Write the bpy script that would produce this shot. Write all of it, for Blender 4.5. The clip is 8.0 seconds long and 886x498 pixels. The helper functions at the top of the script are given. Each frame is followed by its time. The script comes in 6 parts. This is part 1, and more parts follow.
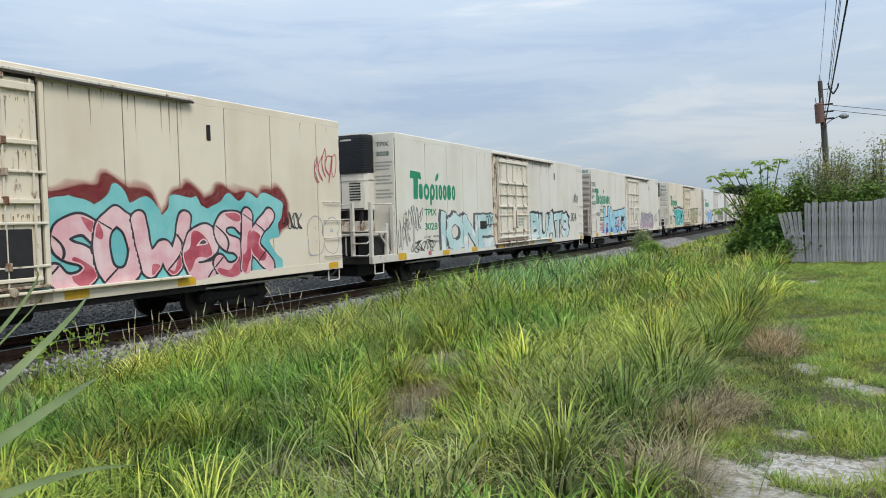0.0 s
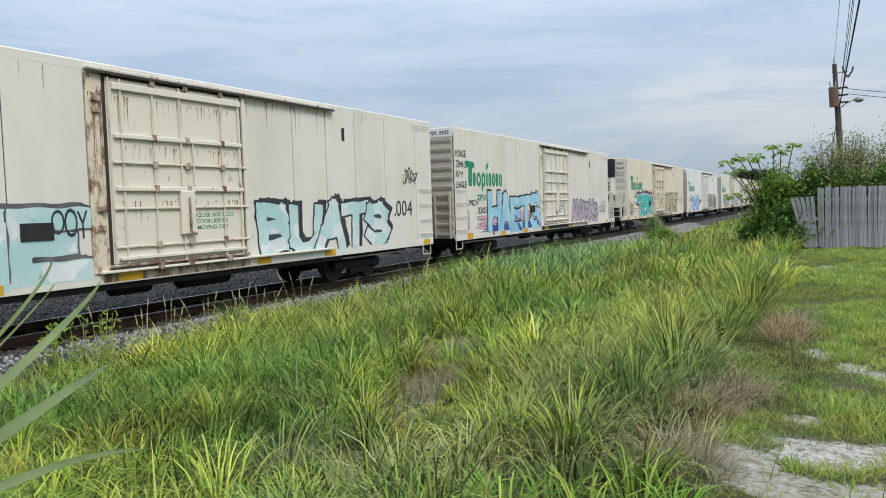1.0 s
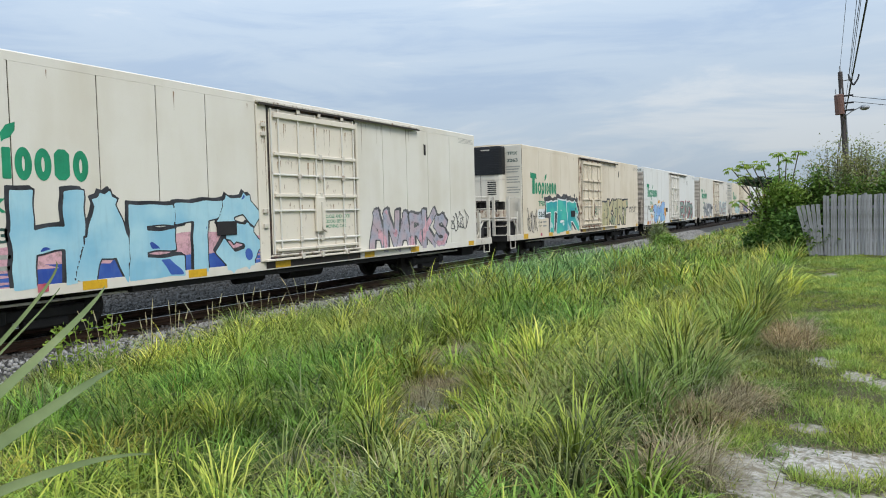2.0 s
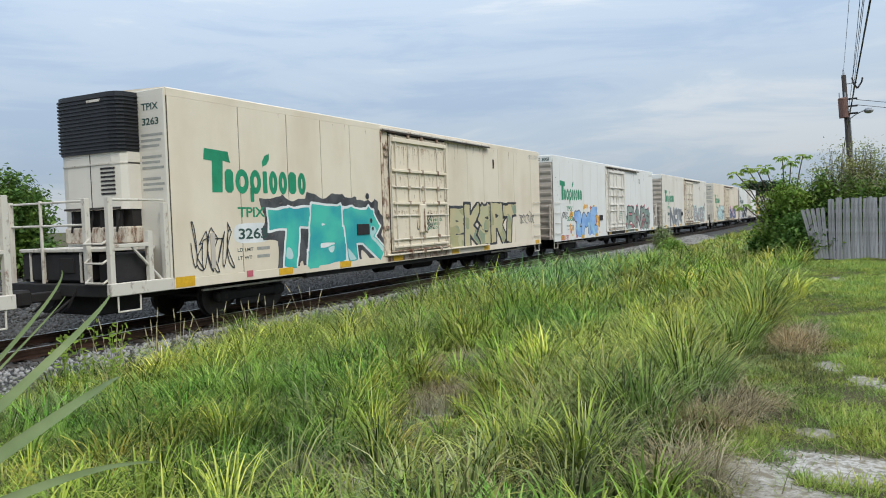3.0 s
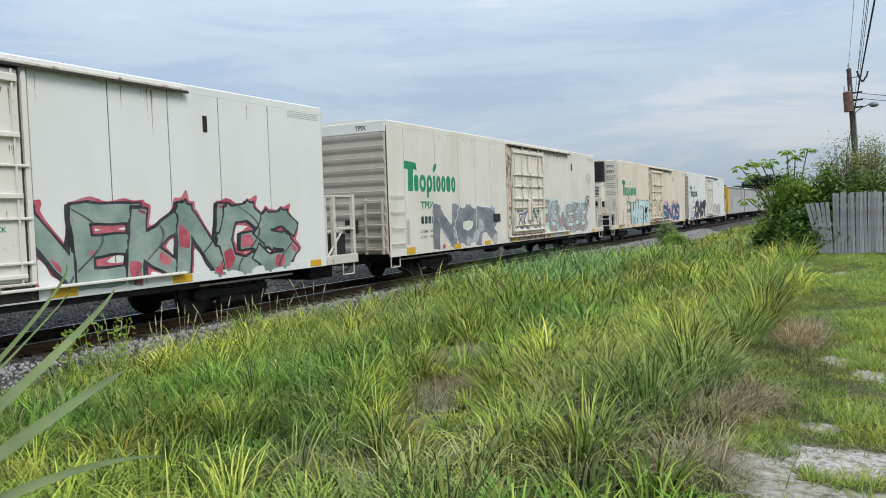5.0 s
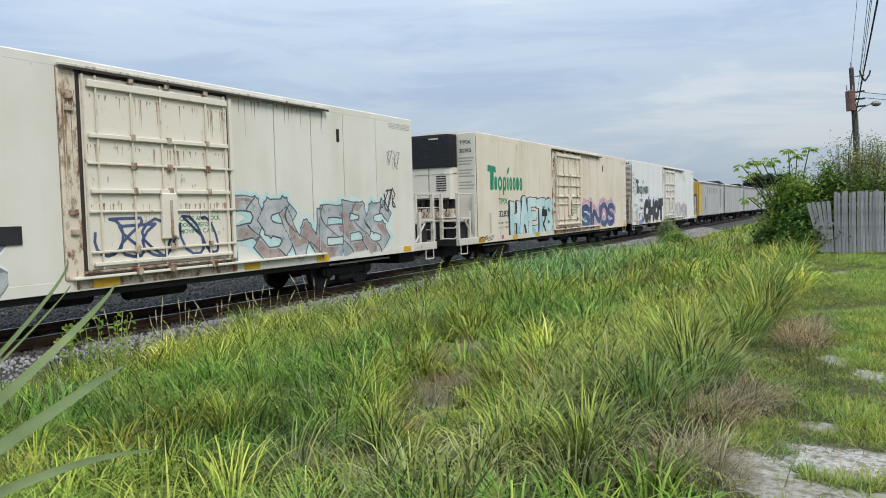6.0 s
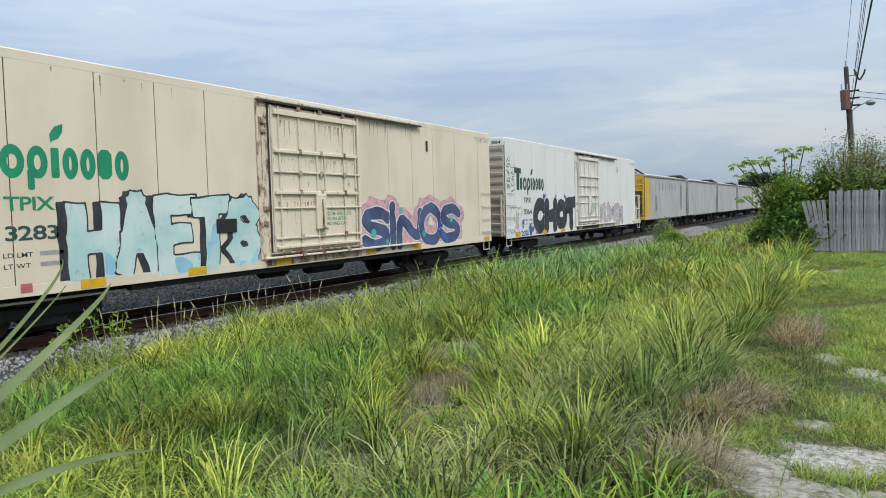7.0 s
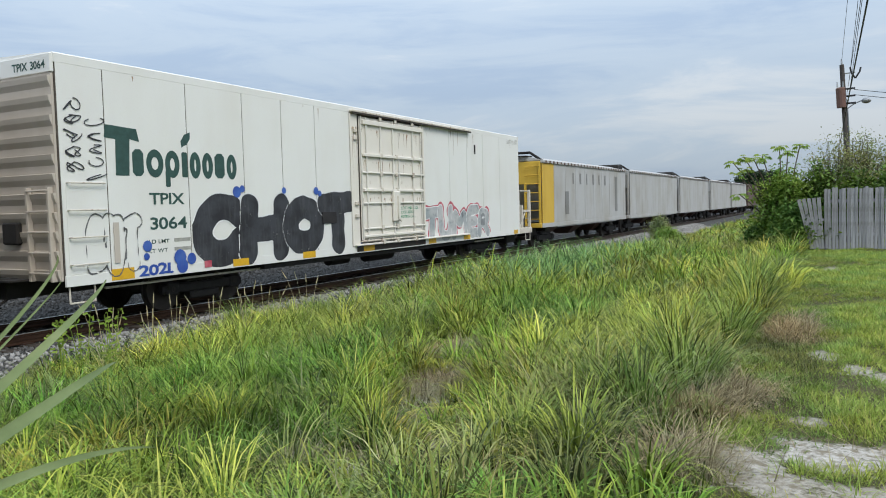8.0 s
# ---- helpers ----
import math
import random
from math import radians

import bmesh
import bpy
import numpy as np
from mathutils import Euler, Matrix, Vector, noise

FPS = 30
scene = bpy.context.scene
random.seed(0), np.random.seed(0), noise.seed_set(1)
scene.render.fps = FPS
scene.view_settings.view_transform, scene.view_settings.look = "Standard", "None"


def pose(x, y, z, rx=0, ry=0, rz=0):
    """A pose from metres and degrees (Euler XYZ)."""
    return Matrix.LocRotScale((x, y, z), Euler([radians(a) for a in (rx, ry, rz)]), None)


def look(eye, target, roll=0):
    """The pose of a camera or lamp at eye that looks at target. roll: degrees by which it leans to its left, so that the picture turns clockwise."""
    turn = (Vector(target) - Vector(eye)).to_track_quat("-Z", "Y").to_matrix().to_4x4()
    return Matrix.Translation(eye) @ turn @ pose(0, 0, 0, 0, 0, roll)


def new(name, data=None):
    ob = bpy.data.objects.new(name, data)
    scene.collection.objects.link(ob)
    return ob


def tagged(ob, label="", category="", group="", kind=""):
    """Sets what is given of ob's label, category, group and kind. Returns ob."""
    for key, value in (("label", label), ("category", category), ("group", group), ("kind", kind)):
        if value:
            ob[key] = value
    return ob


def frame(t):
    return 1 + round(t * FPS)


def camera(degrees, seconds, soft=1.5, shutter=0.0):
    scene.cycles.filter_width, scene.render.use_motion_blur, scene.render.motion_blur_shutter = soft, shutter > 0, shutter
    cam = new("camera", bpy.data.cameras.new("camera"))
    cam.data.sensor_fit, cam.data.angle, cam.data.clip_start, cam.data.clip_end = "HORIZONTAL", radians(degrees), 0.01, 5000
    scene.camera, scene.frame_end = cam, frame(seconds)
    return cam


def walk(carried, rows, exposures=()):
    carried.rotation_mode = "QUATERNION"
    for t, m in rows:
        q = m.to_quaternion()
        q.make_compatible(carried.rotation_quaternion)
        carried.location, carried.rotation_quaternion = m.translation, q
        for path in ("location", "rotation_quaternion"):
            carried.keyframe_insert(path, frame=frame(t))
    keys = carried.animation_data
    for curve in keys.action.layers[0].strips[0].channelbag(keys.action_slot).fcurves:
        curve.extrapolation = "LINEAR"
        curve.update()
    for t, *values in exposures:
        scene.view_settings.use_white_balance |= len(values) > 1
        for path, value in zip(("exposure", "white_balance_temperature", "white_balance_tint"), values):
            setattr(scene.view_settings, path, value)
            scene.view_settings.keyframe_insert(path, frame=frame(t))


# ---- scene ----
PATH = (
    (0.0, 26.739, -2.190, -1.599), (0.5, 27.070, -2.965, -1.571), (1.0, 27.563, -3.248, -1.742),
    (1.5, 27.804, -3.110, -1.459), (3.0, 28.193, -2.307, -1.855), (3.5, 28.236, -2.301, -2.098),
    (4.0, 28.306, -2.424, -2.042), (4.5, 28.374, -2.568, -2.033), (6.0, 28.543, -2.952, -1.556),
    (6.5, 28.413, -3.039, -1.517), (7.0, 28.242, -3.020, -1.626), (7.5, 28.072, -3.176, -1.560),
    (8.0, 27.953, -3.276, -1.489))
EYE = (0.0, 0.0, 1.6)
cam = camera(61.27, 8.0, soft=1.0)
walk(cam, [(t, pose(*EYE, 90 + tilt, 0, turn) @ pose(0, 0, 0, 0, 0, lean)) for t, turn, tilt, lean in PATH],
     exposures=[(0.0, -0.11), (8.0, -0.11)])

# ---- light: a bright overcast sky, the sun spread by cloud ----
SUN_UP, SUN_TURN = 50.0, 118.0


def make_world():
    world = bpy.data.worlds.new("overcast_sky")
    scene.world = world
    world.use_nodes = True
    nt = world.node_tree
    nt.nodes.clear()
    out, bg = nt.nodes.new("ShaderNodeOutputWorld"), nt.nodes.new("ShaderNodeBackground")
    sky = nt.nodes.new("ShaderNodeTexSky")
    sky.sky_type, sky.sun_disc = "NISHITA", False
    sky.sun_elevation, sky.sun_rotation = radians(SUN_UP), radians(SUN_TURN)
    sky.air_density, sky.dust_density = 1.0, 1.5
    co, mp = nt.nodes.new("ShaderNodeTexCoord"), nt.nodes.new("ShaderNodeMapping")
    mp.inputs["Scale"].default_value = (1.5, 1.5, 9.0)
    n1, n2 = nt.nodes.new("ShaderNodeTexNoise"), nt.nodes.new("ShaderNodeTexNoise")
    n1.inputs["Scale"].default_value, n1.inputs["Detail"].default_value, n1.inputs["Roughness"].default_value = 2.2, 9, 0.6
    n1.inputs["Distortion"].default_value = 0.5
    n2.inputs["Scale"].default_value, n2.inputs["Detail"].default_value = 0.7, 5
    add = nt.nodes.new("ShaderNodeMath")
    add.operation = "ADD"
    ramp = nt.nodes.new("ShaderNodeValToRGB")
    ramp.color_ramp.interpolation = "EASE"
    ramp.color_ramp.elements[0].position, ramp.color_ramp.elements[1].position = 0.39, 0.62
    ramp.color_ramp.elements[0].color = (4.5, 5.7, 7.4, 1)
    ramp.color_ramp.elements[1].color = (7.3, 7.9, 8.5, 1)
    mid = ramp.color_ramp.elements.new(0.5)
    mid.color = (5.5, 6.6, 7.9, 1)
    mix = nt.nodes.new("ShaderNodeMix")
    mix.data_type = "RGBA"
    mix.inputs[0].default_value = 0.86
    nt.links.new(co.outputs["Generated"], mp.inputs[0])
    nt.links.new(mp.outputs[0], n1.inputs["Vector"])
    nt.links.new(mp.outputs[0], n2.inputs["Vector"])
    nt.links.new(n1.outputs["Fac"], add.inputs[0])
    nt.links.new(n2.outputs["Fac"], add.inputs[1])
    half = nt.nodes.new("ShaderNodeMath")
    half.operation = "MULTIPLY"
    half.inputs[1].default_value = 0.5
    nt.links.new(add.outputs[0], half.inputs[0])
    nt.links.new(half.outputs[0], ramp.inputs[0])
    nt.links.new(sky.outputs[0], mix.inputs[6])
    nt.links.new(ramp.outputs[0], mix.inputs[7])
    # an overcast sky grows brighter from the horizon to the zenith
    sep, rise = nt.nodes.new("ShaderNodeSeparateXYZ"), nt.nodes.new("ShaderNodeMapRange")
    rise.inputs["From Min"].default_value, rise.inputs["From Max"].default_value = 0.0, 1.0
    rise.inputs["To Min"].default_value, rise.inputs["To Max"].default_value = 0.8, 2.7
    bright = nt.nodes.new("ShaderNodeVectorMath")
    bright.operation = "SCALE"
    nt.links.new(co.outputs["Generated"], sep.inputs[0])
    nt.links.new(sep.outputs["Z"], rise.inputs["Value"])
    nt.links.new(mix.outputs[2], bright.inputs[0])
    nt.links.new(rise.outputs[0], bright.inputs["Scale"])
    nt.links.new(bright.outputs[0], bg.inputs[0])
    bg.inputs[1].default_value = 0.1
    nt.links.new(bg.outputs[0], out.inputs[0])


make_world()
sun = new("sun", bpy.data.lights.new("sun", "SUN"))
sun.data.energy, sun.data.angle, sun.data.color = 2.6, radians(24), (1.0, 0.94, 0.84)
sun.matrix_world = look((0, 0, 0), (-math.sin(radians(SUN_TURN)) * math.cos(radians(SUN_UP)),
                                    -math.cos(radians(SUN_TURN)) * math.cos(radians(SUN_UP)), -math.sin(radians(SUN_UP))))


# ---- materials ----
class Nodes:
    """A small builder for node materials."""

    def __init__(self, name, rough=0.8, metal=0.0, spec=0.4):
        self.mat = bpy.data.materials.new(name)
        self.mat.use_nodes = True
        self.nt = self.mat.node_tree
        self.bsdf = self.nt.nodes["Principled BSDF"]
        self.bsdf.inputs["Roughness"].default_value = rough
        self.bsdf.inputs["Metallic"].default_value = metal
        self.bsdf.inputs["Specular IOR Level"].default_value = spec

    def node(self, kind, **sets):
        n = self.nt.nodes.new(kind)
        for k, v in sets.items():
            n.inputs[k].default_value = v
        return n

    def link(self, a, b):
        self.nt.links.new(a, b)

    def coords(self, which="Object", scale=(1, 1, 1)):
        c, m = self.node("ShaderNodeTexCoord"), self.node("ShaderNodeMapping", Scale=scale)
        self.link(c.outputs[which], m.inputs[0])
        return m.outputs[0]

    def noise(self, vec, scale, detail=4, rough=0.55, distort=0.0):
        n = self.node("ShaderNodeTexNoise", Scale=scale, Detail=detail, Roughness=rough, Distortion=distort)
        self.link(vec, n.inputs["Vector"])
        return n.outputs["Fac"]

    def ramp(self, fac, *stops):
        n = self.node("ShaderNodeValToRGB")
        e = n.color_ramp.elements
        while len(e) < len(stops):
            e.new(0.5)
        for el, (p, c) in zip(e, stops):
            el.position, el.color = p, (*c, 1) if len(c) == 3 else c
        self.link(fac, n.inputs[0])
        return n.outputs["Color"]

    def step(self, fac, lo, hi):
        n = self.node("ShaderNodeMapRange")
        n.inputs["From Min"].default_value, n.inputs["From Max"].default_value = lo, hi
        self.link(fac, n.inputs["Value"])
        return n.outputs[0]

    def math(self, op, a, b):
        n = self.node("ShaderNodeMath")
        n.operation = op
        for i, v in enumerate((a, b)):
            if isinstance(v, (int, float)):
                n.inputs[i].default_value = v
            else:
                self.link(v, n.inputs[i])
        return n.outputs[0]

    def mix(self, fac, a, b, blend="MIX"):
        n = self.node("ShaderNodeMix")
        n.data_type, n.blend_type = "RGBA", blend
        for i, v in ((0, fac), (6, a), (7, b)):
            if isinstance(v, (int, float)):
                n.inputs[i].default_value = v
            elif isinstance(v, tuple):
                n.inputs[i].default_value = (*v, 1)
            else:
                self.link(v, n.inputs[i])
        return n.outputs[2]

    def bump(self, height, strength=0.3, distance=0.01):
        n = self.node("ShaderNodeBump", Strength=strength, Distance=distance)
        self.link(height, n.inputs["Height"])
        self.link(n.outputs[0], self.bsdf.inputs["Normal"])

    def done(self, color):
        if isinstance(color, tuple):
            self.bsdf.inputs["Base Color"].default_value = (*color, 1)
        else:
            self.link(color, self.bsdf.inputs["Base Color"])
        return self.mat


def plain(name, color, rough=0.7, metal=0.0, vary=0.25, scale=6.0, bump=0.15):
    """A surface of one colour, with blotches and grain at two scales."""
    m = Nodes(name, rough, metal)
    v = m.coords()
    big, fine = m.noise(v, scale, 5), m.noise(v, scale * 14, 3)
    dark, light = tuple(c * (1 - vary) for c in color), tuple(min(1, c * (1 + vary * 0.6)) for c in color)
    c = m.mix(0.35, m.ramp(big, (0.3, dark), (0.7, light)), m.ramp(fine, (0.3, dark), (0.7, light)))
    m.bump(fine, bump, 0.004)
    return m.done(c)


def car_paint(name, base, dirt=0.35, rust=0.25):
    """White reefer paint: chalky, streaked downwards with grime, a few rust stains."""
    m = Nodes(name, 0.55)
    v = m.coords()
    streak = m.noise(m.coords("Object", (1.4, 1.4, 0.35)), 1.0, 6, 0.5)
    blotch = m.noise(m.coords("Object", (0.5, 0.5, 0.6)), 1.0, 4)
    fine = m.noise(v, 30.0, 3)
    grime = m.step(m.math("ADD", m.math("MULTIPLY", streak, 0.6), m.math("MULTIPLY", blotch, 0.6)), 0.52, 0.82)
    dirty = tuple(c * k for c, k in zip(base, (0.74, 0.68, 0.58)))
    c = m.mix(m.math("MULTIPLY", grime, dirt * 1.3), base, dirty)
    spots = m.step(m.noise(m.coords("Object", (2.0, 2.0, 0.7)), 3.0, 8, 0.7), 0.68, 0.76)
    c = m.mix(m.math("MULTIPLY", spots, rust), c, (0.28, 0.13, 0.06))
    c = m.mix(m.math("MULTIPLY", m.step(fine, 0.55, 0.75), 0.12), c, dirty)
    m.bump(blotch, 0.12, 0.02)
    return m.done(c)


def rusty_paint(name, base, amount=0.5):
    """Painted steel hardware with rust along it."""
    m = Nodes(name, 0.65)
    n = m.noise(m.coords("Object", (3.0, 3.0, 1.4)), 2.2, 9, 0.72)
    r = m.ramp(m.noise(m.coords(), 18, 4), (0.3, (0.06, 0.028, 0.016)), (0.7, (0.22, 0.095, 0.045)))
    c = m.mix(m.step(n, 0.68 - amount * 0.28, 0.82 - amount * 0.28), base, r)
    m.bump(n, 0.25, 0.006)
    return m.done(c)


# ---- mesh tools ----
def part(name, bm, material, parent, label="", smooth=False):
    me = bpy.data.meshes.new(name)
    bm.to_mesh(me)
    bm.free()
    return place(name, me, material, parent, label, smooth)


def place(name, me, material, parent, label="", smooth=False):
    if material and not me.materials:
        for mt in (material if isinstance(material, (list, tuple)) else [material]):
            me.materials.append(mt)
    if smooth:
        me.shade_smooth()
    ob = new(name, me)
    ob.parent = parent
    return tagged(ob, label)


def thing(name, label, category, group="", m=None, kind=""):
    ob = new(name)
    if m is not None:
        ob.matrix_world = m
    return tagged(ob, label, category, group, kind)


def add_box(bm, x0, x1, y0, y1, z0, z1, bevel=0.0, m=None):
    vs = [bm.verts.new((x, y, z)) for x in (x0, x1) for y in (y0, y1) for z in (z0, z1)]
    fs = [bm.faces.new([vs[i] for i in q]) for q in
          ((0, 1, 3, 2), (4, 6, 7, 5), (0, 4, 5, 1), (2, 3, 7, 6), (0, 2, 6, 4), (1, 5, 7, 3))]
    if bevel:
        es = list({e for f in fs for e in f.edges})
        r = bmesh.ops.bevel(bm, geom=es, offset=bevel, segments=1, affect="EDGES")
        vs = list({v for f in r["faces"] for v in f.verts} | {v for v in vs if v.is_valid})
    if m is not None:
        bmesh.ops.transform(bm, matrix=m, verts=[v for v in vs if v.is_valid])
    return bm


def box(x0, x1, y0, y1, z0, z1, bevel=0.0):
    return add_box(bmesh.new(), x0, x1, y0, y1, z0, z1, bevel)


def add_rod(bm, a, b, r=0.015, n=6, r2=None):
    a, b = Vector(a), Vector(b)
    way = b - a
    turn = way.to_track_quat("Z", "Y").to_matrix().to_4x4()
    bmesh.ops.create_cone(bm, cap_ends=True, segments=n, radius1=r, radius2=r if r2 is None else r2, depth=way.length,
                          matrix=Matrix.Translation((a + b) / 2) @ turn)
    return bm


def add_pipe(bm, points, r=0.015, n=6):
    for a, b in zip(points, points[1:]):
        add_rod(bm, a, b, r, n)
    return bm


def lathe(profile, n=20, m=None):
    """A body turned about the x axis: rows of (x, radius)."""
    bm = bmesh.new()
    rings = [[bm.verts.new((x, r * math.cos(k * math.tau / n), r * math.sin(k * math.tau / n))) for k in range(n)] for x, r in profile]
    for a, b in zip(rings, rings[1:]):
        for k in range(n):
            bm.faces.new((a[k], a[(k + 1) % n], b[(k + 1) % n], b[k]))
    bm.faces.new(rings[0][::-1])
    bm.faces.new(rings[-1])
    bmesh.ops.recalc_face_normals(bm, faces=bm.faces)
    if m is not None:
        bm.transform(m)
    return bm


MESHES = {}


def shared(key, build, *args):
    """A mesh that alike parts share."""
    if key not in MESHES:
        bm = build(*args)
        me = bpy.data.meshes.new(key.split("|")[0])
        bm.to_mesh(me)
        bm.free()
        MESHES[key] = me
    return MESHES[key]


def blades_mesh(name, base, height, width, turn, lean, curl, material, segs=3, keep=None):
    """Many grass blades in one mesh: arrays of root places, heights, widths, headings, leans and curls."""
    n = len(base)
    rows = segs + 1
    k = np.linspace(0, 1, rows)[None, :]
    h, w = height[:, None], width[:, None]
    ang = lean[:, None] + curl[:, None] * k * k
    step = h / segs
    out = np.concatenate([np.zeros((n, 1)), np.cumsum(np.sin(ang[:, :-1]) * step, 1)], 1)
    up = np.concatenate([np.zeros((n, 1)), np.cumsum(np.cos(ang[:, :-1]) * step, 1)], 1)
    cx, cy = np.cos(turn)[:, None], np.sin(turn)[:, None]
    half = w * 0.5 * (1 - k ** 1.6 * 0.92)
    co = np.empty((n, rows, 2, 3))
    for j, sgn in enumerate((-1, 1)):
        co[:, :, j, 0] = base[:, None, 0] + out * cx - sgn * half * cy
        co[:, :, j, 1] = base[:, None, 1] + out * cy + sgn * half * cx
        co[:, :, j, 2] = base[:, None, 2] + up
    idx = np.arange(n)[:, None, None] * rows * 2 + np.arange(segs)[None, :, None] * 2 + np.array([0, 1, 3, 2])[None, None, :]
    me = bpy.data.meshes.new(name)
    me.vertices.add(n * rows * 2)
    me.vertices.foreach_set("co", co.reshape(-1).astype(np.float32))
    nf = n * segs
    me.loops.add(nf * 4)
    me.loops.foreach_set("vertex_index", idx.reshape(-1).astype(np.int32))
    me.polygons.add(nf)
    me.polygons.foreach_set("loop_start", np.arange(nf, dtype=np.int32) * 4)
    me.update(calc_edges=True)
    me.materials.append(material)
    if keep is not None:
        at = me.attributes.new("tint", "FLOAT_COLOR", "FACE")
        four = np.concatenate([keep, np.ones((n, 1))], 1)
        at.data.foreach_set("color", np.repeat(four, segs, 0).reshape(-1).astype(np.float32))
    return me


# ---- the ground: lawn, verge, ditch and railway bank ----
TRACK_X, RAIL_Z = -13.46, -0.45
GAUGE = 0.755
SPEED = 19.11
rng = np.random.default_rng(7)


def smooth(a, b, x):
    t = np.clip((x - a) / (b - a), 0, 1)
    return t * t * (3 - 2 * t)


def wave(x, y, seed=0):
    """Soft uneven ground, -1 to 1."""
    s = seed * 1.7
    return (np.sin(x * 0.9 + 1.3 * np.sin(y * 0.5 + s)) + np.sin(y * 0.7 + 1.1 * np.sin(x * 0.8 + s) + s)
            + 0.5 * np.sin(x * 2.3 + y * 1.9 + s) + 0.5 * np.sin(x * 1.7 - y * 2.7 + 2 * s)) / 3


def ground_z(x, y):
    x, y = np.asarray(x, float), np.asarray(y, float)
    z = 0.0 * x - 0.5 * smooth(-0.4, -4.5, x) - 0.25 * smooth(-4.0, -8.5, x) - 0.2 * smooth(-9.0, -10.2, x)
    z = z + 0.28 * smooth(-10.4, -11.8, x) - 0.1 * smooth(-15.0, -16.2, x) + 0.4 * smooth(-17.0, -21.0, x)
    grassy = smooth(-10.2, -9.0, x) * smooth(40, 20, np.abs(y))
    return z + (0.07 * wave(x, y) + 0.035 * wave(x * 3, y * 3, 2)) * grassy


# bare white sand: centre, half sizes, along the edge of the lawn and in gaps of the verge
SAND = ((0.1, 5.15, 0.5, 0.42), (0.55, 5.3, 0.5, 0.4), (-0.45, 4.75, 0.22, 0.36), (-0.2, 5.98, 0.14, 0.14), (-0.14, 8.5, 0.16, 0.4), (0.12, 7.9, 0.2, 0.34), (0.4, 7.55, 0.24, 0.26),
        (-3.15, 4.5, 0.3, 0.22), (-2.9, 5.35, 0.34, 0.26), (-0.15, 18.3, 0.22, 0.9), (-3.85, 7.1, 0.3, 0.26), (0.0, 4.3, 0.55, 0.3))
BROWN = ((-4.9, 9.5, 0.7, 1.3), (-4.1, 7.6, 0.55, 0.9), (-3.5, 5.8, 0.5, 0.7), (-0.5, 9.75, 0.26, 0.75), (-0.98, 5.75, 0.22, 0.4), (-0.8, 6.5, 0.2, 0.3), (-4.9, 4.6, 0.4, 0.22), (-3.75, 4.75, 0.5, 0.35), (-0.82, 4.45, 0.22, 0.3))

# where the verge grass stands low, towards the path and in front of the bare spots
CLEAR = ((-2.85, 4.3, 0.5, 0.6), (-2.8, 5.2, 0.45, 0.6), (-3.4, 6.2, 0.5, 0.8), (-4.0, 7.7, 0.55, 1.0), (-4.9, 9.4, 0.6, 1.3), (-0.55, 7.7, 0.4, 0.9), (-0.85, 5.0, 0.3, 0.9), (-0.55, 9.6, 0.3, 0.7))


def patches(x, y, spots):
    out = np.zeros_like(np.asarray(x, float))
    for cx, cy, sx, sy in spots:
        r = np.hypot((x - cx) / sx, (y - cy) / sy) + 0.35 * wave(x * 4, y * 4, 3) + 0.3 * wave(x * 11, y * 11, 5)
        out = np.maximum(out, smooth(1.25, 0.6, r))
    return out


def ground_material():
    m = Nodes("verge_soil", 0.95, spec=0.2)
    v = m.coords()
    n, f = m.noise(v, 1.1, 6), m.noise(v, 24, 5, 0.65)
    a, b = m.node("ShaderNodeAttribute"), m.node("ShaderNodeAttribute")
    a.attribute_name, b.attribute_name = "sand", "bed"
    thatch = m.noise(m.coords("Object", (1, 1, 1)), 9, 6, 0.7)
    soil = m.mix(n, (0.05, 0.06, 0.02), (0.085, 0.072, 0.035))
    soil = m.mix(m.step(thatch, 0.5, 0.68), soil, (0.10, 0.075, 0.045))
    soil = m.mix(m.step(f, 0.55, 0.8), soil, (0.045, 0.036, 0.024))
    sand = m.ramp(f, (0.25, (0.13, 0.115, 0.09)), (0.47, (0.34, 0.32, 0.285)), (0.78, (0.55, 0.535, 0.5)))
    sand = m.mix(m.step(thatch, 0.5, 0.6), sand, (0.19, 0.165, 0.12))
    crumbs = m.noise(v, 55, 3, 0.6)
    sand = m.mix(m.step(crumbs, 0.66, 0.7), sand, (0.07, 0.06, 0.045))
    rag = m.math("ADD", m.math("MULTIPLY", m.math("SUBTRACT", f, 0.5), 1.4), m.math("MULTIPLY", m.math("SUBTRACT", m.noise(v, 4.5, 8, 0.72), 0.5), 3.0))
    edge = m.step(m.math("ADD", a.outputs["Fac"], rag), 0.35, 0.8)
    c = m.mix(edge, soil, m.mix(m.step(n, 0.42, 0.62), sand, m.mix(0.55, sand, (0.2, 0.175, 0.125))))
    # bed colour is kept dark: shade below the train is put into it
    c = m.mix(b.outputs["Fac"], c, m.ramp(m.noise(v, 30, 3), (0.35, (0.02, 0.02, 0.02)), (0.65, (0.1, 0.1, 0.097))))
    m.bump(f, 0.6, 0.03)
    return m.done(c)


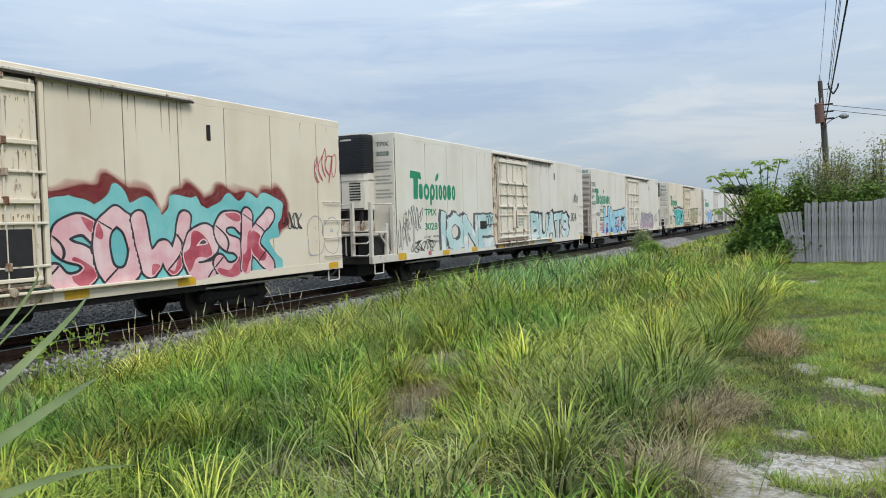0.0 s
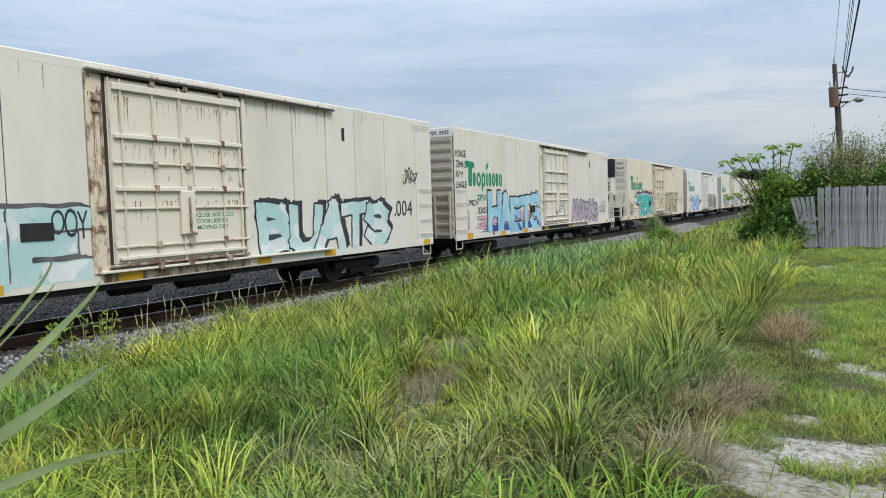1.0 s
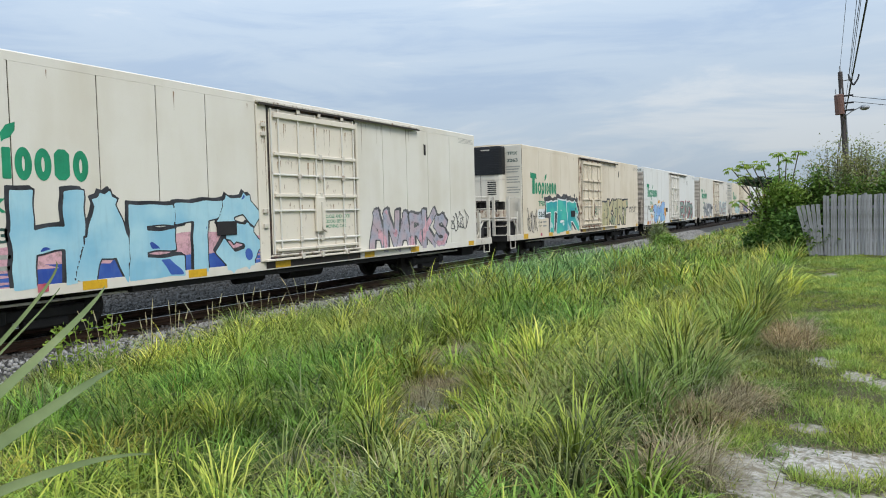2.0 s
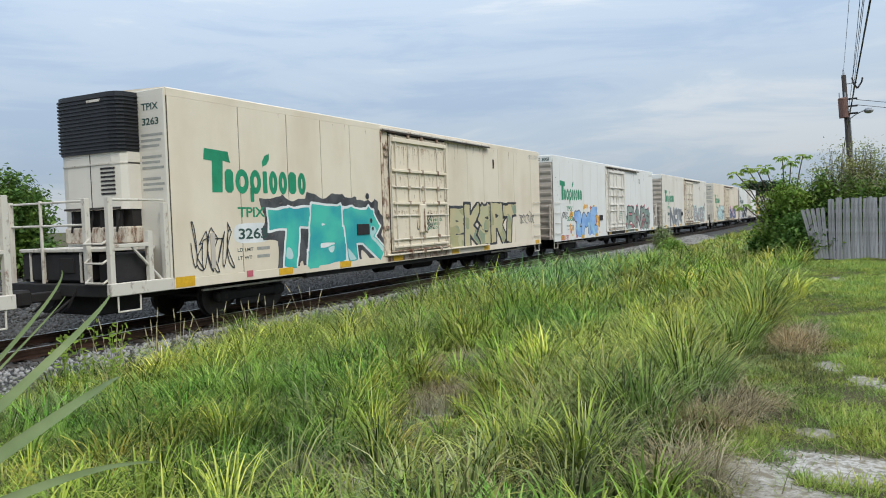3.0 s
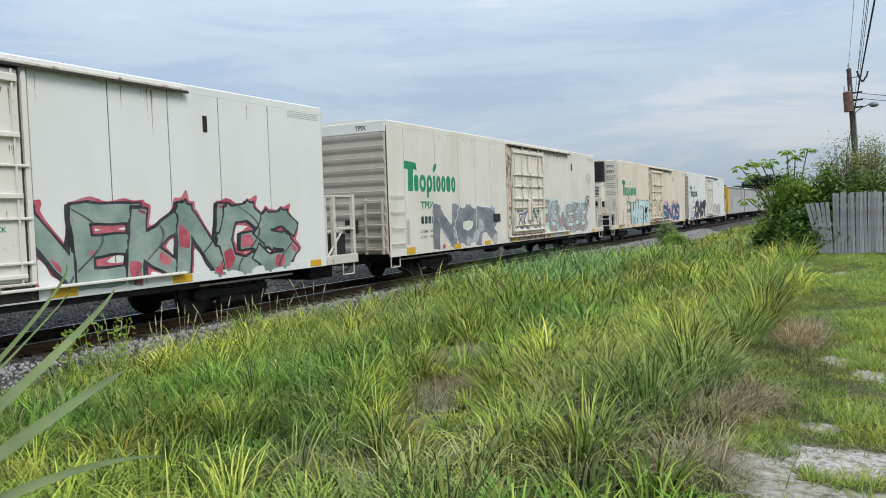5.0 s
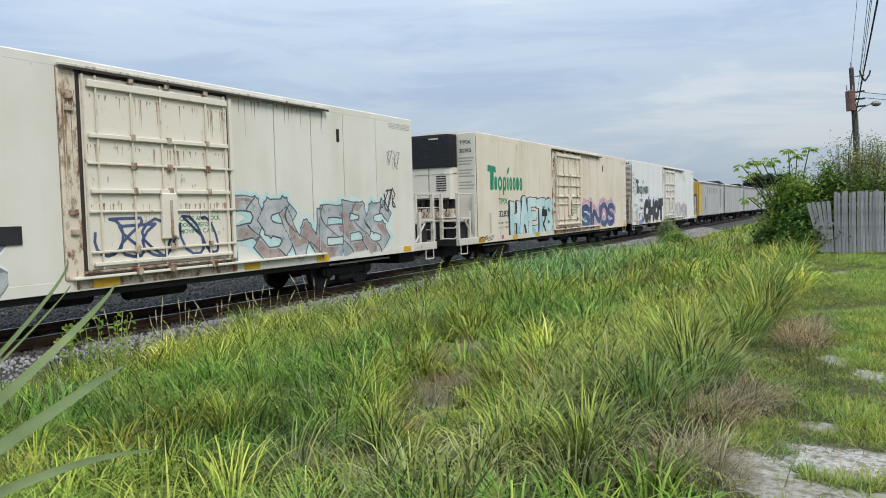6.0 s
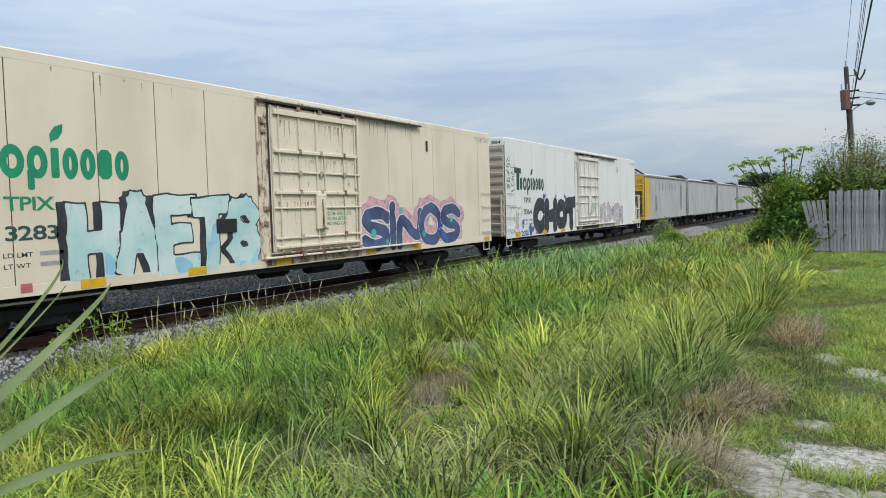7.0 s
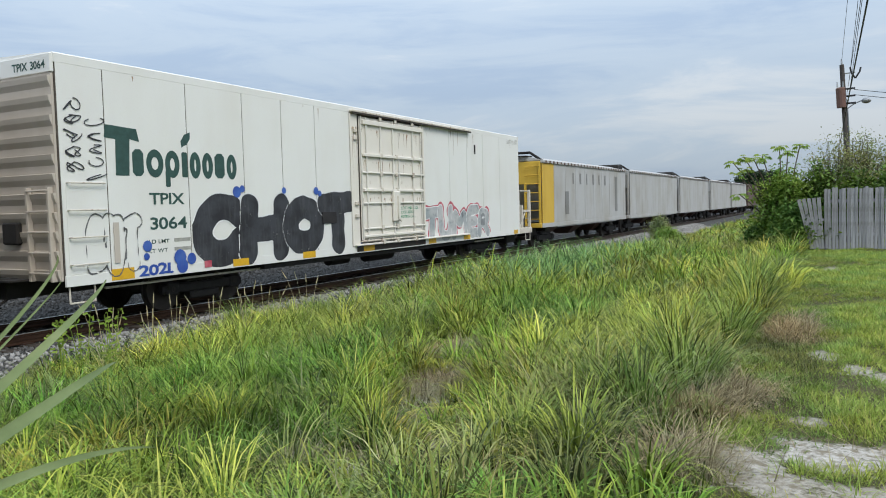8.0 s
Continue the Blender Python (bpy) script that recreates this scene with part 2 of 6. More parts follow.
def make_ground():
    xs = np.unique(np.concatenate([np.linspace(-900, -60, 16), np.linspace(-60, -18, 15), np.arange(-18, -5, 0.3), np.arange(-5, -1.5, 0.1), np.arange(-1.5, 2, 0.05), np.arange(2, 3, 0.1),
                                   np.arange(3, 12, 0.5), np.linspace(12, 60, 12), np.linspace(60, 900, 14)]).round(3))
    ys = np.unique(np.concatenate([np.linspace(-400, -20, 12), np.linspace(-20, 2, 16), np.arange(2, 4, 0.1), np.arange(4, 10, 0.06), np.arange(10, 12, 0.1), np.arange(12, 40, 0.4),
                                   np.linspace(40, 150, 40), np.linspace(150, 3000, 22)]).round(3))
    gx, gy = np.meshgrid(xs, ys, indexing="ij")
    gz = ground_z(gx, gy)
    co = np.stack([gx, gy, gz], -1).reshape(-1, 3)
    nx, ny = gx.shape
    i, j = np.meshgrid(np.arange(nx - 1), np.arange(ny - 1), indexing="ij")
    q = np.stack([i * ny + j, (i + 1) * ny + j, (i + 1) * ny + j + 1, i * ny + j + 1], -1).reshape(-1, 4)
    me = bpy.data.meshes.new("ground")
    me.from_pydata(co.tolist(), [], q.tolist())
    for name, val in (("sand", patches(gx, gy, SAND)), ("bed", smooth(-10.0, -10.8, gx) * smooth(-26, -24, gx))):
        at = me.attributes.new(name, "FLOAT", "POINT")
        at.data.foreach_set("value", val.reshape(-1).astype(np.float32))
    me.materials.append(ground_material())
    me.shade_smooth()
    tagged(new("ground", me), "sandy grass verge sloping down to the railway", "ground", kind="structure")


make_ground()

# ---- the railway track ----
steel = Nodes("rail_steel", 0.45, 0.7)
steel = steel.done(steel.ramp(steel.noise(steel.coords("Object", (6, 0.6, 6)), 3, 6), (0.35, (0.035, 0.02, 0.014)), (0.7, (0.11, 0.06, 0.04))))
rail_head = plain("worn_rail_head", (0.55, 0.54, 0.53), 0.3, 0.9, 0.2)
tie_wood = plain("tarred_timber", (0.045, 0.035, 0.028), 0.85, vary=0.5, scale=4)


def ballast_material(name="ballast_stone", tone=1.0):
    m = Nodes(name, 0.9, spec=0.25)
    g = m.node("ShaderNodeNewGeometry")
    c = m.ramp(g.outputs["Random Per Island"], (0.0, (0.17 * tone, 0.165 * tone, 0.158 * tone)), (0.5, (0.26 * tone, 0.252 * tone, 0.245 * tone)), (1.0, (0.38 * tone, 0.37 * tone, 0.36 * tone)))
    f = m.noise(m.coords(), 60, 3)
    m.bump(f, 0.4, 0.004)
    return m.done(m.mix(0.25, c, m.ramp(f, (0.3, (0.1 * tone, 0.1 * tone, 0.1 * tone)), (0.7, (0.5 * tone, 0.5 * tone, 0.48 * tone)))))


def scatter_stones(name, x, y, size, material):
    """Broken stones in one mesh: squashed, turned octahedra on the ground."""
    n = len(x)
    base = np.array([(1, 0, 0), (-1, 0, 0), (0, 1, 0), (0, -1, 0), (0, 0, 0.8), (0, 0, -0.8)], float)
    tri = np.array([(0, 2, 4), (2, 1, 4), (1, 3, 4), (3, 0, 4), (2, 0, 5), (1, 2, 5), (3, 1, 5), (0, 3, 5)])
    v = base[None] * (rng.uniform(0.6, 1.3, (n, 6, 1))) * size[:, None, None]
    q = rng.normal(size=(n, 4))
    q /= np.linalg.norm(q, axis=1)[:, None]
    w, a, b, c = q.T
    rot = np.stack([1 - 2 * (b * b + c * c), 2 * (a * b - c * w), 2 * (a * c + b * w), 2 * (a * b + c * w), 1 - 2 * (a * a + c * c),
                    2 * (b * c - a * w), 2 * (a * c - b * w), 2 * (b * c + a * w), 1 - 2 * (a * a + b * b)], -1).reshape(n, 3, 3)
    v = np.einsum("nij,nkj->nki", rot, v)
    v += np.stack([x, y, ground_z(x, y) + size * 0.25], -1)[:, None, :]
    f = (tri[None] + np.arange(n)[:, None, None] * 6).reshape(-1, 3)
    me = bpy.data.meshes.new(name)
    me.vertices.add(n * 6)
    me.vertices.foreach_set("co", v.reshape(-1).astype(np.float32))
    me.loops.add(len(f) * 3)
    me.loops.foreach_set("vertex_index", f.reshape(-1).astype(np.int32))
    me.polygons.add(len(f))
    me.polygons.foreach_set("loop_start", np.arange(len(f), dtype=np.int32) * 3)
    me.update(calc_edges=True)
    me.materials.append(material)
    return new(name, me)


def rail_profile(y0, y1):
    """A flat-bottom rail along y, its head at z = 0."""
    out = ((-0.075, -0.172), (0.075, -0.172), (0.075, -0.16), (0.012, -0.14), (0.01, -0.045), (0.036, -0.035), (0.036, -0.006),
           (0.028, 0), (-0.028, 0), (-0.036, -0.006), (-0.036, -0.035), (-0.01, -0.045), (-0.012, -0.14), (-0.075, -0.16))
    bm = bmesh.new()
    a, b = [[bm.verts.new((x, y, z)) for x, z in out] for y in (y0, y1)]
    n = len(out)
    for k in range(n):
        f = bm.faces.new((a[k], a[(k + 1) % n], b[(k + 1) % n], b[k]))
        f.material_index = 1 if k in (6, 7, 8) else 0
    bm.faces.new(a[::-1]), bm.faces.new(b)
    bmesh.ops.recalc_face_normals(bm, faces=bm.faces)
    return bm


def make_track():
    track = thing("railway_track", "rusty steel rails on dark timber ties in grey ballast", "railway track", m=pose(TRACK_X, 0, RAIL_Z), kind="structure")
    for x in (GAUGE, -GAUGE):
        part("rail", rail_profile(-60, 900), [steel, rail_head], track)
        track.children[-1].location.x = x
    tie = shared("tie", lambda: box(-1.3, 1.3, -0.11, 0.11, -0.34, -0.172, 0.012))
    spike = shared("tie_plate", lambda: box(-0.18, 0.18, -0.1, 0.1, -0.172, -0.158, 0.004))
    for k in range(110):
        t = place("tie", tie, tie_wood, track)
        t.location.y = -2 + k * 0.53
        for x in (GAUGE, -GAUGE):
            p = place("tie_plate", spike, steel, track)
            p.location = (x, t.location.y, 0)
    bm = bmesh.new()
    for k in range(200):
        add_box(bm, -1.3, 1.3, 56.3 + k * 0.53, 56.52 + k * 0.53, -0.34, -0.172)
    far = part("ties", bm, tie_wood, track)
    tagged(far, kind="stuff")
    n = 60000
    y = 3 + 70 * rng.random(n) ** 1.7
    x = rng.uniform(-20.0, -9.9, n)
    bare = (np.abs(np.abs(x - TRACK_X) - GAUGE) > 0.09)
    x, y = x[bare], y[bare]
    s = rng.uniform(0.022, 0.05, len(x)) * (1 + y / 90)
    x = np.concatenate([x, rng.uniform(-31.0, -16.5, 22000)])
    y = np.concatenate([y, 6 + 70 * rng.random(22000) ** 1.3])
    s = np.concatenate([s, rng.uniform(0.05, 0.1, 22000)])
    # stones under and beyond the train get its shade as a darker colour
    in_train_shade = x + 0.25 * wave(x * 3, y * 3, 4) < TRACK_X + 1.25
    tagged(scatter_stones("ballast", x[~in_train_shade], y[~in_train_shade], s[~in_train_shade], ballast_material()), "light grey crushed-stone ballast shoulder beside the track", "ballast", kind="stuff")
    tagged(scatter_stones("oily_ballast", x[in_train_shade], y[in_train_shade], s[in_train_shade], ballast_material("shaded_ballast_stone", 0.33)), "ballast darkened for the shade under and beyond the train", "ballast", kind="stuff")


make_track()

# ---- the train ----
white_a = car_paint("white_reefer_paint", (0.68, 0.685, 0.66), 0.18, 0.08)
white_b = car_paint("cream_reefer_paint", (0.68, 0.605, 0.485), 0.4, 0.3)
white_c = car_paint("ivory_reefer_paint", (0.665, 0.635, 0.565), 0.35, 0.2)
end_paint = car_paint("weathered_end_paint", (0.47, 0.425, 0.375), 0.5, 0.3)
hard_light = rusty_paint("rusted_white_hardware", (0.55, 0.51, 0.44), 0.55)
hard_rust = rusty_paint("rusted_door_gear", (0.42, 0.35, 0.27), 0.85)
rail_paint = rusty_paint("cream_railing_paint", (0.55, 0.515, 0.45), 0.45)
skirt_rust = rusty_paint("rusty_skirt_paint", (0.5, 0.45, 0.37), 0.75)
black_iron = plain("black_underframe", (0.016, 0.014, 0.013), 0.8, vary=0.4)
brown_iron = plain("brown_tank_paint", (0.02, 0.018, 0.019), 0.75, vary=0.4)
wheel_iron = plain("wheel_steel", (0.05, 0.042, 0.038), 0.6, 0.5, 0.4)
seam_dark = plain("panel_joint", (0.07, 0.06, 0.05), 0.8)
DOOR_PAINT = {"white_reefer_paint": rusty_paint("worn_white_door", (0.66, 0.63, 0.57), 0.2), "cream_reefer_paint": rusty_paint("rusty_cream_door", (0.67, 0.59, 0.46), 0.34),
              "ivory_reefer_paint": rusty_paint("rusty_ivory_door", (0.67, 0.615, 0.52), 0.3)}
rod_pale = rusty_paint("cream_door_rod", (0.6, 0.545, 0.45), 0.42)
rusted_post = rusty_paint("rusted_door_post", (0.62, 0.53, 0.41), 0.68)
rod_white = rusty_paint("white_door_rod", (0.62, 0.6, 0.55), 0.26)
gasket = rusty_paint("rusted_gasket", (0.035, 0.028, 0.024), 0.45)
black_grille = plain("black_louvres", (0.022, 0.023, 0.027), 0.5, vary=0.25)
unit_white = car_paint("cooling_unit_white", (0.62, 0.585, 0.51), 0.3, 0.1)
yellow_tape = plain("amber_reflector", (0.62, 0.36, 0.02), 0.4, vary=0.2, scale=12)
green_logo = plain("green_lettering", (0.012, 0.24, 0.12), 0.6, vary=0.3, scale=3)
dark_logo = plain("dark_lettering", (0.03, 0.075, 0.065), 0.65, vary=0.35, scale=8)
faint_ink = plain("faint_lettering", (0.33, 0.33, 0.30), 0.7, vary=0.3, scale=8)
SILL, EAVE, HALF = 0.806, 4.856, 1.6


def truck_mesh():
    """Side frames, bolster and springs of a two-axle truck, about its centre."""
    bm = bmesh.new()
    for x in (-1.0, 1.0):
        add_box(bm, x - 0.09, x + 0.09, -1.15, 1.15, 0.36, 0.56, 0.03)
        add_box(bm, x - 0.1, x + 0.1, -0.42, 0.42, 0.2, 0.36, 0.03)
        for y in (-0.9, 0.9):
            add_box(bm, x - 0.12, x + 0.12, y - 0.17, y + 0.17, 0.32, 0.6, 0.04)
        for y in (-0.24, -0.08, 0.08, 0.24):
            add_rod(bm, (x, y, 0.3), (x, y, 0.6), 0.065, 8)
        add_box(bm, x - 0.1, x + 0.1, -0.55, 0.55, 0.58, 0.68, 0.03)
    add_box(bm, -1.0, 1.0, -0.2, 0.2, 0.45, 0.72, 0.03)
    for y in (-0.5, 0.5):
        add_box(bm, -0.85, 0.85, y - 0.06, y + 0.06, 0.34, 0.48, 0.02)
    return bm


def wheelset_mesh():
    prof = [(-1.12, 0.06), (-0.84, 0.075), (-0.835, 0.3), (-0.83, 0.4), (-0.825, 0.457), (-0.72, 0.46), (-0.71, 0.485), (-0.685, 0.485), (-0.68, 0.39), (-0.74, 0.3), (-0.69, 0.12),
            (-0.66, 0.085), (0.66, 0.085), (0.69, 0.12), (0.74, 0.3), (0.68, 0.39), (0.685, 0.485), (0.71, 0.485), (0.72, 0.46), (0.825, 0.457), (0.83, 0.4), (0.835, 0.3), (0.84, 0.075), (1.12, 0.06)]
    return lathe(prof, 24)


def coupler_mesh():
    bm = box(-0.09, 0.09, -0.72, 0.3, 0.72, 0.9, 0.02)
    add_box(bm, -0.17, 0.15, -0.86, -0.6, 0.66, 0.98, 0.05)
    add_pipe(bm, [(0.3, 0.1, 0.75), (0.32, -0.3, 0.5), (0.2, -0.7, 0.42)], 0.025)
    return bm


def running_gear(car, length, front_truck, rear_truck):
    """Trucks, wheels, centre sill, couplers and brake gear. Returns the wheelsets, which turn."""
    wheels = []
    for y in (front_truck, length - rear_truck):
        t = place("truck", shared("truck", truck_mesh), black_iron, car)
        t.location.y = y
        for dy in (-0.9, 0.9):
            w = place("wheelset", shared("wheelset", wheelset_mesh), wheel_iron, car, smooth=False)
            w.location = (0, y + dy, 0.457)
            wheels.append(w)
    return wheels


def ladder(parent, x, y0, y1, z0, z1, rungs, along="y", r=0.018, posts=True, material=None):
    """Two rails and rungs, in a plane of constant x (along y) or of constant y (along x)."""
    for k in range(rungs):
        z = z0 + (z1 - z0) * k / max(1, rungs - 1)
        if along == "y":
            bm = add_pipe(bmesh.new(), [(x - 0.07, y0, z), (x, y0, z), (x, y1, z), (x - 0.07, y1, z)], r)
        else:
            bm = add_pipe(bmesh.new(), [(y0, x + 0.07, z), (y0, x, z), (y1, x, z), (y1, x + 0.07, z)], r)
        part("rung", bm, material or hard_light, parent)


def door_parts(car, s0, paint, gear):
    """The plug door: leaf in panels, bars, locking rods, lock box, rails above and below."""
    x = HALF
    h = lambda f: SILL + 3.80 - f * 3.45
    paint = DOOR_PAINT[paint.name]
    rod = rod_pale if gear is hard_rust else rod_white
    leaf = part("door", box(x, x + 0.05, s0 + 0.42, s0 + 3.92, h(1.0), h(0.0), 0.015), paint, car, "weathered sliding plug door with rusty locking rods")
    y0, y1 = s0 + 0.42, s0 + 3.92
    gap = bmesh.new()
    for a0, a1, z0, z1 in ((y0 - 0.075, y0, h(1.02), h(-0.02)), (y1, y1 + 0.035, h(1.02), h(-0.02)), (y0, y1, h(0.0), h(-0.02)), (y0, y1, h(1.02), h(1.0))):
        add_box(gap, x + 0.002, x + 0.03, a0 + 0.001, a1 - 0.001, z0, z1)
    part("door_gasket", gap, gasket, car)
    part("lower_panel", box(x, x + 0.03, s0 + 0.36, s0 + 4.02, SILL + 0.26, h(1.025), 0.006), gasket, car)
    part("door_post", box(x, x + 0.045, s0, s0 + 0.34, SILL + 0.2, SILL + 3.84, 0.012), rusted_post if gear is hard_rust else paint, car)
    part("threshold", box(x + 0.0125, x + 0.0155, s0 + 0.2, s0 + 4.1, SILL + 0.03, SILL + 0.188), gear if gear is hard_rust else gasket, car)
    part("door_post", box(x, x + 0.075, s0 + 3.97, s0 + 4.06, SILL + 0.3, SILL + 3.8, 0.012), paint, car)
    for f, hh in ((0.03, 0.11), (0.30, 0.07), (0.585, 0.07), (0.965, 0.06)):
        part("door_bar", box(x + 0.05, x + 0.12, y0 + 0.1, y1 - 0.04, h(f) - hh, h(f) + hh * 0.2, 0.012), paint, leaf)
    for f in (0.45, 0.70, 0.91):
        part("door_rod", add_rod(bmesh.new(), (x + 0.08, y0 + 0.05, h(f)), (x + 0.08, y1 + 0.1, h(f)), 0.026), rod, leaf)
    for y in (0.02, 0.28, 1.02, 1.7, 2.02, 2.86, 3.38):
        top, bot = (0.0, 1.0) if y not in (2.02,) else (0.3, 0.6)
        part("locking_rod", add_rod(bmesh.new(), (x + 0.085, y0 + y, h(bot)), (x + 0.085, y0 + y, h(top)), 0.02), rod, leaf)
    for y in (1.02, 1.86, 2.86):
        for f in (-0.01, 0.3, 0.45, 0.585, 0.9):
            part("rod_bracket", box(x + 0.08, x + 0.125, y0 + y - 0.06, y0 + y + 0.06, h(f) - 0.09, h(f) + 0.05, 0.012), gear, leaf)
    part("lock_box", box(x + 0.06, x + 0.15, y0 + 1.6, y0 + 1.98, h(0.86), h(0.6), 0.02), paint, leaf)
    part("crank", add_pipe(bmesh.new(), [(x + 0.16, y0 + 1.8, h(0.64)), (x + 0.17, y0 + 1.8, h(0.84)), (x + 0.17, y0 + 1.95, h(0.86))], 0.028), gear, leaf)
    for k in range(4):
        f = 0.12 + 0.06 * k if k < 2 else 0.5 + 0.1 * k
        part("hinge", box(x + 0.045, x + 0.1, s0 + 0.1, s0 + 0.26, h(f) - 0.05, h(f) + 0.05, 0.01), gear, car)
    t = part("door_track", box(x + 0.02, x + 0.13, s0, s0 + 7.45, SILL + 3.885, SILL + 3.945, 0.012), hard_light, car, "rusty overhead door track")
    part("track_lip", box(x + 0.1, x + 0.135, s0, s0 + 7.45, SILL + 3.845, SILL + 3.884), gasket, t)
    t = part("lower_track", box(x + 0.012, x + 0.14, s0 + 0.1, s0 + 7.2, SILL + 0.2, SILL + 0.25, 0.01), paint, car)
    part("lower_rod", add_rod(bmesh.new(), (x + 0.1, s0 + 0.3, SILL + 0.32), (x + 0.1, s0 + 4.0, SILL + 0.32), 0.025), gear, t)
    for y in (1.0, 1.8, 2.9):
        part("roller", add_rod(bmesh.new(), (x + 0.03, s0 + 0.42 + y, SILL + 0.26), (x + 0.16, s0 + 0.42 + y, SILL + 0.26), 0.075, 10), gear, t)
    part("vent_slot", box(x + 0.01, x + 0.02, s0 + 7.9, s0 + 8.02, SILL + 3.12, SILL + 3.46, 0.003), black_iron, car)


def ribbed_end(car, y, way, ):
    """A corrugated steel end at y, facing -y (way -1) or +y, with ladder and brake step."""
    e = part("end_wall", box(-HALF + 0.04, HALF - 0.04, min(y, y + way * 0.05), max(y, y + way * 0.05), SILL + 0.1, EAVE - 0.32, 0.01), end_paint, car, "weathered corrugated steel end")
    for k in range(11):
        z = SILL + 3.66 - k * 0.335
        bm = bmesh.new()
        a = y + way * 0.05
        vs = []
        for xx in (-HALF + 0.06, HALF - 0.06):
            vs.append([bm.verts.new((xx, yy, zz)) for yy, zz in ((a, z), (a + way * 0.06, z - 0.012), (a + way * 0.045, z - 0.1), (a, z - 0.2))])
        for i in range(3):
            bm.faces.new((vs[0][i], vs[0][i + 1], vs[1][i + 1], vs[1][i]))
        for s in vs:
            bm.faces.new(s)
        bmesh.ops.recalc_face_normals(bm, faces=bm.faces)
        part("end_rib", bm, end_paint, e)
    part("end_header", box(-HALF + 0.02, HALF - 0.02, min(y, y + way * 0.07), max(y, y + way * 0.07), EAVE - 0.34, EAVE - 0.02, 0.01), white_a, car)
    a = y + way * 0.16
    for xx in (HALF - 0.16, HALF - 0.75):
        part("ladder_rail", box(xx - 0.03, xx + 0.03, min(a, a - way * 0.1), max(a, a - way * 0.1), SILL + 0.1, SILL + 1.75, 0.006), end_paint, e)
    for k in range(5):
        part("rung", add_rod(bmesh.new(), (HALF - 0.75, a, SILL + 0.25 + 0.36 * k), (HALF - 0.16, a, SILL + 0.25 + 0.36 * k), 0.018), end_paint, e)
    part("brake_box", box(0.1, 0.55, min(a, a - way * 0.12), max(a, a - way * 0.12), SILL + 0.75, SILL + 1.15, 0.03), black_iron, e)
    part("brake_step", box(-0.5, 0.75, min(y, y + way * 0.45), max(y, y + way * 0.45), SILL + 0.1, SILL + 0.14, 0.008), black_iron, e)


def cooling_end(car, y, way, unit_on=True):
    """The machinery end: cooling unit with black louvres, open platform with railings, steps and tanks."""
    f = lambda d: y + way * d
    rng_y = lambda a, b: (min(f(a), f(b)), max(f(a), f(b)))
    part("end_wall", box(-HALF + 0.02, HALF - 0.02, *rng_y(0, 0.06), SILL + 0.2, EAVE - 0.02, 0.01), unit_white, car)
    if unit_on:
        f = lambda d: y + way * d * 0.7
        unit = part("cooling_unit", unit_shell(f, 0.06, 0.72, SILL + 1.65, SILL + 2.8), unit_white, car, "white cooling unit with black louvred top")
        top = part("louvre_housing", unit_shell(f, 0.06, 0.78, SILL + 2.8, SILL + 4.0), black_grille, unit)
        for k in range(15):
            z = SILL + 2.86 + k * 0.074
            part("louvre", unit_shell(f, 0.1, 0.815, z, z + 0.03, 1.01), black_grille, top)
        part("louvre_strip", box(-0.05, 0.35, *rng_y(0.7, 0.822), SILL + 3.82, SILL + 3.87), rail_paint, top)
        part("unit_band", unit_shell(f, 0.06, 0.745, SILL + 2.56, SILL + 2.59), rail_paint, unit)
        for k in range(7):
            part("vent", box(0.2, 0.6, *rng_y(0.6, 0.735), SILL + 1.95 + k * 0.085, SILL + 1.99 + k * 0.085), brown_iron, unit)
        part("unit_recess", box(-1.1, 0.8, *rng_y(0.06, 0.4), SILL + 1.3, SILL + 1.649), black_iron, unit)
        part("unit_skirt", box(-1.13, 0.83, *rng_y(0.062, 0.62), SILL + 0.96, SILL + 1.3, 0.03), skirt_rust, unit, "rusty white skirt below the cooling unit")
        part("unit_seam", box(-0.12, -0.1, *rng_y(0.4, 0.728), SILL + 1.66, SILL + 2.79), gasket, unit)
        part("unit_lip", box(-1.0, 0.7, *rng_y(0.4, 0.74), SILL + 1.66, SILL + 1.7), gasket, unit)
        for xx in (-0.8, -0.45, -0.2, 0.25, 0.6):
            part("hose", add_pipe(bmesh.new(), [(xx, f(0.6), SILL + 1.66), (xx + 0.05, f(0.7), SILL + 1.45), (xx - 0.04, f(0.68), SILL + 1.2)], 0.022), black_iron, unit)
        for xx in (-0.5, 0.0, 0.5):
            part("engine_part", add_rod(bmesh.new(), (xx, f(0.5), SILL + 1.28), (xx + 0.1, f(0.58), SILL + 1.64), 0.07, 8), brown_iron, unit)
    f = lambda d: y + way * d
    # platform
    part("platform", box(-HALF, HALF - 0.14, *rng_y(0.0, 1.45), SILL - 0.02, SILL + 0.22, 0.015), black_iron, car)
    part("platform_sill", box(HALF - 0.138, HALF - 0.01, *rng_y(-0.02, 1.47), SILL, SILL + 0.24, 0.012), rail_paint, car)
    for d in (0.3, 0.75, 1.15):
        part("drop_pipe", add_pipe(bmesh.new(), [(0.9 - d, f(1.42), SILL + 0.2), (0.7 - d, f(1.5), SILL - 0.2), (0.2 - d, f(1.3), SILL - 0.35)], 0.025), black_iron, car)
    part("air_box", box(-0.9, 0.9, *rng_y(0.2, 1.2), SILL - 0.4, SILL - 0.02, 0.03), black_iron, car)
    tank = part("fuel_tank", box(-1.3, 0.75, *rng_y(0.35, 1.3), SILL + 0.24, SILL + 0.82, 0.05), brown_iron, car, "dark rusty tank under the cooling unit")
    part("tank_hatch", box(-0.1, 0.35, *rng_y(1.3, 1.33), SILL + 0.42, SILL + 0.72, 0.01), black_iron, tank)
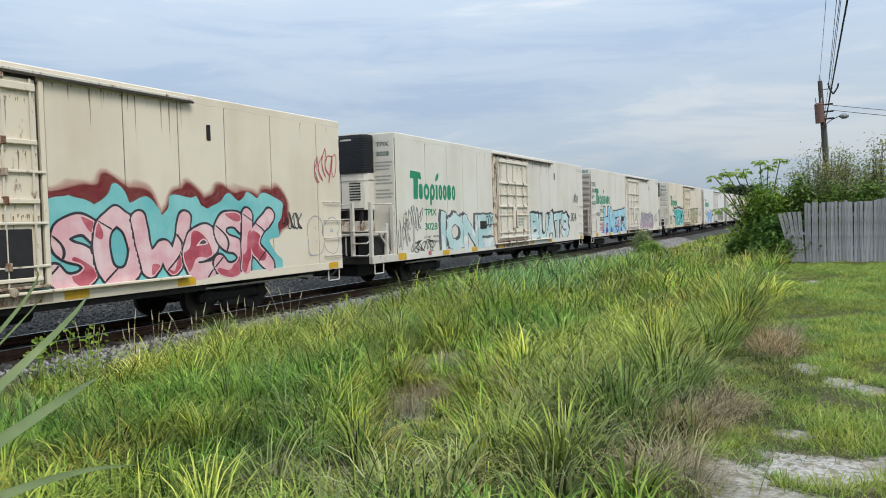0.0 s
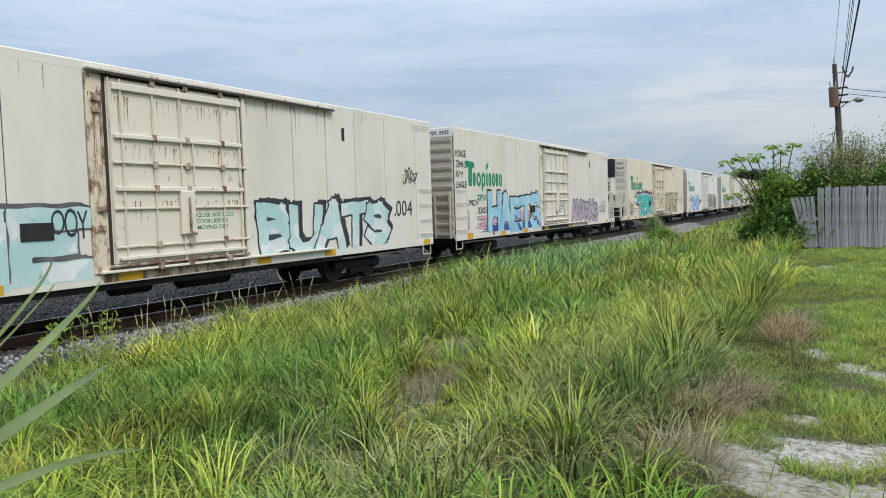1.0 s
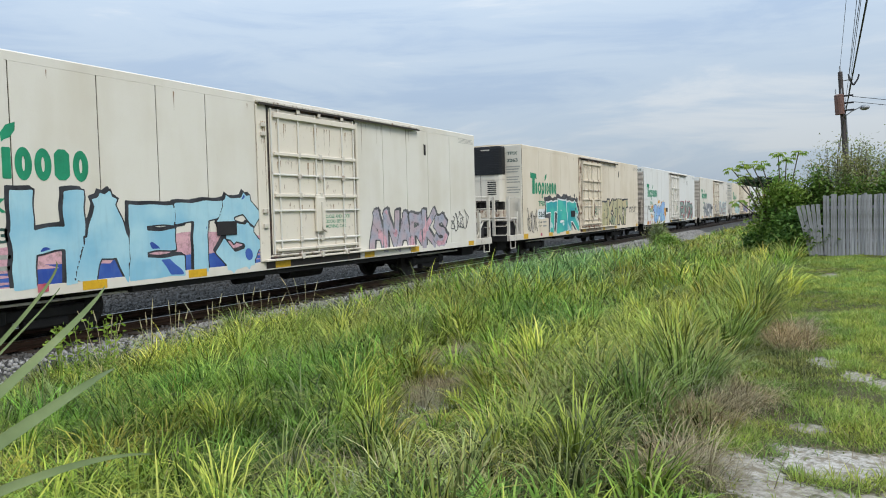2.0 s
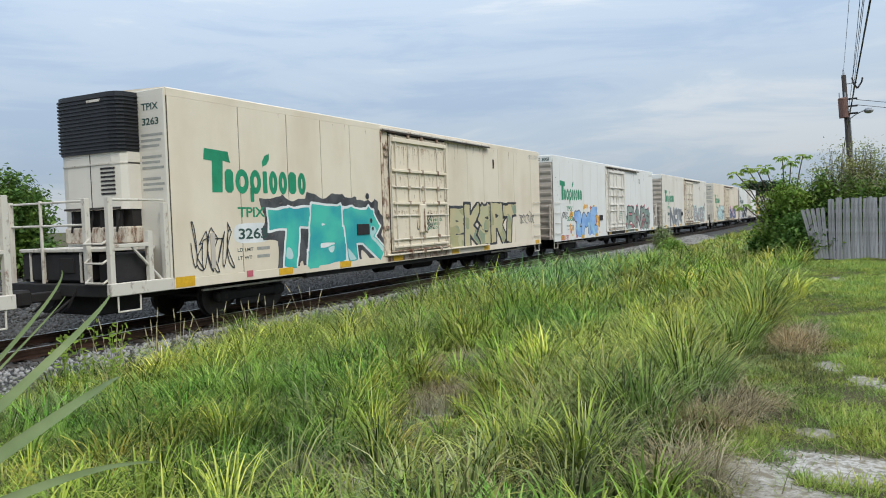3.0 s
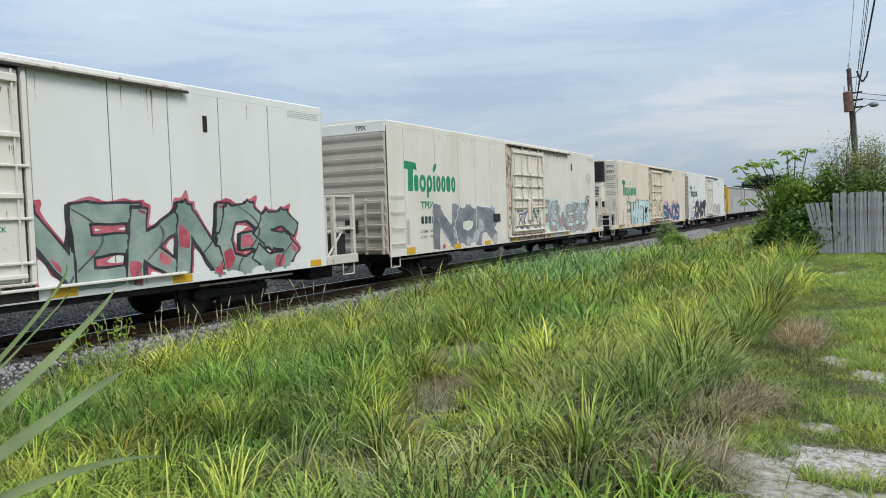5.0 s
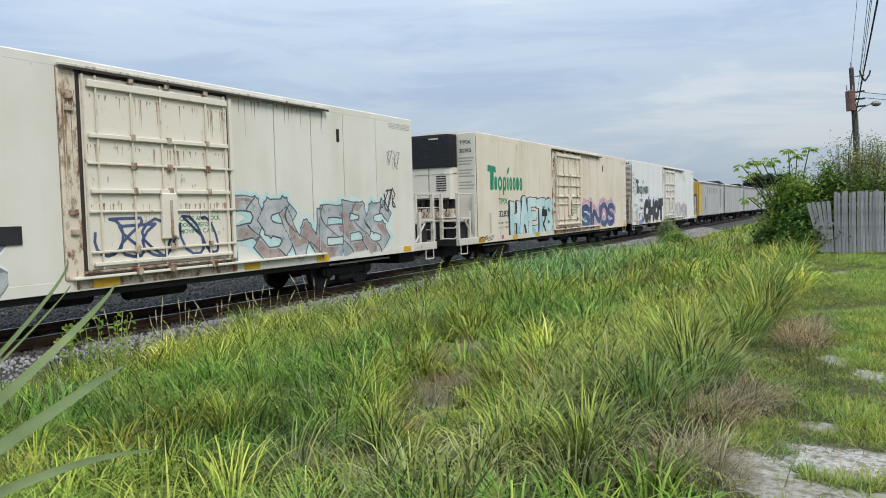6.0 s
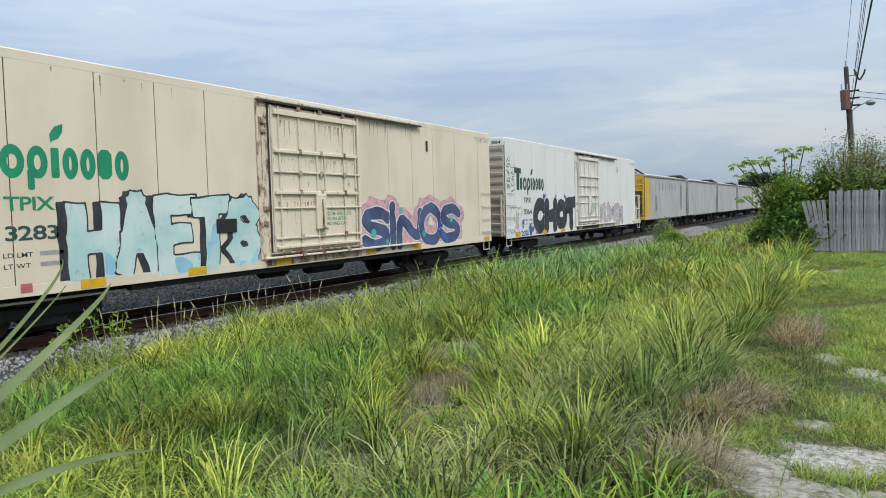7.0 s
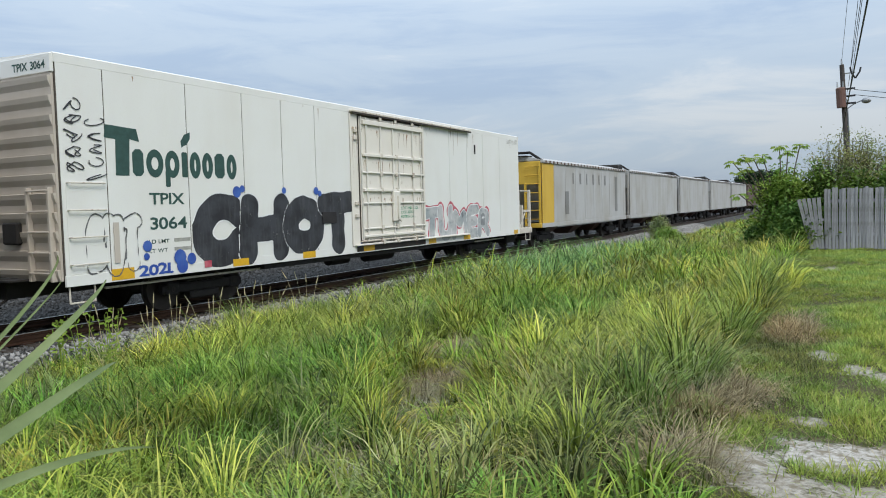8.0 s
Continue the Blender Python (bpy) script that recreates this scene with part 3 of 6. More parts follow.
    for xx in (-1.0, -0.55, 0.55):
        part("tank_strap", box(xx - 0.02, xx + 0.02, *rng_y(1.28, 1.325), SILL + 0.24, SILL + 0.82), rail_paint, tank)
    part("shelf", box(-1.3, 1.2, *rng_y(0.1, 1.35), SILL + 0.83, SILL + 0.9, 0.01), rail_paint, car)
    for xx, d in ((1.5, 1.38), (1.5, 0.5), (0.85, 1.38), (-0.5, 1.38), (-1.5, 1.38)):
        r = 0.055 if xx != -0.5 else 0.025
        part("rail_post", box(xx - r, xx + r, *rng_y(d - r, d + r), SILL + 0.2, SILL + (1.85 if d > 1 else 1.2), 0.008), rail_paint, car)
    for z in (1.8, 1.35):
        part("hand_rail", add_rod(bmesh.new(), (-1.5, f(1.38), SILL + z), (0.85, f(1.38), SILL + z), 0.022), rail_paint, car)
    part("hand_rail", add_pipe(bmesh.new(), [(1.5, f(1.38), SILL + 1.8), (1.5, f(0.1), SILL + 1.8)], 0.022), rail_paint, car)
    part("corner_post", box(1.44, 1.56, *rng_y(0.06, 0.16), SILL + 0.2, SILL + 1.75, 0.01), rail_paint, car)
    for z in (0.25, 0.62, 0.98):
        part("step_bar", add_pipe(bmesh.new(), [(0.9, f(1.36), SILL + z + 0.1), (0.92, f(1.5), SILL + z), (1.42, f(1.5), SILL + z), (1.45, f(1.36), SILL + z + 0.1)], 0.02), rail_paint, car)
    part("brace", add_rod(bmesh.new(), (1.5, f(0.9), SILL + 0.9), (1.5, f(0.2), SILL + 0.2), 0.03), rail_paint, car)
    part("step_frame", box(1.45, 1.55, *rng_y(0.45, 1.4), SILL + 0.9, SILL + 0.97, 0.008), rail_paint, car)
    part("machine_box", box(0.9, 1.38, *rng_y(0.3, 1.2), SILL + 0.22, SILL + 0.8, 0.03), brown_iron, car)


def unit_shell(f, a, b, z0, z1, half=0.98, mid=-0.15):
    """A housing with rounded front corners, from depth a to b."""
    pts = [(-half, a), (-half, b - 0.22), (-half + 0.1, b - 0.07), (-half + 0.3, b), (half - 0.3, b), (half - 0.1, b - 0.07), (half, b - 0.22), (half, a)]
    bm = bmesh.new()
    lo, hi = [[bm.verts.new((x + mid, f(d), z)) for x, d in pts] for z in (z0, z1)]
    for k in range(len(pts)):
        j = (k + 1) % len(pts)
        bm.faces.new((lo[k], lo[j], hi[j], hi[k]))
    bm.faces.new(lo[::-1]), bm.faces.new(hi)
    bmesh.ops.recalc_face_normals(bm, faces=bm.faces)
    return bm


TRAIN, WHEELS = [], []


def reefer(front_y, length, cooled, paint, gear, label):
    """A refrigerated box car. cooled: 'front', 'rear' - the end with the cooling unit. Its front end is at y = 0."""
    car = thing("refrigerator_car", label, "freight car", "cars of the passing train", pose(TRACK_X, front_y, RAIL_Z))
    TRAIN.append((car, front_y))
    L = length
    shift = 0.9 if cooled == "front" else 0.0
    s0 = 8.68 - shift
    front = [0.0] + [s - shift for s in (0.93, 2.88, 4.52, 5.85, 7.15) if s - shift > 0.2] + [s0]
    back = [s0 + 4.1] + [s for s in (L - 7.19 + (0.9 - shift), L - 5.82 + (0.9 - shift), L - 4.46 + (0.9 - shift), L - 2.9 + (0.9 - shift), L - 1.05 + (0.9 - shift)) if s < L - 0.2] + [L]
    body = part("body", box(-HALF, HALF - 0.012, 0, L, SILL + 0.12, EAVE - 0.03, 0.02), seam_dark, car)
    part("far_side", box(-HALF - 0.012, -HALF, 0.02, L - 0.02, SILL, EAVE - 0.05), paint, car)
    for a, b in zip(front, front[1:]):
        part("side_panel", box(HALF - 0.013, HALF + 0.006, a + 0.011, b - 0.011, SILL + 0.2, EAVE - 0.17, 0.004), paint, body)
    for a, b in zip(back, back[1:]):
        part("side_panel", box(HALF - 0.013, HALF + 0.006, a + 0.011, b - 0.011, SILL + 0.2, EAVE - 0.17, 0.004), paint, body)
    part("door_pocket", box(HALF - 0.013, HALF + 0.004, s0 + 0.006, s0 + 4.094, SILL + 0.2, EAVE - 0.17), paint, body)
    part("side_sill", box(HALF - 0.04, HALF + 0.012, 0.004, L - 0.004, SILL, SILL + 0.2, 0.006), paint, car)
    bm = bmesh.new()
    prof = ((HALF + 0.006, EAVE - 0.168), (HALF + 0.006, EAVE - 0.02), (HALF - 0.03, EAVE + 0.005), (0, EAVE + 0.07), (-HALF + 0.03, EAVE + 0.005), (-HALF, EAVE - 0.168))
    a, b = [[bm.verts.new((x, y, z)) for x, z in prof] for y in (-0.01, L + 0.01)]
    for k in range(len(prof)):
        j = (k + 1) % len(prof)
        bm.faces.new((a[k], a[j], b[j], b[k]))
    bm.faces.new(a), bm.faces.new(b)
    bmesh.ops.recalc_face_normals(bm, faces=bm.faces)
    part("roof", bm, paint, car)
    for end, y, way in (("front", 0.0, -1), ("rear", L, 1)):
        if cooled == end:
            cooling_end(car, y, way, way < 0)
        else:
            ribbed_end(car, y, way)
            # side grab irons beside the end
            ya, yb = sorted((y - way * 0.08, y - way * 0.85))
            rungs = part("grab_panel", box(HALF + 0.006, HALF + 0.014, ya, yb, SILL + 0.35, SILL + 1.85, 0.003), paint, car)
            for k in range(4):
                z = SILL + 0.38 + 0.48 * k
                part("grab_iron", add_pipe(bmesh.new(), [(HALF, ya + 0.02, z), (HALF + 0.08, ya + 0.02, z), (HALF + 0.08, yb - 0.02, z), (HALF, yb - 0.02, z)], 0.014), rail_paint, rungs)
        # sill step below the corner
        d = y - way * 0.1 if cooled != end else y + way * 1.3
        e = d - way * 0.5
        part("sill_step", add_pipe(bmesh.new(), [(HALF - 0.05, d, SILL + 0.1), (HALF - 0.05, d, SILL - 0.3), (HALF - 0.05, e, SILL - 0.3), (HALF - 0.05, e, SILL + 0.1)], 0.018), rail_paint, car)
        out = 1.45 if cooled == end else 0.1
        c = place("coupler", shared("coupler", coupler_mesh), black_iron, car)
        c.matrix_local = pose(0, y + way * out, 0, 0, 0, 0 if way < 0 else 180)
    door_parts(car, s0, paint, gear)
    part("centre_sill", box(-0.35, 0.35, -0.3, L + 0.3, 0.58, SILL + 0.15, 0.02), black_iron, car)
    part("side_beam", box(HALF - 0.25, HALF - 0.1, 5.2 - shift, L - 4.2 - shift, SILL - 0.13, SILL + 0.02, 0.01), black_iron, car)
    part("brake_pipe", add_rod(bmesh.new(), (HALF - 0.3, 1.0, SILL - 0.12), (HALF - 0.3, L - 1, SILL - 0.12), 0.025), rail_paint, car)
    part("brake_cylinder", add_rod(bmesh.new(), (0.5, 9.0, 0.6), (0.5, 9.9, 0.6), 0.17, 12), black_iron, car)
    part("air_tank", add_rod(bmesh.new(), (0.7, 10.6, 0.62), (0.7, 12.0, 0.62), 0.2, 12), black_iron, car)
    for s, w in ((0.92, 0.5), (4.05, 0.5), (6.5, 0.5), (9.2, 0.55), (13.0, 0.5), (15.6, 0.5), (L - 0.65 + shift, 0.42)):
        s -= shift
        part("reflector", box(HALF + 0.012, HALF + 0.018, s, s + w, SILL + 0.03, SILL + (0.19 if s > 1.5 else 0.24)), yellow_tape, car, "amber reflective strip")
    for w in running_gear(car, L, 3.7 - shift, 2.8 + shift):
        WHEELS.append(w)
    return car


def motions():
    for car, y in TRAIN:
        walk(car, [(t * 0.5, pose(TRACK_X, y - SPEED * t * 0.5, RAIL_Z)) for t in range(17)])
    turn = math.degrees(SPEED / 0.457)
    for k, w in enumerate(WHEELS):
        p = w.location.copy()
        walk(w, [(f / FPS, pose(*p, turn * f / FPS + 37 * k)) for f in range(0, 241)])


CARS = (
    dict(front_y=-3.4, length=20.7, cooled="front", paint=white_b, gear=hard_rust, label="weathered cream refrigerator car with pink and teal graffiti"),
    dict(front_y=20.37, length=20.76, cooled="front", paint=white_c, gear=hard_rust, label="ivory refrigerator car with pale teal graffiti letters"),
    dict(front_y=42.87, length=20.4, cooled="rear", paint=white_c, gear=hard_light, label="off-white refrigerator car with light blue graffiti letters"),
    dict(front_y=68.0, length=20.67, cooled="front", paint=white_b, gear=hard_rust, label="cream refrigerator car with teal and olive graffiti"),
    dict(front_y=90.46, length=20.6, cooled="rear", paint=white_a, gear=hard_light, label="white refrigerator car with blue bubble graffiti"),
    dict(front_y=114.16, length=20.45, cooled="rear", paint=white_c, gear=hard_rust, label="cream refrigerator car with grey and green graffiti"),
    dict(front_y=139.17, length=20.6, cooled="front", paint=white_b, gear=hard_rust, label="cream refrigerator car with pale teal and dark blue graffiti"),
    dict(front_y=161.24, length=20.9, cooled="rear", paint=white_a, gear=hard_light, label="white refrigerator car with black block graffiti letters"),
)
REEFERS = [reefer(**c) for c in CARS]

# ---- covered hopper cars behind the refrigerator cars ----
hopper_grey = car_paint("grey_hopper_paint", (0.41, 0.415, 0.415), 0.6, 0.85)
hopper_yellow = car_paint("yellow_hopper_paint", (0.58, 0.38, 0.05), 0.5, 0.5)
hopper_brown = car_paint("brown_hopper_paint", (0.10, 0.055, 0.045), 0.4, 0.3)


def hopper(front_y, length, paint, end_color, label):
    car = thing("hopper_car", label, "freight car", "cars of the passing train", pose(TRACK_X, front_y, RAIL_Z))
    TRAIN.append((car, front_y))
    L, top, low = length, 4.0, 1.15
    bm = bmesh.new()
    # long body whose end sheets slope in below the roof
    prof = ((0.15, top), (0.15, 3.0), (2.2, 1.3), (2.2, 0.9), (L - 2.2, 0.9), (L - 2.2, 1.3), (L - 0.15, 3.0), (L - 0.15, top))
    a, b = [[bm.verts.new((x, y, z)) for y, z in prof] for x in (-1.53, 1.53)]
    for k in range(len(prof)):
        j = (k + 1) % len(prof)
        bm.faces.new((a[k], a[j], b[j], b[k]))
    bm.faces.new(a), bm.faces.new(b)
    bmesh.ops.recalc_face_normals(bm, faces=bm.faces)
    body = part("body", bm, paint, car)
    part("side_sheet", box(1.535, 1.57, 1.6, L - 0.05, low, top - 0.1, 0.01), paint, body)
    part("side_sheet", box(1.535, 1.572, 0.05, 1.59, low, top - 0.1, 0.01), end_color, body)
    n = 9
    for k in range(n):
        y = 1.7 + (L - 2.0) * k / (n - 1) * 0.98
        part("side_rib", box(1.572, 1.577, y - 0.03, y + 0.03, low + 0.05, top - 0.15, 0.003), paint, body)
    part("side_sill", box(1.45, 1.59, 0.0, L, low - 0.2, low, 0.01), paint, car)
    part("top_sill", box(1.5, 1.63, 0.0, L, top - 0.1, top + 0.02, 0.012), paint, car)
    bm = bmesh.new()
    pr = ((1.6, top + 0.015), (0.9, top + 0.2), (-0.9, top + 0.2), (-1.6, top + 0.015))
    a, b = [[bm.verts.new((x, y, z)) for x, z in pr] for y in (0.1, L - 0.1)]
    for k in range(4):
        j = (k + 1) % 4
        bm.faces.new((a[k], a[j], b[j], b[k]))
    bm.faces.new(a), bm.faces.new(b)
    bmesh.ops.recalc_face_normals(bm, faces=bm.faces)
    part("roof", bm, paint, car)
    for k in range(10):
        y = 0.9 + (L - 1.8) * k / 9
        part("roof_hatch", box(-0.45, 0.45, y - 0.5, y + 0.5, top + 0.2, top + 0.3, 0.03), paint, car)
    for y in (0.25, L - 0.25):
        part("roof_walk", box(-0.9, 0.9, y - 0.35, y + 0.35, top + 0.2, top + 0.25, 0.01), black_iron, car)
    bm = bmesh.new()
    for k in range(28):
        add_box(bm, 1.63, 1.66, 0.4 + (L - 0.8) * k / 27 - 0.05, 0.4 + (L - 0.8) * k / 27 + 0.05, top - 0.09, top + 0.01)
    tagged(part("notch_row", bm, hopper_brown, car), kind="stuff")
    part("end_hood", add_pipe(bmesh.new(), [(1.5, 0.3, top), (0.9, 0.3, top + 0.4), (-0.9, 0.3, top + 0.4), (-1.5, 0.3, top)], 0.06, 6), black_iron, car)
    part("end_hood", box(-1.3, 1.45, L - 1.3, L - 0.2, top + 0.02, top + 0.3, 0.06), black_iron, car)
    for y, w in ((0.02, 1), (L - 0.02, -1)):
        for xx in (1.45, 0.75, -0.75, -1.45):
            part("end_post", box(xx - 0.05, xx + 0.05, y - 0.05, y + 0.05, low - 0.15, 3.95 if abs(xx) > 1 else 3.0, 0.01), end_color, car)
        part("end_sheet", box(-1.5, 1.5, y + w * 0.06 - 0.03, y + w * 0.06 + 0.03, 2.95, 3.98, 0.01), end_color, car)
        part("end_sill", box(-1.55, 1.55, y - 0.1, y + 0.1, low - 0.2, low, 0.02), end_color, car)
        for k in range(7):
            part("rung", add_rod(bmesh.new(), (0.75, y - w * 0.05, low + 0.2 + 0.4 * k), (1.45, y - w * 0.05, low + 0.2 + 0.4 * k), 0.02), end_color, car)
        c = place("coupler", shared("coupler", coupler_mesh), black_iron, car)
        c.matrix_local = pose(0, y, 0, 0, 0, 0 if w > 0 else 180)
    for k in range(3):
        y = 3.3 + (L - 6.6) * k / 2
        bm = bmesh.new()
        bmesh.ops.create_cone(bm, cap_ends=True, segments=4, radius1=0.5, radius2=1.7, depth=0.75, matrix=pose(0, y, 0.78, 0, 0, 45))
        part("outlet", bm, hopper_brown, car)
    part("centre_sill", box(-0.3, 0.3, -0.1, L + 0.1, 0.7, 0.98, 0.02), black_iron, car)
    for w in running_gear(car, L, 1.7, 1.7):
        WHEELS.append(w)
    return car


worn_mark = car_paint("worn_mark_paint", (0.2, 0.205, 0.205), 0.6, 0.8)
lead = hopper(185.0, 15.0, hopper_grey, hopper_yellow, "grey covered hopper car with a yellow end")
for k in range(6):
    y = 4.4 + 1.15 * k
    part("mark_block", box(1.583, 1.587, y, y + 0.16 + 0.1 * (k % 2), 3.0, 3.55, 0.0), worn_mark, lead, "worn dark block of a company mark")
for y in (3.2, 12.4):
    part("worn_patch", box(1.583, 1.586, y, y + 0.55, 1.5, 2.3 + 0.1 * y, 0.0), worn_mark, lead, "worn dark patch on the hopper side")
for y, n in ((201.1, 15.8), (218.3, 15.6), (235.6, 15.9), (253.0, 16.2)):
    hopper(y, n, hopper_grey, hopper_grey, "weathered grey covered hopper car")
hopper(271.0, 16.0, hopper_brown, hopper_brown, "dark brown covered hopper car")


# ---- grass ----
def foliage(name, colors, clear=0.35, rough=0.6, patch=0.7, tuft=False):
    """Leaves: colour by leaf, by tuft and by patch, partly translucent."""
    m = Nodes(name, rough, spec=0.16)
    g = m.node("ShaderNodeNewGeometry")
    n = len(colors) - 1
    c = m.ramp(g.outputs["Random Per Island"], *[(k / n, c) for k, c in enumerate(colors)])
    if tuft:
        a = m.node("ShaderNodeAttribute")
        a.attribute_name = "tint"
        c = m.mix(1.0, c, a.outputs["Color"], "MULTIPLY")
    q = m.noise(m.coords(), patch, 3)
    c = m.mix(m.step(q, 0.38, 0.62), m.mix(1.0, c, (0.7, 0.86, 0.92), "MULTIPLY"), m.mix(1.0, c, (1.0, 0.97, 0.8), "MULTIPLY"))
    tr = m.node("ShaderNodeBsdfTranslucent")
    m.link(c, tr.inputs["Color"])
    mx = m.node("ShaderNodeMixShader")
    mx.inputs[0].default_value = clear
    m.link(c, m.bsdf.inputs["Base Color"])
    m.link(m.bsdf.outputs[0], mx.inputs[1])
    m.link(tr.outputs[0], mx.inputs[2])
    m.link(mx.outputs[0], m.nt.nodes["Material Output"].inputs[0])
    return m.mat


grass_green = foliage("tall_grass_blades", ((0.1, 0.13, 0.12), (0.38, 0.43, 0.38), (0.85, 0.9, 0.8), (1.1, 1.1, 1.0), (1.4, 1.32, 1.15), (1.65, 1.42, 1.9)), 0.24, 0.6, 0.45, True)
grass_dry = foliage("dry_grass_blades", ((0.12, 0.085, 0.055), (0.36, 0.27, 0.165), (0.58, 0.475, 0.31), (0.24, 0.175, 0.115)), 0.25)
lawn_green = foliage("lawn_blades", ((0.6, 0.6, 0.6), (0.9, 0.95, 0.9), (1.1, 1.1, 1.0), (1.5, 1.15, 1.8)), 0.4, patch=1.6, tuft=True)
YELLOW_GREEN, MID_GREEN, BLUE_GREEN, OLIVE_GREEN = np.array((0.425, 0.455, 0.09)), np.array((0.222, 0.35, 0.06)), np.array((0.225, 0.36, 0.125)), np.array((0.30, 0.32, 0.12))
# stands of one kind of grass: centre, half sizes, colour
STANDS = ((-9.0, 26.0, 3.0, 6.5, BLUE_GREEN), (-6.3, 19.0, 1.6, 3.0, BLUE_GREEN), (-1.5, 13.5, 1.0, 3.5, YELLOW_GREEN), (-8.2, 9.5, 1.5, 2.5, YELLOW_GREEN), (-2.6, 10.0, 1.2, 2.0, YELLOW_GREEN),
          # the 0.72 stand: shade in the left foreground is put into its green
          (-1.5, 6.2, 0.8, 1.6, OLIVE_GREEN), (-6.3, 6.8, 1.6, 1.8, MID_GREEN), (-5.2, 5.0, 1.7, 1.0, MID_GREEN * 0.72), (-5.0, 12.5, 1.6, 1.8, MID_GREEN), (-2.2, 4.6, 0.8, 0.8, OLIVE_GREEN))


def in_view(x, y, margin=0.0):
    return (y > 0.56 * -x - margin) & (x < 0.06 * y + 0.25 + margin)


def tuft_colours(x, y):
    """The colour of each tuft: its stand's, or one of the mixed greens, a little lighter or darker."""
    n = len(x)
    mixed = np.stack([YELLOW_GREEN, MID_GREEN, OLIVE_GREEN, YELLOW_GREEN * 0.8])[rng.integers(0, 4, n)]
    for cx, cy, sx, sy, tone in STANDS:
        own = smooth(1.5, 0.6, np.hypot((x - cx) / sx, (y - cy) / sy) + 0.3 * wave(x * 2, y * 2, 7))
        mixed = np.where((rng.random(n) < own * 0.9)[:, None], tone, mixed)
    return mixed * rng.uniform(0.6, 1.2, (n, 1)) * rng.normal(1, 0.06, (n, 3))


def tufts(name, x, y, per, spread, tall, wide, material, label, lean=0.5, segs=3, colours=None, curl=1.5):
    """Tufts of blades rooted round their centres and leaning outwards."""
    n = len(x)
    k = np.repeat(np.arange(n), per)
    m = len(k)
    u = np.sqrt(rng.random(m))
    r = spread[k] * u
    a = rng.uniform(0, math.tau, m)
    bx, by = x[k] + r * np.cos(a), y[k] + r * np.sin(a)
    base = np.stack([bx, by, ground_z(bx, by) - 0.02], -1)
    h = tall[k] * rng.uniform(0.45, 1.12, m)
    turn = a + rng.normal(0, 0.45, m)
    ln = np.abs(rng.normal(0, lean * 0.22, m)) + lean * 0.8 * u
    bend = np.abs(rng.normal(curl, 0.7, m))
    w = wide[k] * rng.uniform(0.5, 1.3, m)
    tone = None if colours is None else colours[k] * rng.uniform(0.9, 1.1, (m, 1))
    me = blades_mesh(name, base, h, w, turn, ln, bend, material, segs, tone)
    return tagged(new(name, me), label, "grass", kind="stuff")


def keep_share(x, y, share):
    sel = rng.random(len(x)) < share
    return x[sel], y[sel]


def jittered(x0, x1, y0, y1, step, shake=0.42):
    """Places on a loose grid, so that tufts stand apart."""
    gx, gy = np.meshgrid(np.arange(x0, x1, step), np.arange(y0, y1, step), indexing="ij")
    gx, gy = gx.reshape(-1), gy.reshape(-1)
    return gx + rng.uniform(-shake, shake, len(gx)) * step, gy + rng.uniform(-shake, shake, len(gy)) * step


def verge_share(x, y):
    """How far the tall grass covers a place, between the ballast and the lawn."""
    lawn_side = -0.62 - 0.4 * smooth(7, 8.5, y) + 0.22 * smooth(9.5, 10.5, y) - 0.2 * smooth(14, 17, y)
    return smooth(-10.3, -9.5, x + 0.75 * smooth(19, 12, y) - 1.5 * smooth(22, 34, y) + 0.35 * wave(x, y * 1.7, 4)) * smooth(0.0, -0.22, x - lawn_side + 0.16 * wave(x * 2, y * 1.4, 5))


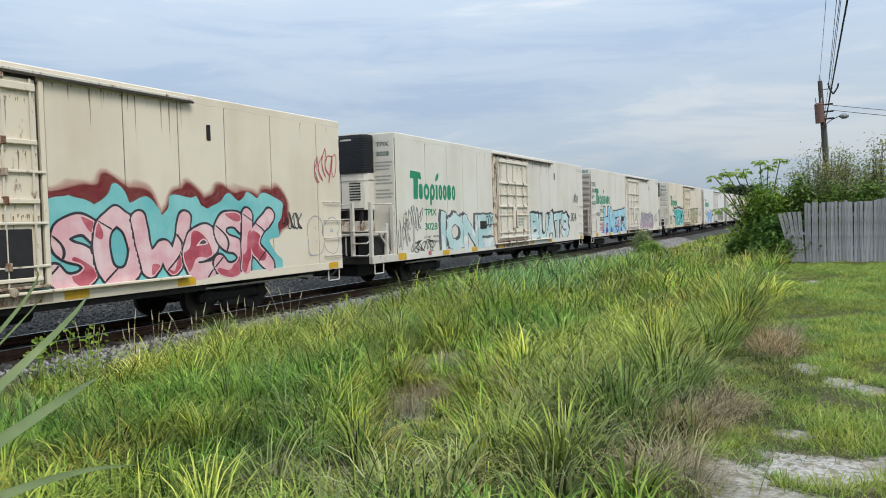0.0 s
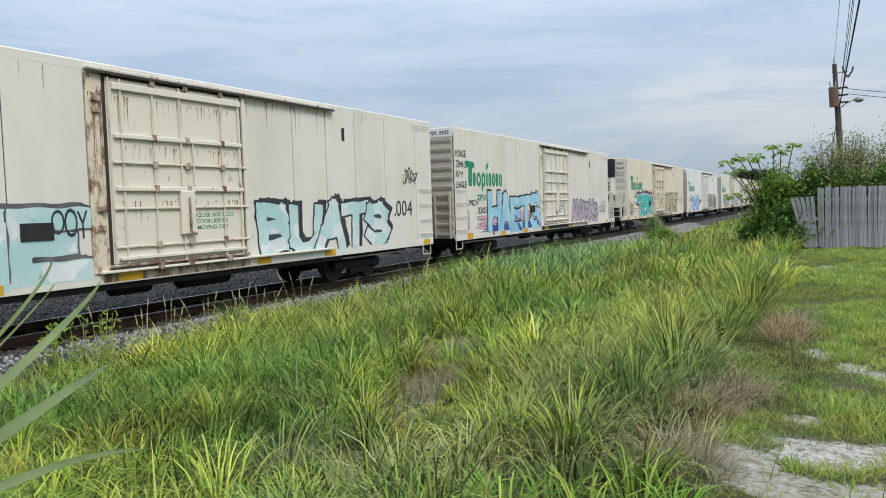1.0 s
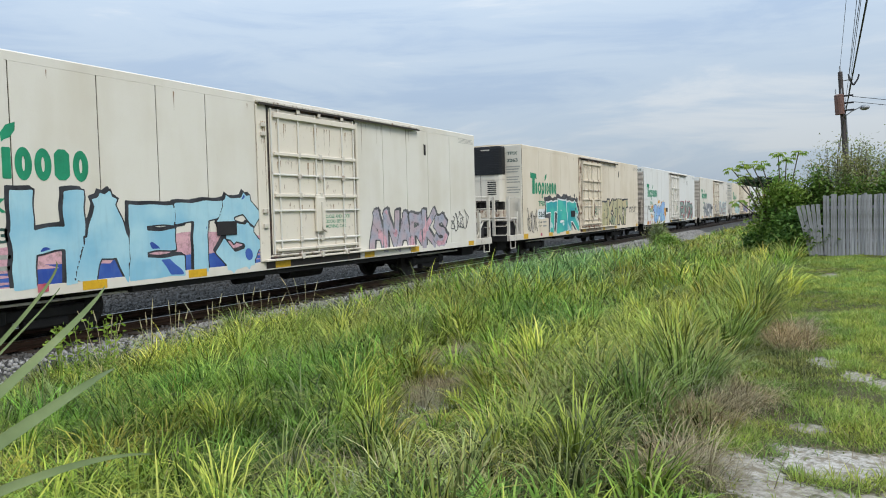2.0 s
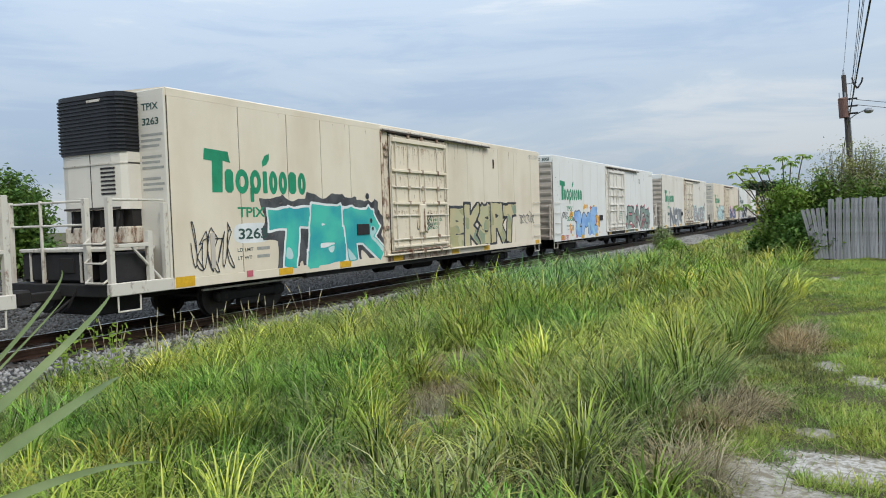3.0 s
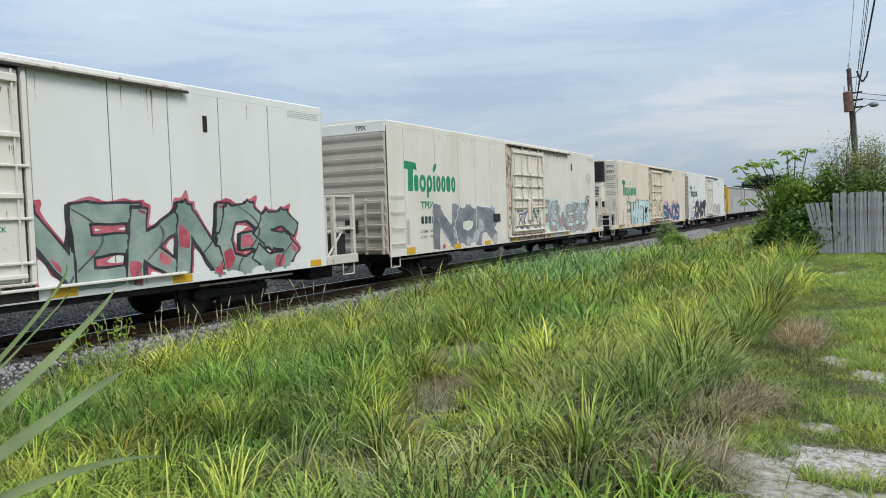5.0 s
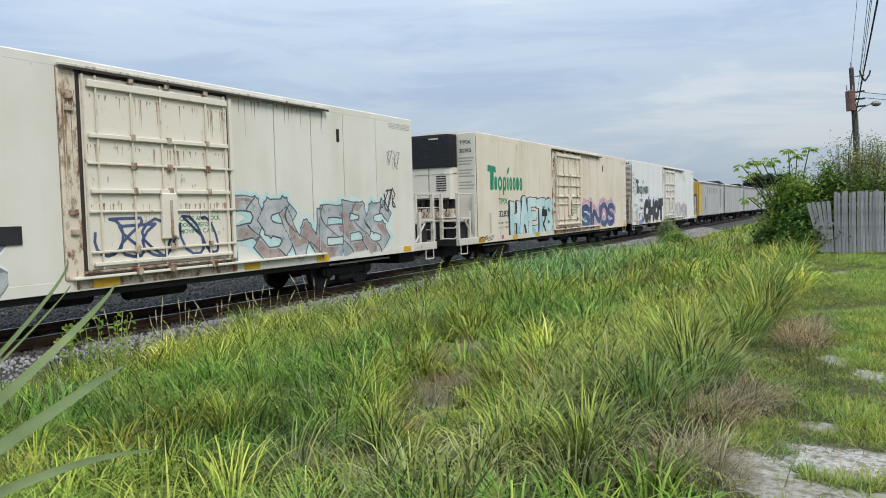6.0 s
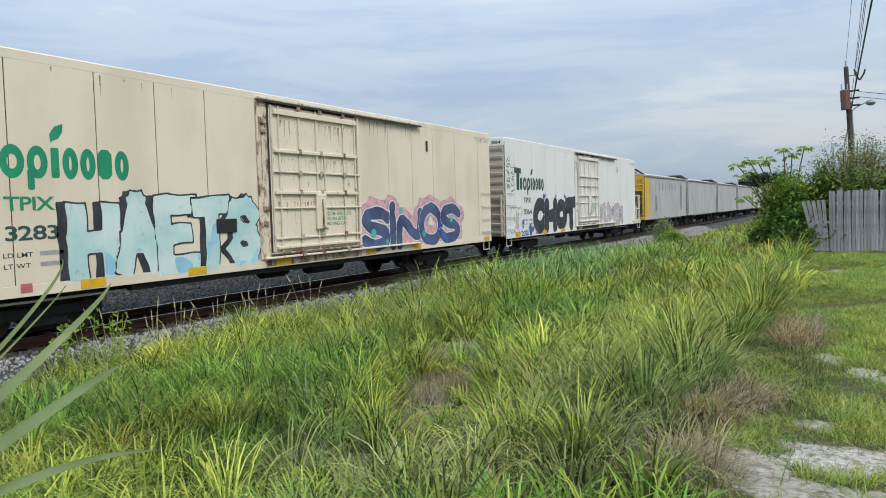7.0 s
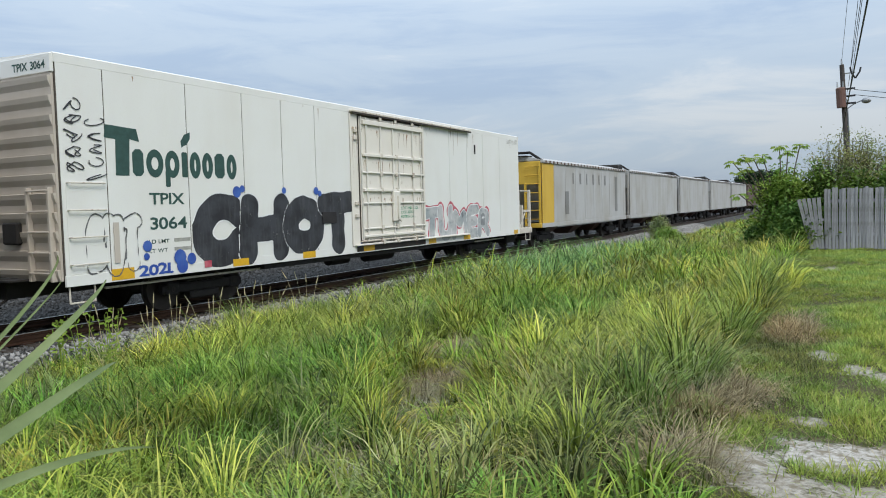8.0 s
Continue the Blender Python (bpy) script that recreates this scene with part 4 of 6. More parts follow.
def make_grass():
    # tall verge grass: tussocks in bands of distance, smaller and thinner in the bare spots
    for y0, y1, step, per, wide in ((1.5, 7.0, 0.34, 100, 0.0165), (7.0, 14.0, 0.38, 90, 0.0215), (14.0, 30.0, 0.5, 66, 0.034), (30.0, 75.0, 0.7, 36, 0.055)):
        x, y = jittered(-11.2, -0.3, y0, y1, step)
        ok = in_view(x, y, 1.0)
        x, y = x[ok], y[ok]
        x, y = keep_share(x, y, verge_share(x, y) * (1 - 0.85 * patches(x, y, SAND)) * (1 - 0.72 * np.maximum(patches(x, y, CLEAR), patches(x, y, BROWN))))
        low = np.maximum(patches(x, y, CLEAR), 0.8 * patches(x, y, BROWN))
        hump = 0.5 + 0.5 * wave(x * 1.3, y * 1.1, 1)
        tall = (0.5 + 0.5 * hump) * (1 + 0.22 * smooth(12, 17, y)) * (0.88 + 0.5 * smooth(-3.0, -6.5, x) * smooth(5, 12, y)) * (1 - 0.45 * smooth(24, 40, y)) * (1 - 0.22 * smooth(-7.6, -9.4, x) * smooth(24, 12, y))
        tall = np.clip(tall * rng.uniform(0.58, 1.25, len(x)), 0.25, 1.45) * (1 - 0.58 * low)
        tufts("tall_grass", x, y, per, tall * rng.uniform(0.13, 0.24, len(x)), tall, np.full(len(x), wide), grass_green,
              "tall green grass tussocks of the verge", 0.6, 5 if y0 < 14 else 4, tuft_colours(x, y), 2.3)
    # large tussocks along the edge of the lawn
    x = np.array((-1.2, -1.45, -1.3, -1.1, -1.0, -1.05, -1.25, -1.6, -1.75, -1.35, -1.5, -2.0))
    y = np.array((6.5, 7.3, 5.5, 9.0, 10.4, 11.3, 12.8, 8.3, 6.0, 14.5, 4.6, 4.9))
    tall = np.array((1.05, 0.95, 0.8, 0.85, 0.9, 0.95, 1.0, 0.95, 0.8, 1.05, 0.7, 0.65))
    tufts("edge_tussock", x, y, 230, tall * 0.2, tall, np.full(len(x), 0.015), grass_green, "tall olive-green grass tussocks beside the lawn", 0.55, 6,
          np.where((np.arange(len(x)) % 3 == 1)[:, None], YELLOW_GREEN, MID_GREEN * 0.6 + OLIVE_GREEN * 0.4) * rng.uniform(0.75, 1.05, (len(x), 1)), 1.9)
    # understorey, short and dense, its green darkened for shade in the gaps
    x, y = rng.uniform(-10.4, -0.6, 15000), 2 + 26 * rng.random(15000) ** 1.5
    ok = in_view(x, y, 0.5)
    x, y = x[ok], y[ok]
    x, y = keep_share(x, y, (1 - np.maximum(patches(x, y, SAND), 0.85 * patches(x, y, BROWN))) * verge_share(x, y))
    tufts("low_grass", x, y, 5, np.full(len(x), 0.1), np.full(len(x), 0.26), 0.011 + 0.0006 * y, grass_green, "short green undergrowth, darkened for the shade between the tussocks", 0.8, 3, tuft_colours(x, y) * 0.42)
    # creeping mat between the tussocks and the sand path
    x, y = rng.uniform(-1.25, 0.1, 5200), rng.uniform(6.2, 11.0, 5200)
    x, y = keep_share(x, y, (1 - patches(x, y, SAND)) * smooth(1.1, 0.5, np.hypot((x + 0.6) / 0.55, (y - 8.3) / 2.0)))
    tufts("mat_grass", x, y, 8, np.full(len(x), 0.07), np.full(len(x), 0.1), np.full(len(x), 0.009), grass_green, "low dark creeping grass beside the sandy path", 1.0, 2,
          np.tile(OLIVE_GREEN * 0.62, (len(x), 1)) * rng.uniform(0.7, 1.2, (len(x), 1)))
    # dry straw at the bare spots and along the edge of the lawn
    xs, ys = [], []
    for cx, cy, sx, sy in BROWN + CLEAR[3:5]:
        n = int(70 * sx * sy) + (26 if cx > -1.6 else 14)
        xs.append(cx + sx * rng.normal(0, 0.45, n)), ys.append(cy + sy * rng.normal(0, 0.45, n))
    x, y = np.concatenate(xs), np.concatenate(ys)
    tufts("dry_grass", x, y, 34, np.full(len(x), 0.1), np.where(x > -1.6, 0.5, 0.3) * rng.uniform(0.6, 1.15, len(x)), np.full(len(x), 0.007), grass_dry, "dry straw-coloured grass tufts", 0.95, 5, None, 2.4)
    # fallen straw lying flat on the bare ground
    x, y = [], []
    for cx, cy, sx, sy in BROWN + SAND[:3] + SAND[7:9]:
        n = int(130 * sx * sy) + 16
        x.append(cx + sx * rng.normal(0, 0.7, n)), y.append(cy + sy * rng.normal(0, 0.7, n))
    x, y = np.concatenate(x), np.concatenate(y)
    tufts("fallen_straw", x, y, 3, np.full(len(x), 0.12), np.full(len(x), 0.3), np.full(len(x), 0.006), grass_dry, "fallen straw on bare soil", 2.4, 3, None, 0.1)
    # single dead blades everywhere
    x, y = rng.uniform(-9.5, -0.8, 4600), rng.uniform(2, 22, 4600)
    ok = in_view(x, y, 0.4)
    x, y = keep_share(x[ok], y[ok], verge_share(x[ok], y[ok]))
    tufts("dead_blades", x, y, 2, np.full(len(x), 0.1), np.full(len(x), 0.55), np.full(len(x), 0.007), grass_dry, "dead straw blades among the green grass", 0.8)
    # mown lawn
    n = 46000
    x, y = rng.uniform(-1.3, 2.3, n), 2.6 + 27 * rng.random(n) ** 1.35
    ok = in_view(x, y, 0.3)
    x, y = x[ok], y[ok]
    rise = smooth(-0.5, 0.5, wave(x * 2.2, y * 1.6, 8) + 0.6 * wave(x * 6, y * 5, 3))
    bare = np.maximum(patches(x, y, SAND), smooth(0.9, 0.4, np.hypot((x - 0.2) / 0.5, (y - 6.8) / 1.0)) * 0.5)
    sel = rng.random(len(x)) < (1 - 0.95 * bare) * (0.85 + 0.15 * rise)
    x, y, rise = x[sel], y[sel], rise[sel]
    tone = np.array((0.33, 0.41, 0.095)) * rng.uniform(0.7, 1.2, (len(x), 1)) * (0.8 + 0.3 * rise[:, None])
    tufts("lawn_grass", x, y, 7, np.full(len(x), 0.08), 0.065 + 0.07 * rise, 0.006 + 0.0007 * y, lawn_green, "short mown lawn grass with worn spots", 0.9, 2, tone)

    # rough grass round about, outside the mown and the tall parts
    x, y = rng.uniform(-9.5, 9, 9000), rng.uniform(-14, 26, 9000)
    out = ~in_view(x, y, 0.9)
    x, y = x[out], y[out]
    tufts("rough_grass", x, y, 8, np.full(len(x), 0.13), np.where(x < -0.7, 0.5, 0.12), np.full(len(x), 0.016), grass_green, "rough green grass of the verge and lawn", 0.8, 2, tuft_colours(x, y))


make_grass()


def weeds():
    """Tall seed stalks and a yellow-green weed near the ballast."""
    for k, (x, y) in enumerate(((-9.4, 8.0), (-9.3, 8.4), (-9.5, 9.4), (-9.2, 9.9), (-9.4, 10.6), (-9.6, 7.4), (-9.2, 11.6))):
        w = thing("seed_stalk", "thin dry seed stalks in the grass beside the track", "weed", "seed stalks", pose(x, y, float(ground_z(x, y))))
        for j in range(4):
            h = 0.75 + 0.3 * rng.random()
            dx, dy = rng.normal(0, 0.16, 2)
            part("stalk", add_rod(bmesh.new(), (0.1 * dx, 0.1 * dy, 0), (dx, dy, h), 0.006, 5, 0.003), grass_dry, w)
            part("seed_head", add_rod(bmesh.new(), (dx, dy, h - 0.02), (dx * 1.25, dy * 1.25, h + 0.14), 0.012, 5, 0.003), grass_dry, w)
    leaf = foliage("weed_leaf", ((0.22, 0.32, 0.05), (0.34, 0.4, 0.08)), 0.3)
    for x, y in ((-9.0, 6.25), (-9.05, 6.6), (-8.9, 6.9)):
        w = thing("flowering_weed", "upright yellow-green weed beside the ballast", "weed", "flowering weeds", pose(x, y, float(ground_z(x, y))))
        for j in range(3):
            dx, dy = rng.normal(0, 0.1, 2)
            part("stem", add_rod(bmesh.new(), (0, 0, 0), (dx, dy, 1.05), 0.008, 5, 0.004), leaf, w)
            bm = bmesh.new()
            for i in range(22):
                z = 0.3 + 0.78 * rng.random()
                c = Vector((dx * z, dy * z, z)) + Vector(rng.normal(0, 0.05, 3))
                t = Euler(rng.uniform(0, 6, 3)).to_matrix()
                bm.faces.new([bm.verts.new(c + t @ Vector(p)) for p in ((-0.015, -0.03, 0), (0.015, -0.03, 0.004), (0.012, 0.035, 0), (-0.012, 0.035, 0.004))])
            tagged(part("foliage", bm, leaf, w), kind="stuff")


weeds()

# ---- wooden fence ----
grey_board = Nodes("weathered_board", 0.9, spec=0.15)
_o = grey_board.node("ShaderNodeObjectInfo")
_n = grey_board.noise(grey_board.coords("Object", (40, 40, 1.2)), 1.0, 6, 0.65)
_s = grey_board.noise(grey_board.coords("Object", (3, 3, 1.5)), 2.0, 4)
_c = grey_board.ramp(_n, (0.25, (0.12, 0.12, 0.125)), (0.5, (0.31, 0.315, 0.33)), (0.8, (0.45, 0.455, 0.465)))
_c = grey_board.mix(grey_board.step(_s, 0.5, 0.75), _c, (0.15, 0.14, 0.125))
_c = grey_board.mix(grey_board.math("MULTIPLY", _o.outputs["Random"], 0.45), _c, (0.12, 0.12, 0.125))
grey_board.bump(_n, 0.5, 0.006)
grey_board = grey_board.done(_c)
FENCE_Y = 25.3


def make_fence():
    fence = thing("fence", "weathered grey wooden board fence, its end broken and leaning", "fence", m=pose(-0.38, FENCE_Y, 0.0))
    for z in (0.45, 1.45):
        part("cross_rail", box(0, 6.0, 0.02, 0.06, z - 0.045, z + 0.045, 0.006), grey_board, fence)
    for x in (0.02, 2.4, 4.8):
        part("post", box(x - 0.045, x + 0.045, 0.06, 0.15, -0.3, 1.82, 0.008), grey_board, fence)
    r = random.Random(4)
    x = 0.0
    while x < 6.0:
        w = r.choice((0.075, 0.085, 0.1, 0.125))
        top, low = 1.83 + r.uniform(-0.04, 0.03) + 0.012 * x, r.uniform(-0.06, 0.06)
        b = part("board", box(-w / 2, w / 2, -0.011, 0.011, low, top, 0.003), grey_board, fence)
        b.matrix_local = pose(x + w / 2, r.uniform(-0.012, 0.012), 0, r.uniform(-0.5, 0.5), r.uniform(-0.8, 0.8), r.uniform(-3, 3))
        x += w + r.uniform(0.001, 0.009)
    for k in range(5):
        b = part("leaning_board", box(-0.05, 0.05, -0.011, 0.011, 0, 1.55, 0.003), grey_board, fence)
        b.matrix_local = pose(-0.06 - 0.07 * k, -0.03 - 0.02 * k, 0.02, 2, -4 - 2.6 * k, 3 * k)
    part("broken_rail", box(-0.34, -0.02, -0.02, 0.02, 0.86, 0.93, 0.006), grey_board, fence)


make_fence()

# ---- shrubs ----
bark = plain("shrub_bark", (0.12, 0.095, 0.07), 0.9, vary=0.4, scale=10)
leaf_bright = foliage("bright_shrub_leaf", ((0.1, 0.17, 0.03), (0.24, 0.36, 0.07), (0.40, 0.50, 0.13)), 0.45, patch=1.0)
leaf_olive = foliage("olive_shrub_leaf", ((0.17, 0.19, 0.07), (0.27, 0.30, 0.11), (0.37, 0.38, 0.17), (0.36, 0.31, 0.2)), 0.35, patch=1.2)
leaf_dark = foliage("dark_shrub_leaf", ((0.05, 0.09, 0.02), (0.11, 0.19, 0.04), (0.22, 0.32, 0.075)), 0.35, patch=1.0)


def leaf_cloud(centers, per, spread, size, squash=0.8, r=None):
    """Small folded leaves about many twig ends, in one bmesh-free mesh."""
    c = np.repeat(np.asarray(centers, float), per, 0)
    n = len(c)
    off = r.normal(0, 1, (n, 3)) * np.array([spread, spread, spread * squash])
    p = c + off
    a, b = r.uniform(0, math.tau, n), r.normal(0.2, 0.55, n)
    s = size * r.uniform(0.6, 1.35, n)
    d = np.stack([np.cos(a) * np.cos(b), np.sin(a) * np.cos(b), -np.sin(b)], -1)
    w = np.stack([-np.sin(a), np.cos(a), 0.5 * r.normal(0, 1, n)], -1) * 0.28
    up = np.cross(d, w)
    v = np.stack([p, p + (d * 0.45 + w + up * 0.3) * s[:, None], p + d * s[:, None], p + (d * 0.45 - w + up * 0.3) * s[:, None]], 1)
    f = np.arange(n)[:, None] * 4 + np.array([[0, 1, 2, 3]])
    me = bpy.data.meshes.new("crown")
    me.vertices.add(n * 4)
    me.vertices.foreach_set("co", v.reshape(-1).astype(np.float32))
    me.loops.add(n * 4)
    me.loops.foreach_set("vertex_index", f.reshape(-1).astype(np.int32))
    me.polygons.add(n)
    me.polygons.foreach_set("loop_start", np.arange(n, dtype=np.int32) * 4)
    me.update(calc_edges=True)
    return me


def shrub(x, y, tall, rx, ry, leaf, label, seed, twigs=90, per=55, size=0.11, spread=0.16, low=0.15, name="shrub", lean=(0, 0), flare=0.0):
    """Stems from the ground, limbs, twig ends, and leaves about them."""
    r = np.random.default_rng(seed)
    z0 = float(ground_z(x, y))
    bush = thing(name, label, "shrub", m=pose(x, y, z0))
    ends = []
    bm = bmesh.new()
    stems = []
    for k in range(6):
        a = k * math.tau / 6 + r.uniform(-0.4, 0.4)
        mid = Vector((0.3 * rx * math.cos(a) + lean[0] * 0.4, 0.3 * ry * math.sin(a) + lean[1] * 0.4, tall * 0.42))
        add_rod(bm, (0.1 * math.cos(a), 0.1 * math.sin(a), -0.05), mid, 0.05, 6, 0.032)
        stems.append(mid)
    tagged(part("stem_cluster", bm, bark, bush), kind="stuff")
    bm = bmesh.new()
    for k in range(twigs):
        a, u = r.uniform(0, math.tau), r.random()
        q = u ** 0.45
        el = r.uniform(low, 1.0)
        rad = math.sqrt(max(0.0, 1 - (max(0, el - 0.35) / 0.72) ** 2)) * q * (0.85 + 0.25 * math.sin(3 * a + seed)) * (1 - flare * (1 - el))
        e = Vector((rx * rad * math.cos(a) + lean[0] * el, ry * rad * math.sin(a) + lean[1] * el, tall * el * (0.9 + 0.12 * math.sin(2.3 * a + seed))))
        s = min(stems, key=lambda m: (m - e).length)
        add_rod(bm, s, e, 0.016, 4, 0.005)
        ends.append(e), ends.append(s.lerp(e, 0.72))
    tagged(part("branchwork", bm, bark, bush), kind="stuff")
    me = leaf_cloud([tuple(e) for e in ends], per // 2, spread, size, 0.75, r)
    place("crown", me, leaf, bush)
    return bush


def palmate_shoot(bush, points, leaf, seed, size=0.4):
    """A bare shoot that carries umbrella-like leaves at its end."""
    r = np.random.default_rng(seed)
    part("shoot", add_pipe(bmesh.new(), points, 0.018, 5), bark, bush)
    tip = Vector(points[-1])
    for k in range(7):
        a = k * math.tau / 7 + r.uniform(-0.3, 0.3)
        d = Vector((math.cos(a), math.sin(a), r.uniform(-0.5, 0.35)))
        bm = bmesh.new()
        add_rod(bm, tip, tip + d * size * 0.6, 0.006, 4)
        c = tip + d * size * 0.6
        for j in range(5):
            t = Matrix.Rotation((j - 2) * 0.5, 3, "Z") @ d
            sd = t.cross(Vector((0, 0, 1))).normalized() * size * 0.16
            e = c + t * size * 0.62 + Vector((0, 0, -0.35 * size))
            m = c + t * size * 0.32
            bm.faces.new([bm.verts.new(p) for p in (c, m + sd, e, m - sd)])
        part("leaf", bm, leaf, bush)


b = shrub(-1.6, 26.6, 2.75, 1.2, 0.95, leaf_bright, "bright green leafy shrub beside the broken fence", 11, 210, 50, 0.12, 0.18, 0.15, flare=0.45)
for k, (dx, dz, n) in enumerate(((-1.5, 2.95, 0.24), (-1.15, 3.1, 0.22), (-0.85, 3.0, 0.26), (-0.1, 3.4, 0.24), (-1.35, 2.55, 0.24), (-0.6, 3.1, 0.26), (-1.1, 2.7, 0.25), (0.15, 3.2, 0.26), (-1.3, 1.9, 0.26), (0.5, 3.4, 0.24))):
    palmate_shoot(b, [(dx * 0.25, -0.1, 0.9), (dx * 0.7, -0.25, dz * 0.78), (dx, -0.35, dz - 0.05)], leaf_bright, 30 + k, n)
shrub(0.25, 27.6, 3.6, 1.6, 1.3, leaf_olive, "tall twiggy olive-brown shrub behind the fence", 12, 300, 44, 0.075, 0.17, 0.35)
shrub(2.1, 28.4, 3.7, 1.6, 1.3, leaf_olive, "open grey-green shrub behind the board fence", 13, 190, 40, 0.09, 0.2, 0.35)
shrub(-0.55, 26.9, 2.7, 0.9, 0.9, leaf_dark, "tall green shrub between the fence and the track", 17, 130, 56, 0.12, 0.17, 0.2)
shrub(-1.2, 25.6, 1.35, 0.85, 0.7, leaf_dark, "dark green undergrowth at the foot of the shrubs", 14, 120, 70, 0.12, 0.16, 0.08)
shrub(-2.3, 27.4, 1.0, 0.6, 0.6, leaf_dark, "low dark bush at the end of the shrubs", 15, 60, 80, 0.12, 0.14, 0.1)
shrub(0.9, 26.4, 2.3, 1.6, 0.5, leaf_dark, "green leafy shrub growing over the fence", 19, 110, 60, 0.13, 0.18, 0.4)
shrub(-31.0, 19.5, 4.4, 2.4, 2.0, leaf_dark, "dark green tree-like shrub beyond the track", 21, 150, 90, 0.22, 0.3, 0.1)
shrub(-8.3, 40.0, 1.5, 0.8, 0.7, leaf_olive, "small leafy bush in the verge by the ballast", 16, 50, 70, 0.1, 0.15, 0.15, "bush")
shrub(-7.4, 37.5, 1.0, 0.7, 0.7, leaf_bright, "small green bush in the verge", 18, 40, 70, 0.1, 0.14, 0.15, "bush")

# ---- far trees on the skyline ----
leaf_far = foliage("far_pine_leaf", ((0.02, 0.04, 0.02), (0.035, 0.06, 0.03), (0.05, 0.075, 0.04)), 0.1)


def far_tree(x, y, tall, seed):
    r = np.random.default_rng(seed)
    t = thing("pine_tree", "distant dark pine tree on the skyline", "tree", "pines on the skyline", pose(x, y, float(ground_z(x, y))))
    part("trunk", add_rod(bmesh.new(), (0, 0, -0.3), (0, 0, tall * 0.92), 0.3, 7, 0.06), bark, t)
    ends = []
    bm = bmesh.new()
    for k in range(46):
        z = tall * (0.25 + 0.75 * k / 46)
        a = k * 2.4 + r.uniform(-0.4, 0.4)
        reach = tall * 0.17 * (1.08 - k / 46) * r.uniform(0.7, 1.2) + 0.3
        e = Vector((reach * math.cos(a), reach * math.sin(a), z + reach * 0.35))
        add_rod(bm, (0, 0, z * 0.97), e, 0.06, 4, 0.02)
        ends += [tuple(e), tuple(e * 0.65 + Vector((0, 0, z * 0.34))), tuple(e * 0.35 + Vector((0, 0, z * 0.64)))]
    tagged(part("limbwork", bm, bark, t), kind="stuff")
    place("crown", leaf_cloud(ends, 26, 0.5, 0.55, 0.7, r), leaf_far, t)


for k, (x, y, h) in enumerate(((-21.4, 196, 6.9), (-19.6, 199, 8.2), (-17.6, 203, 8.8), (-15.6, 206, 8.6), (-13.5, 204, 8.4))):
    far_tree(x, y, h, 50 + k)

# ---- utility pole and wires ----
pole_wood = plain("pole_wood", (0.075, 0.064, 0.06), 0.9, vary=0.35, scale=5)
rust_can = rusty_paint("rusty_transformer", (0.14, 0.075, 0.06), 0.5)
grey_metal = plain("galvanised_metal", (0.35, 0.36, 0.37), 0.45, 0.6)
wire_black = plain("wire_black", (0.03, 0.03, 0.035), 0.6)


def make_pole():
    p = thing("utility_pole", "leaning wooden utility pole with a rusty transformer", "utility pole", m=pose(0.53, 42.0, 0.0))
    at = lambda z, dx=0.0, dy=0.0: Vector((-0.45 * z / 8.0 + dx, dy, z))
    part("pole", add_rod(bmesh.new(), at(-0.4), at(8.0), 0.14, 12, 0.105), pole_wood, p)
    can = part("transformer", add_rod(bmesh.new(), at(5.9, -0.12, -0.24), at(6.8, -0.12, -0.24), 0.21, 14), rust_can, p, "rusty cylindrical transformer")
    part("can_lid", add_rod(bmesh.new(), at(6.8, -0.12, -0.24), at(6.87, -0.12, -0.24), 0.22, 14, 0.18), rust_can, can)
    for dx in (-0.25, 0.0):
        part("bushing", add_rod(bmesh.new(), at(6.9, dx, -0.28), at(7.15, dx, -0.28), 0.035, 8, 0.02), grey_metal, can)
    part("hanger", box(-0.5, -0.2, -0.3, 0.0, 6.2, 6.3), grey_metal, can)
    part("insulator", add_rod(bmesh.new(), at(8.0), at(8.28), 0.05, 8, 0.03), grey_metal, p)
    part("cutout_arm", add_rod(bmesh.new(), at(7.55), at(7.6, 0.55), 0.03), grey_metal, p)
    part("cutout", add_pipe(bmesh.new(), [at(7.85, 0.35), at(7.55, 0.4), at(7.3, 0.55), at(7.6, 0.75), at(7.8, 0.8)], 0.04), wire_black, p)
    part("lamp_arm", add_pipe(bmesh.new(), [at(5.75), at(6.05, 0.4), at(6.2, 0.75)], 0.028), grey_metal, p)
    bm = bmesh.new()
    bmesh.ops.create_uvsphere(bm, u_segments=12, v_segments=8, radius=0.2, matrix=Matrix.Translation(at(6.18, 0.95)) @ Matrix.Diagonal((1.1, 1, 0.7, 1)))
    part("lamp_head", bm, grey_metal, p)
    part("riser", add_rod(bmesh.new(), at(3.0, 0.14, -0.05), at(5.9, 0.14, -0.05), 0.03), grey_metal, p)
    for z in (6.1, 6.45, 6.8):
        part("clevis", add_rod(bmesh.new(), at(z, 0.1, -0.1), at(z, 0.5, -0.2), 0.045, 8), wire_black, p)
    return p


